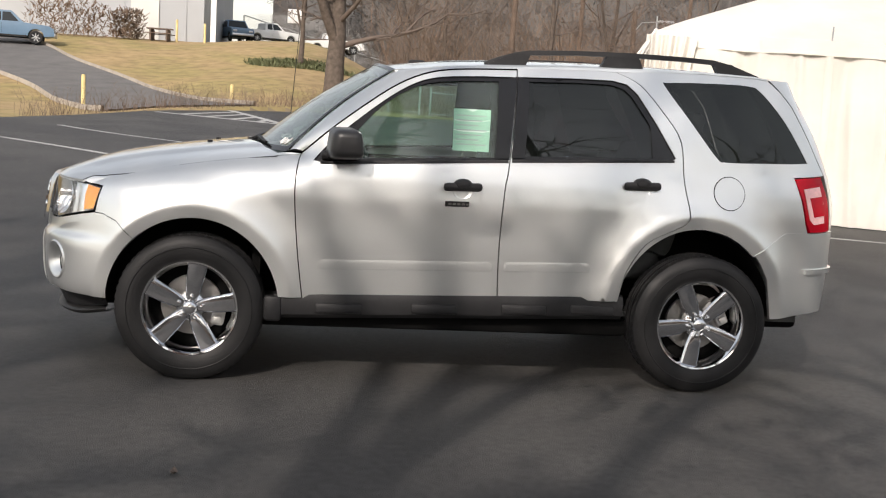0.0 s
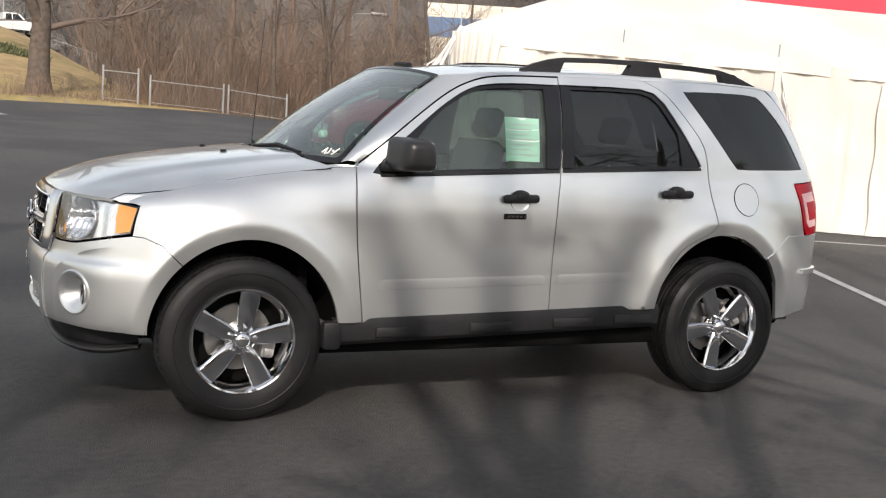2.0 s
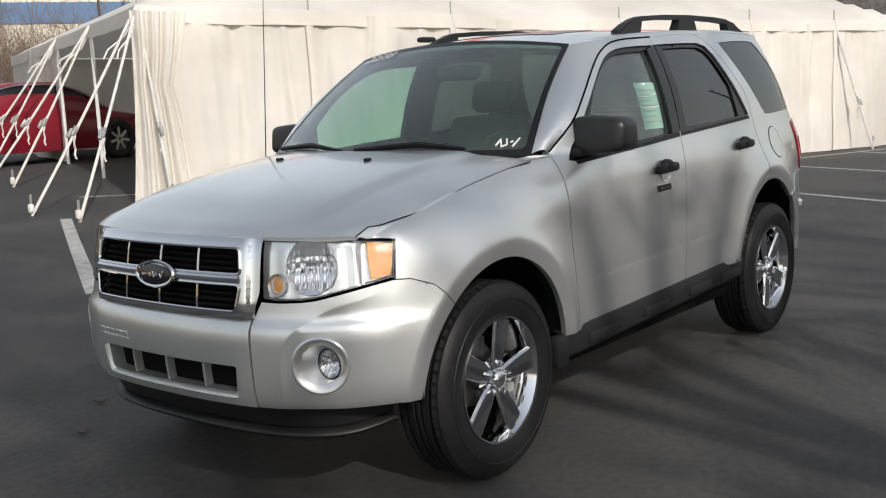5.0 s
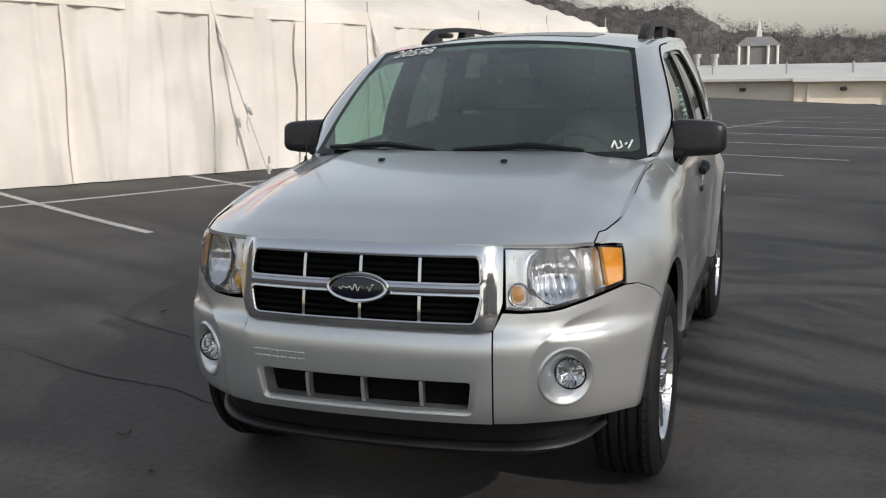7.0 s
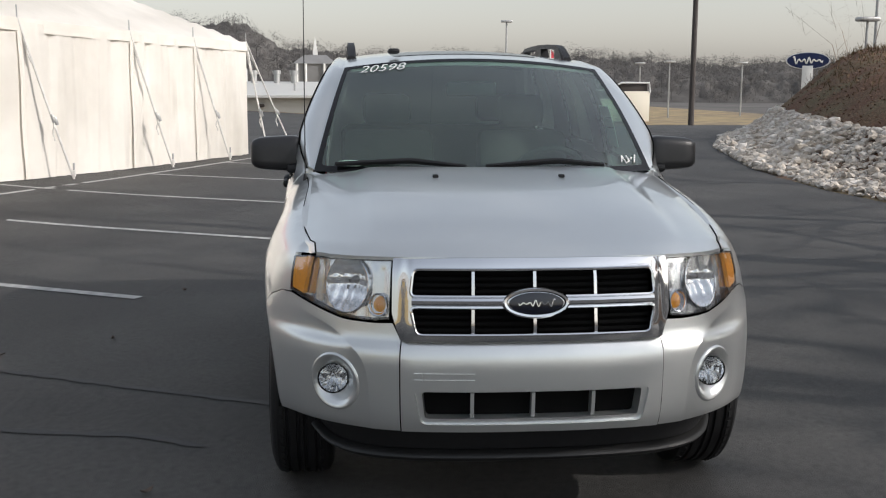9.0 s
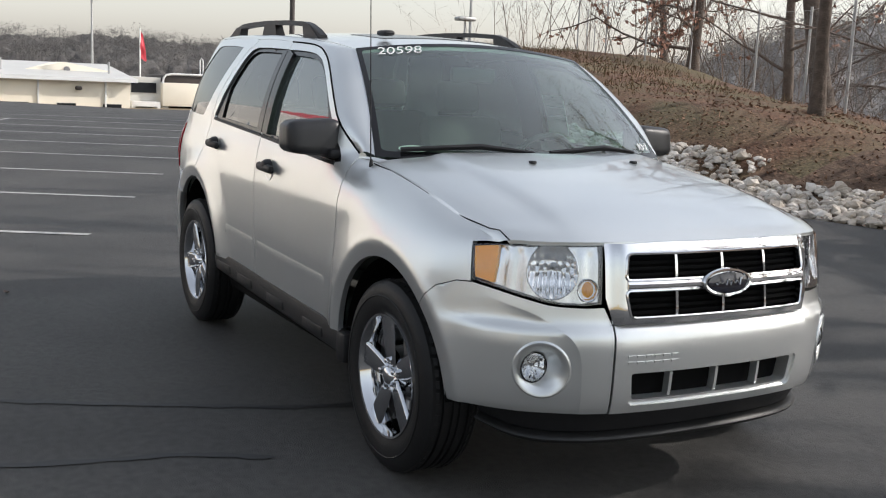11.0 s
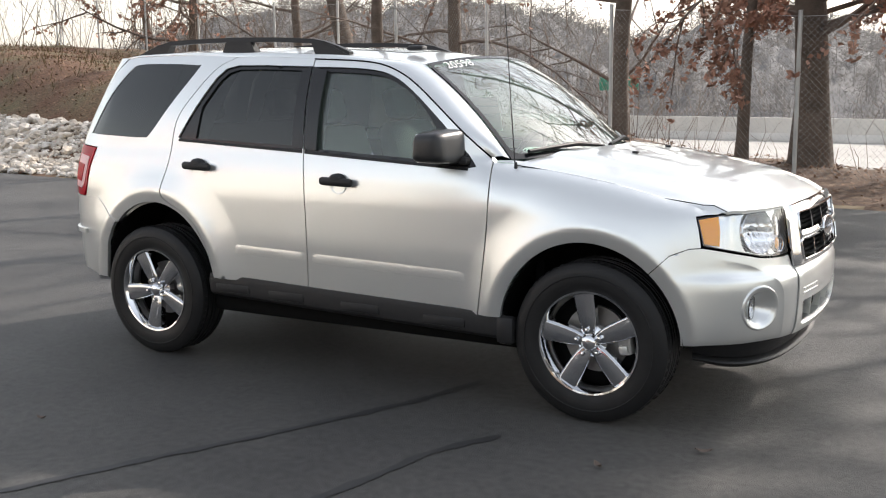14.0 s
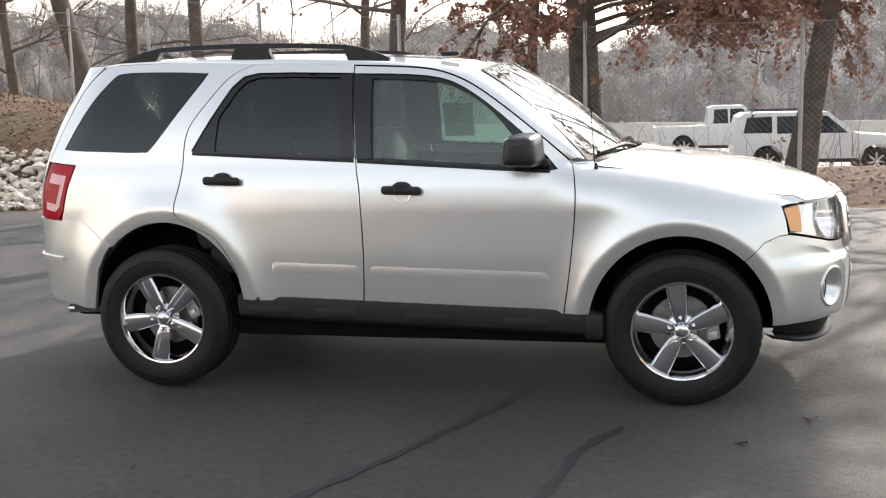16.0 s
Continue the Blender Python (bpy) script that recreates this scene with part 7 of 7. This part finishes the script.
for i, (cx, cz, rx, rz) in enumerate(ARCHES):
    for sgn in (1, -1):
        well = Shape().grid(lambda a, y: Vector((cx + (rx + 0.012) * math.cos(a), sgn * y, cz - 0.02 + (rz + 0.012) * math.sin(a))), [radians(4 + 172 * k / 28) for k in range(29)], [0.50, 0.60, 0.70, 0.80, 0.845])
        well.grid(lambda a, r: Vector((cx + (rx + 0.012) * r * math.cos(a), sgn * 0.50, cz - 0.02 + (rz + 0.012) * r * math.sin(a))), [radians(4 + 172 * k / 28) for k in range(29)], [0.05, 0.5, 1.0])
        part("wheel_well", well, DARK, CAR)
# sills with raised pads
for sgn in (1, -1):
    def sill_at(x, k):
        prof = ((0.835, 0.128), (0.870, 0.120), (0.880, 0.085), (0.872, 0.02), (0.850, 0.0), (0.70, 0.0))
        y, h = prof[k]
        return Vector((x, sgn * y, 0.330 + 0.0285 * (x + 0.87) + h))
    sl = part("sill", Shape().grid(sill_at, [-0.90 + 1.78 * i / 30 for i in range(31)], list(range(6))), PLASTIC, CAR, "black ribbed plastic sill")
    for xc in (-0.58, -0.10, 0.36, 0.72):
        z0 = 0.330 + 0.0285 * (xc + 0.87)
        m = Matrix.Translation((xc, sgn * 0.872, z0 + 0.052))
        part("pad", Shape().rbox((-0.115, -0.016, -0.024), (0.115, 0.011, 0.024), 0.008, m), PLASTIC, sl)
    part("end_cap", Shape().rbox((-0.95, sgn * 0.86 - 0.03, 0.315), (-0.86, sgn * 0.86 + 0.03, 0.445), 0.02), PLASTIC, sl)

# door handles, mirrors, filler cap, keypad, aerial
for sgn in (1, -1):
    for x, z, name in ((0.010, 1.028, "front"), (0.935, 1.076, "rear")):
        p = body(X(x), z)
        h = part("door_handle", Shape().rbox((-0.098, -0.012, -0.021), (0.098, 0.020, 0.021), 0.016, Matrix.Translation((p.x, sgn * (p.y + 0.022), p.z)) @ pose(0, 0, 0, 0, -1.6, 0)), PLASTIC, CAR, "black door handle")
        part("grip_cup", Shape().lathe([(0.001, 0.0), (0.035, 0.003), (0.048, 0.009), (0.052, 0.0)], 28, Matrix.Translation((p.x, sgn * (p.y + 0.0005), p.z - 0.018)) @ Matrix.Diagonal((1, sgn, 0.9, 1))), PAINT, h)
        part("handle_bow", Shape().lathe([(0.001, 0.038), (0.030, 0.034), (0.046, 0.018), (0.048, 0.0)], 24, Matrix.Translation((p.x, sgn * (p.y + 0.004), p.z + 0.012)) @ Matrix.Diagonal((1, sgn, 0.62, 1))), PLASTIC, h)
    # mirror
    mb = Shape()
    bm = bmesh.new()
    bmesh.ops.create_cube(bm, size=1.0)
    bmesh.ops.bevel(bm, geom=bm.edges[:], offset=0.28, segments=4, affect='EDGES', profile=0.6)
    bm.verts.index_update()
    vs = []
    for v in bm.verts:
        c = v.co.copy()
        tall = 1.0 - 0.18 * (c.y + 0.5)
        vs.append(Vector((-0.60 + c.x * 0.17 * (1 - 0.2 * (c.z + 0.5)) + 0.03 * (c.y + 0.5), 0.905 + c.y * 0.235, 1.212 + c.z * 0.165 * tall + 0.0)))
    mb.add(vs, [[v.index for v in f.verts] for f in bm.faces])
    bm.free()
    mir = part("wing_mirror", mb if sgn > 0 else mb.mirror(), SATIN, CAR, "black plastic wing mirror")
    arm = Shape().rbox((-0.70, 0.76, 1.128), (-0.56, 0.86, 1.168), 0.015)
    part("mirror_arm", arm if sgn > 0 else arm.mirror(), PLASTIC, mir)
    mg = Shape().rbox((-0.527, 0.80, 1.145), (-0.513, 1.00, 1.275), 0.005)
    part("mirror_glass", mg if sgn > 0 else mg.mirror(), CHROME, mir)
fc = (X(1.408), 1.060)
part("fuel_flap", panel(ring2(fc, 0.083, 32), off=0.003, flange=0.006, step=0.03).mirror(), PAINT, CAR)
part("fuel_flap_gap", Shape().tube([body(fc[0] + 0.085 * math.cos(2 * math.pi * i / 40), fc[1] + 0.085 * math.sin(2 * math.pi * i / 40), 0.0008) for i in range(41)], 0.0022, 5).mirror(), DARK, CAR)
kp = part("door_keypad", panel(sx([(-0.075, 0.955), (0.045, 0.957), (0.045, 0.930), (-0.075, 0.928)]), off=0.006, flange=0.008, step=0.02).mirror(), GLOSSBLACK, CAR)
for k in range(5):
    x = -0.06 + k * 0.0225
    part("key", panel(sx([(x, 0.947), (x + 0.016, 0.947), (x + 0.016, 0.937), (x, 0.937)]), off=0.0085, flange=0.002, step=0.01).mirror(), CHROME_DARK, kp)
ant = part("aerial", Shape().tube([(-0.905, 0.770, 1.10), (-0.88, 0.770, 1.45), (-0.85, 0.770, 1.90)], [0.003, 0.0025, 0.0018], 6), PLASTIC, CAR)
part("aerial_base", Shape().lathe([(0.001, 0.06), (0.006, 0.055), (0.011, 0.02), (0.018, 0.0)], 14, Matrix.Translation((-0.908, 0.770, 1.086)) @ pose(0, 0, 0, 90, 0, 0)), PLASTIC, ant)
# small black roof sensor above the screen
part("roof_sensor", Shape().rbox((-0.05, -0.03, -0.004), (0.05, 0.03, 0.022), 0.014, Matrix.Translation((-0.14, 0.36, 1.672))), PLASTIC, CAR)

part("tailpipe", Shape().tube([(1.7, 0.62, 0.37), (1.96, 0.66, 0.365)], 0.026, 12), CHROME, CAR)

# wipers
for a, b, c in (((-1.02, 0.62, 1.170), (-1.05, 0.32, 1.185), (-1.075, 0.10, 1.168)), ((-1.06, 0.02, 1.175), (-1.05, -0.28, 1.19), (-1.03, -0.48, 1.178))):
    w = part("wiper", Shape().tube([screen_at(a[1] / 0.705, 0.035, 0.020), screen_at(b[1] / 0.705, 0.060, 0.028), screen_at(c[1] / 0.705, 0.030, 0.022)], [0.010, 0.013, 0.008], 6), PLASTIC, CAR)
# chalk figures on the screen, seen from outside
txt = bpy.data.curves.new("stock_figures", 'FONT')
txt.body = "20598"
txt.size, txt.shear = 0.085, 0.25
tob = new("chalk_figures", txt)
tob.data.materials.append(CHALK)
p0 = screen_at(0.87, 0.895, 0.008)
xdir = (screen_at(0.50, 0.895) - screen_at(0.87, 0.895)).normalized()
ydir = (screen_at(0.7, 0.95) - screen_at(0.7, 0.85)).normalized()
zdir = xdir.cross(ydir).normalized()
ydir = zdir.cross(xdir)
tob.matrix_world = Matrix(((xdir.x, ydir.x, zdir.x, p0.x), (xdir.y, ydir.y, zdir.y, p0.y), (xdir.z, ydir.z, zdir.z, p0.z), (0, 0, 0, 1)))
tob.parent = CAR
mk = Shape()
for pts in ([(-0.82, 0.07), (-0.835, 0.115)], [(-0.835, 0.115), (-0.85, 0.06), (-0.875, 0.075)], [(-0.875, 0.075), (-0.865, 0.115)], [(-0.89, 0.09), (-0.90, 0.10)], [(-0.905, 0.06), (-0.93, 0.12)]):
    mk.tube([screen_at(u, v, 0.006) for u, v in pts], 0.004, 5)
part("chalk_mark", mk, CHALK, CAR)

# small paper label inside the screen's lower corner
lab = Shape().grid(lambda a, r: screen_at(0.80 + 0.075 * r * math.cos(a), 0.075 + 0.020 * r * math.sin(a), -0.004), [2 * math.pi * i / 24 for i in range(25)], [0.05, 0.5, 0.75])
part("screen_label", lab, PAPER, CAR)
part("label_rim", Shape().tube([screen_at(0.80 + 0.075 * math.cos(2 * math.pi * i / 24), 0.075 + 0.020 * math.sin(2 * math.pi * i / 24), -0.004) for i in range(25)], 0.003, 4), CHALK, CAR)

# wheels
TREAD = Shape().box((-0.012, -0.014, -0.013), (0.0025, 0.014, 0.013)).mesh("tread_block")


def tread_block():
    return TREAD


def wheel(m):
    w = thing("wheel", "", "")
    w.parent = CAR
    w.matrix_local = m
    R = 0.361
    prof = [(0.222, 0.095), (0.245, 0.106), (0.285, 0.116), (0.325, 0.112), (0.348, 0.100), (0.358, 0.090), (R, 0.070), (R, 0.058), (R - 0.009, 0.056), (R - 0.009, 0.048), (R, 0.046), (R, 0.020), (R - 0.009, 0.018), (R - 0.009, 0.008), (R, 0.006)]
    prof = prof + [(r, -y) for r, y in prof[::-1]] + [(0.222, -0.095)]
    ty = part("tyre", Shape().lathe(prof, 64), RUBBER, w)
    for k in range(56):
        a = 360 * k / 56
        me = tread_block()
        for s in (1, -1):
            ob = part("tread_block", me, RUBBER, ty)
            ob.matrix_local = pose(0, 0, 0, 0, a + s * 1.6, 0) @ Matrix.Translation((R - 0.004, s * 0.079, 0)) @ pose(0, 0, 0, 0, 0, s * 24)
    part("sidewall_ring", Shape().lathe([(0.300, 0.1165), (0.303, 0.1185), (0.306, 0.1155)], 64), RUBBER, ty)
    rim = part("rim", Shape().lathe([(0.236, 0.100), (0.234, 0.108), (0.226, 0.106), (0.215, 0.085), (0.205, 0.060), (0.196, 0.0), (0.200, -0.09), (0.226, -0.10)], 64), CHROME, w)
    sp = Shape()
    for k in range(5):
        a = 2 * math.pi * k / 5 + math.pi / 2
        mm = pose(0, 0, 0, 0, -math.degrees(a), 0)
        pr = [(0.036, 0.024, 0.079), (0.060, 0.031, 0.083), (0.080, 0.036, 0.0855), (0.12, 0.0415, 0.088), (0.17, 0.0450, 0.0905), (0.205, 0.0465, 0.0925), (0.222, 0.048, 0.093)]
        ring, fs = [], []
        for r, hw, y in pr:
            ring += [(r, y - 0.045, -hw * 1.0), (r, y - 0.010, -hw), (r, y - 0.001, -hw + 0.007), (r, y, -hw + 0.010), (r, y - 0.0015, 0), (r, y, hw - 0.010), (r, y - 0.001, hw - 0.007), (r, y - 0.010, hw), (r, y - 0.045, hw * 1.0)]
        ring = [mm @ Vector(q) for q in ring]
        n = 9
        fs = [(i * n + j, i * n + j + 1, i * n + n + j + 1, i * n + n + j) for i in range(len(pr) - 1) for j in range(n - 1)]
        one = Shape().add(ring, fs)
        part("spoke", one, WHEELCHROME, rim)
    part("hub_cap", Shape().lathe([(0.001, 0.106), (0.018, 0.105), (0.030, 0.100), (0.037, 0.090), (0.040, 0.05)], 28), CHROME, rim)
    part("hub", Shape().lathe([(0.03, 0.066), (0.050, 0.062), (0.070, 0.050), (0.076, 0.02)], 40), CHROME, rim)
    for k in range(5):
        a = 2 * math.pi * k / 5 + math.pi / 2
        c = Vector((0.058 * math.cos(a), 0.080, 0.058 * math.sin(a)))
        part("lug_nut", Shape().lathe([(0.001, 0.024), (0.008, 0.022), (0.011, 0.016), (0.011, -0.01)], 8, Matrix.Translation(c)), CHROME, rim)
    part("brake_disc", Shape().lathe([(0.05, 0.0), (0.15, 0.0), (0.15, -0.02)], 40), STEEL, w)
    cal = part("caliper", Shape().rbox((-0.172, -0.03, -0.075), (-0.108, 0.034, 0.075), 0.014), CALIPER, w)
    for dz in (-0.045, 0.045):
        part("caliper_bolt", Shape().rbox((-0.160, 0.030, dz - 0.018), (-0.118, 0.052, dz + 0.018), 0.008), CALIPER, cal)
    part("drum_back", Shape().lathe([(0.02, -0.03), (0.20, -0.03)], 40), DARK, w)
    return w


for hx in (-1.308, 1.308):
    for sgn in (1, -1):
        wheel(Matrix.Translation((hx, sgn * 0.768, 0.365)) @ (pose(0, 0, 0, 0, 8 if hx < 0 else 27, 0) if sgn > 0 else pose(0, 0, 0, 0, -9 if hx < 0 else 26, 180)))

# interior
def seat(x, y, w, rear=False):
    st = thing("seat", "", "")
    st.parent = CAR
    part("cushion", Shape().rbox((x - 0.26, y - w / 2, 0.55), (x + 0.24, y + w / 2, 0.72), 0.06), SEATCLOTH, st)
    m = Matrix.Translation((x + 0.22, y, 0.70)) @ pose(0, 0, 0, 0, 16, 0)
    part("backrest", Shape().rbox((-0.07, -w / 2, -0.02), (0.07, w / 2, 0.60), 0.06, m), SEATCLOTH, st)
    for yy in ((0,) if not rear else (-0.36, 0.36)):
        part("headrest", Shape().rbox((-0.05, yy - 0.13, 0.62), (0.05, yy + 0.13, 0.80), 0.045, m), SEATCLOTH, st)
    return st


seat(0.02, 0.37, 0.50)
seat(0.02, -0.37, 0.50)
seat(0.92, 0.0, 1.25, True)
dash = part("dashboard", Shape().rbox((-1.0, -0.70, 0.80), (-0.55, 0.70, 1.08), 0.08), DASH, CAR)
wh = Matrix.Translation((-0.42, -0.37, 1.06)) @ pose(0, 0, 0, 0, 65, 0)
sw = part("steering_wheel", Shape().tube([wh @ Vector((0.185 * math.cos(2 * math.pi * i / 32), 0.185 * math.sin(2 * math.pi * i / 32), 0)) for i in range(33)], 0.015, 8), DASH, CAR)
part("wheel_boss", Shape().rbox((-0.06, -0.08, -0.03), (0.06, 0.08, 0.02), 0.02, wh).rbox((-0.02, -0.18, -0.012), (0.02, 0.18, 0.008), 0.006, wh), DASH, sw)
part("rear_view_mirror", Shape().rbox((-0.02, -0.12, -0.035), (0.02, 0.12, 0.035), 0.018, Matrix.Translation((-0.36, 0.0, 1.50))), DASH, CAR)
part("cabin_floor", Shape().box((-1.0, -0.72, 0.37), (1.9, 0.72, 0.40)), SEATCLOTH, CAR)
part("load_cover", Shape().box((1.25, -0.68, 0.95), (1.95, 0.68, 0.97)), DARK, CAR)
# paper sticker inside the driver's side glass
stk = [(-0.045, 1.205), (0.140, 1.205), (0.150, 1.415), (-0.040, 1.415)]
ps = part("window_sticker", panel(sx(stk), off=-0.020, flange=0.0015, step=0.05).mirror(), PAPER, CAR, "pale green paper price sticker")
for k in range(7):
    z = 1.385 - k * 0.024
    part("print_line", panel(sx([(-0.03, z), (0.125 - 0.02 * (k % 3), z), (0.125 - 0.02 * (k % 3), z - 0.006), (-0.03, z - 0.006)]), off=-0.0185, flange=0.0, step=0.05).mirror(), INK, ps)

for ob in CAR.children_recursive:
    if ob.type == 'MESH' and ob.data.materials and ob.data.materials[0] in (GLASS, GLASS_TINT, LENS):
        ob.visible_shadow = False

# ---- loose stones along the bank, leaves and small debris ----
rng = random.Random(12)


def stone_mesh(seed):
    r = random.Random(seed)
    bm = bmesh.new()
    bmesh.ops.create_icosphere(bm, subdivisions=1, radius=1.0)
    for v in bm.verts:
        v.co = Vector((v.co.x * r.uniform(0.8, 1.2), v.co.y * r.uniform(0.75, 1.1), v.co.z * r.uniform(0.4, 0.75))) * r.uniform(0.85, 1.15)
    me = bpy.data.meshes.new("stone")
    bm.to_mesh(me)
    bm.free()
    me.materials.append(STONE)
    return me


STONES = [stone_mesh(i) for i in range(10)]
riprap = tagged(new("riprap"), "band of pale broken rocks along the foot of the bank", "rocks")
spots = []
for k in range(7500):
    x = rng.uniform(2.5, 30)
    w = 1.75 if x > 6 else 1.1
    d = w * rng.random() + 0.05
    y = edge_y(x) - d
    s = rng.uniform(0.05, 0.115) * (1 if rng.random() < 0.9 else 1.5) * (0.72 if x < 13 else 1.0)
    spots.append((x, y, land(x, y) + s * rng.uniform(0.1, 0.9), s))
near = [p for p in spots if 4.0 < p[0] < 11.0]
near = near[:300]
chosen = set(id(p) for p in near)
rest = Shape()
for p in spots:
    m = Matrix.Translation(p[:3]) @ Euler((rng.uniform(-0.5, 0.5), rng.uniform(-0.5, 0.5), rng.uniform(0, 6.3))).to_matrix().to_4x4() @ Matrix.Scale(p[3], 4)
    me = STONES[rng.randrange(10)]
    if id(p) in chosen:
        ob = new("stone", me)
        ob.parent = riprap
        ob.matrix_local = m
    else:
        rest.add([m @ v.co for v in me.vertices], [tuple(f.vertices) for f in me.polygons])
tagged(part("loose_rubble", rest, STONE, riprap, smooth=None), kind="stuff")

fallen = Shape()
for k in range(22000):
    x = rng.uniform(-16, 9) if rng.random() < 0.5 else rng.uniform(4, 24)
    y = edge_y(x) - rng.uniform(0.1, 7.5)
    c = Vector((x, y, land(x, y) + rng.uniform(0.01, 0.05)))
    s = rng.uniform(0.018, 0.045)
    u = Vector((rng.uniform(-1, 1), rng.uniform(-1, 1), rng.uniform(-0.5, 0.5))).normalized()
    v = u.cross(Vector((rng.uniform(-0.4, 0.4), rng.uniform(-0.4, 0.4), 1))).normalized()
    fallen.add([c - u * s, c + v * s * 0.6, c + u * s, c - v * s * 0.6], [(0, 1, 2, 3)])
tagged(part("fallen_leaves", fallen, LITTERLEAF, smooth=None), "fallen brown leaves on the bank", "leaves", kind="stuff")
for x, y, s, a in ((-1.87, 1.0, 0.035, 20), (0.55, 2.55, 0.04, 70), (-1.55, 1.35, 0.03, 140), (0.9, 2.0, 0.025, 10), (-2.7, 0.6, 0.03, 50), (-1.2, -2.2, 0.03, 95), (2.4, 1.8, 0.03, 30)):
    lf = Shape().grid(lambda u, v: Vector((x, y, 0.006)) + Matrix.Rotation(radians(a), 3, 'Z') @ Vector((u * s, v * s * 0.5 * (1 - u * u) + 0.0, 0.012 * u * u + 0.006 * v * v)), [-1, -0.5, 0, 0.5, 1], [-1, 0, 1])
    tagged(part("fallen_leaf", lf, TWIG), "dark curled dry leaf on the asphalt", "leaf", "leaves on the asphalt")
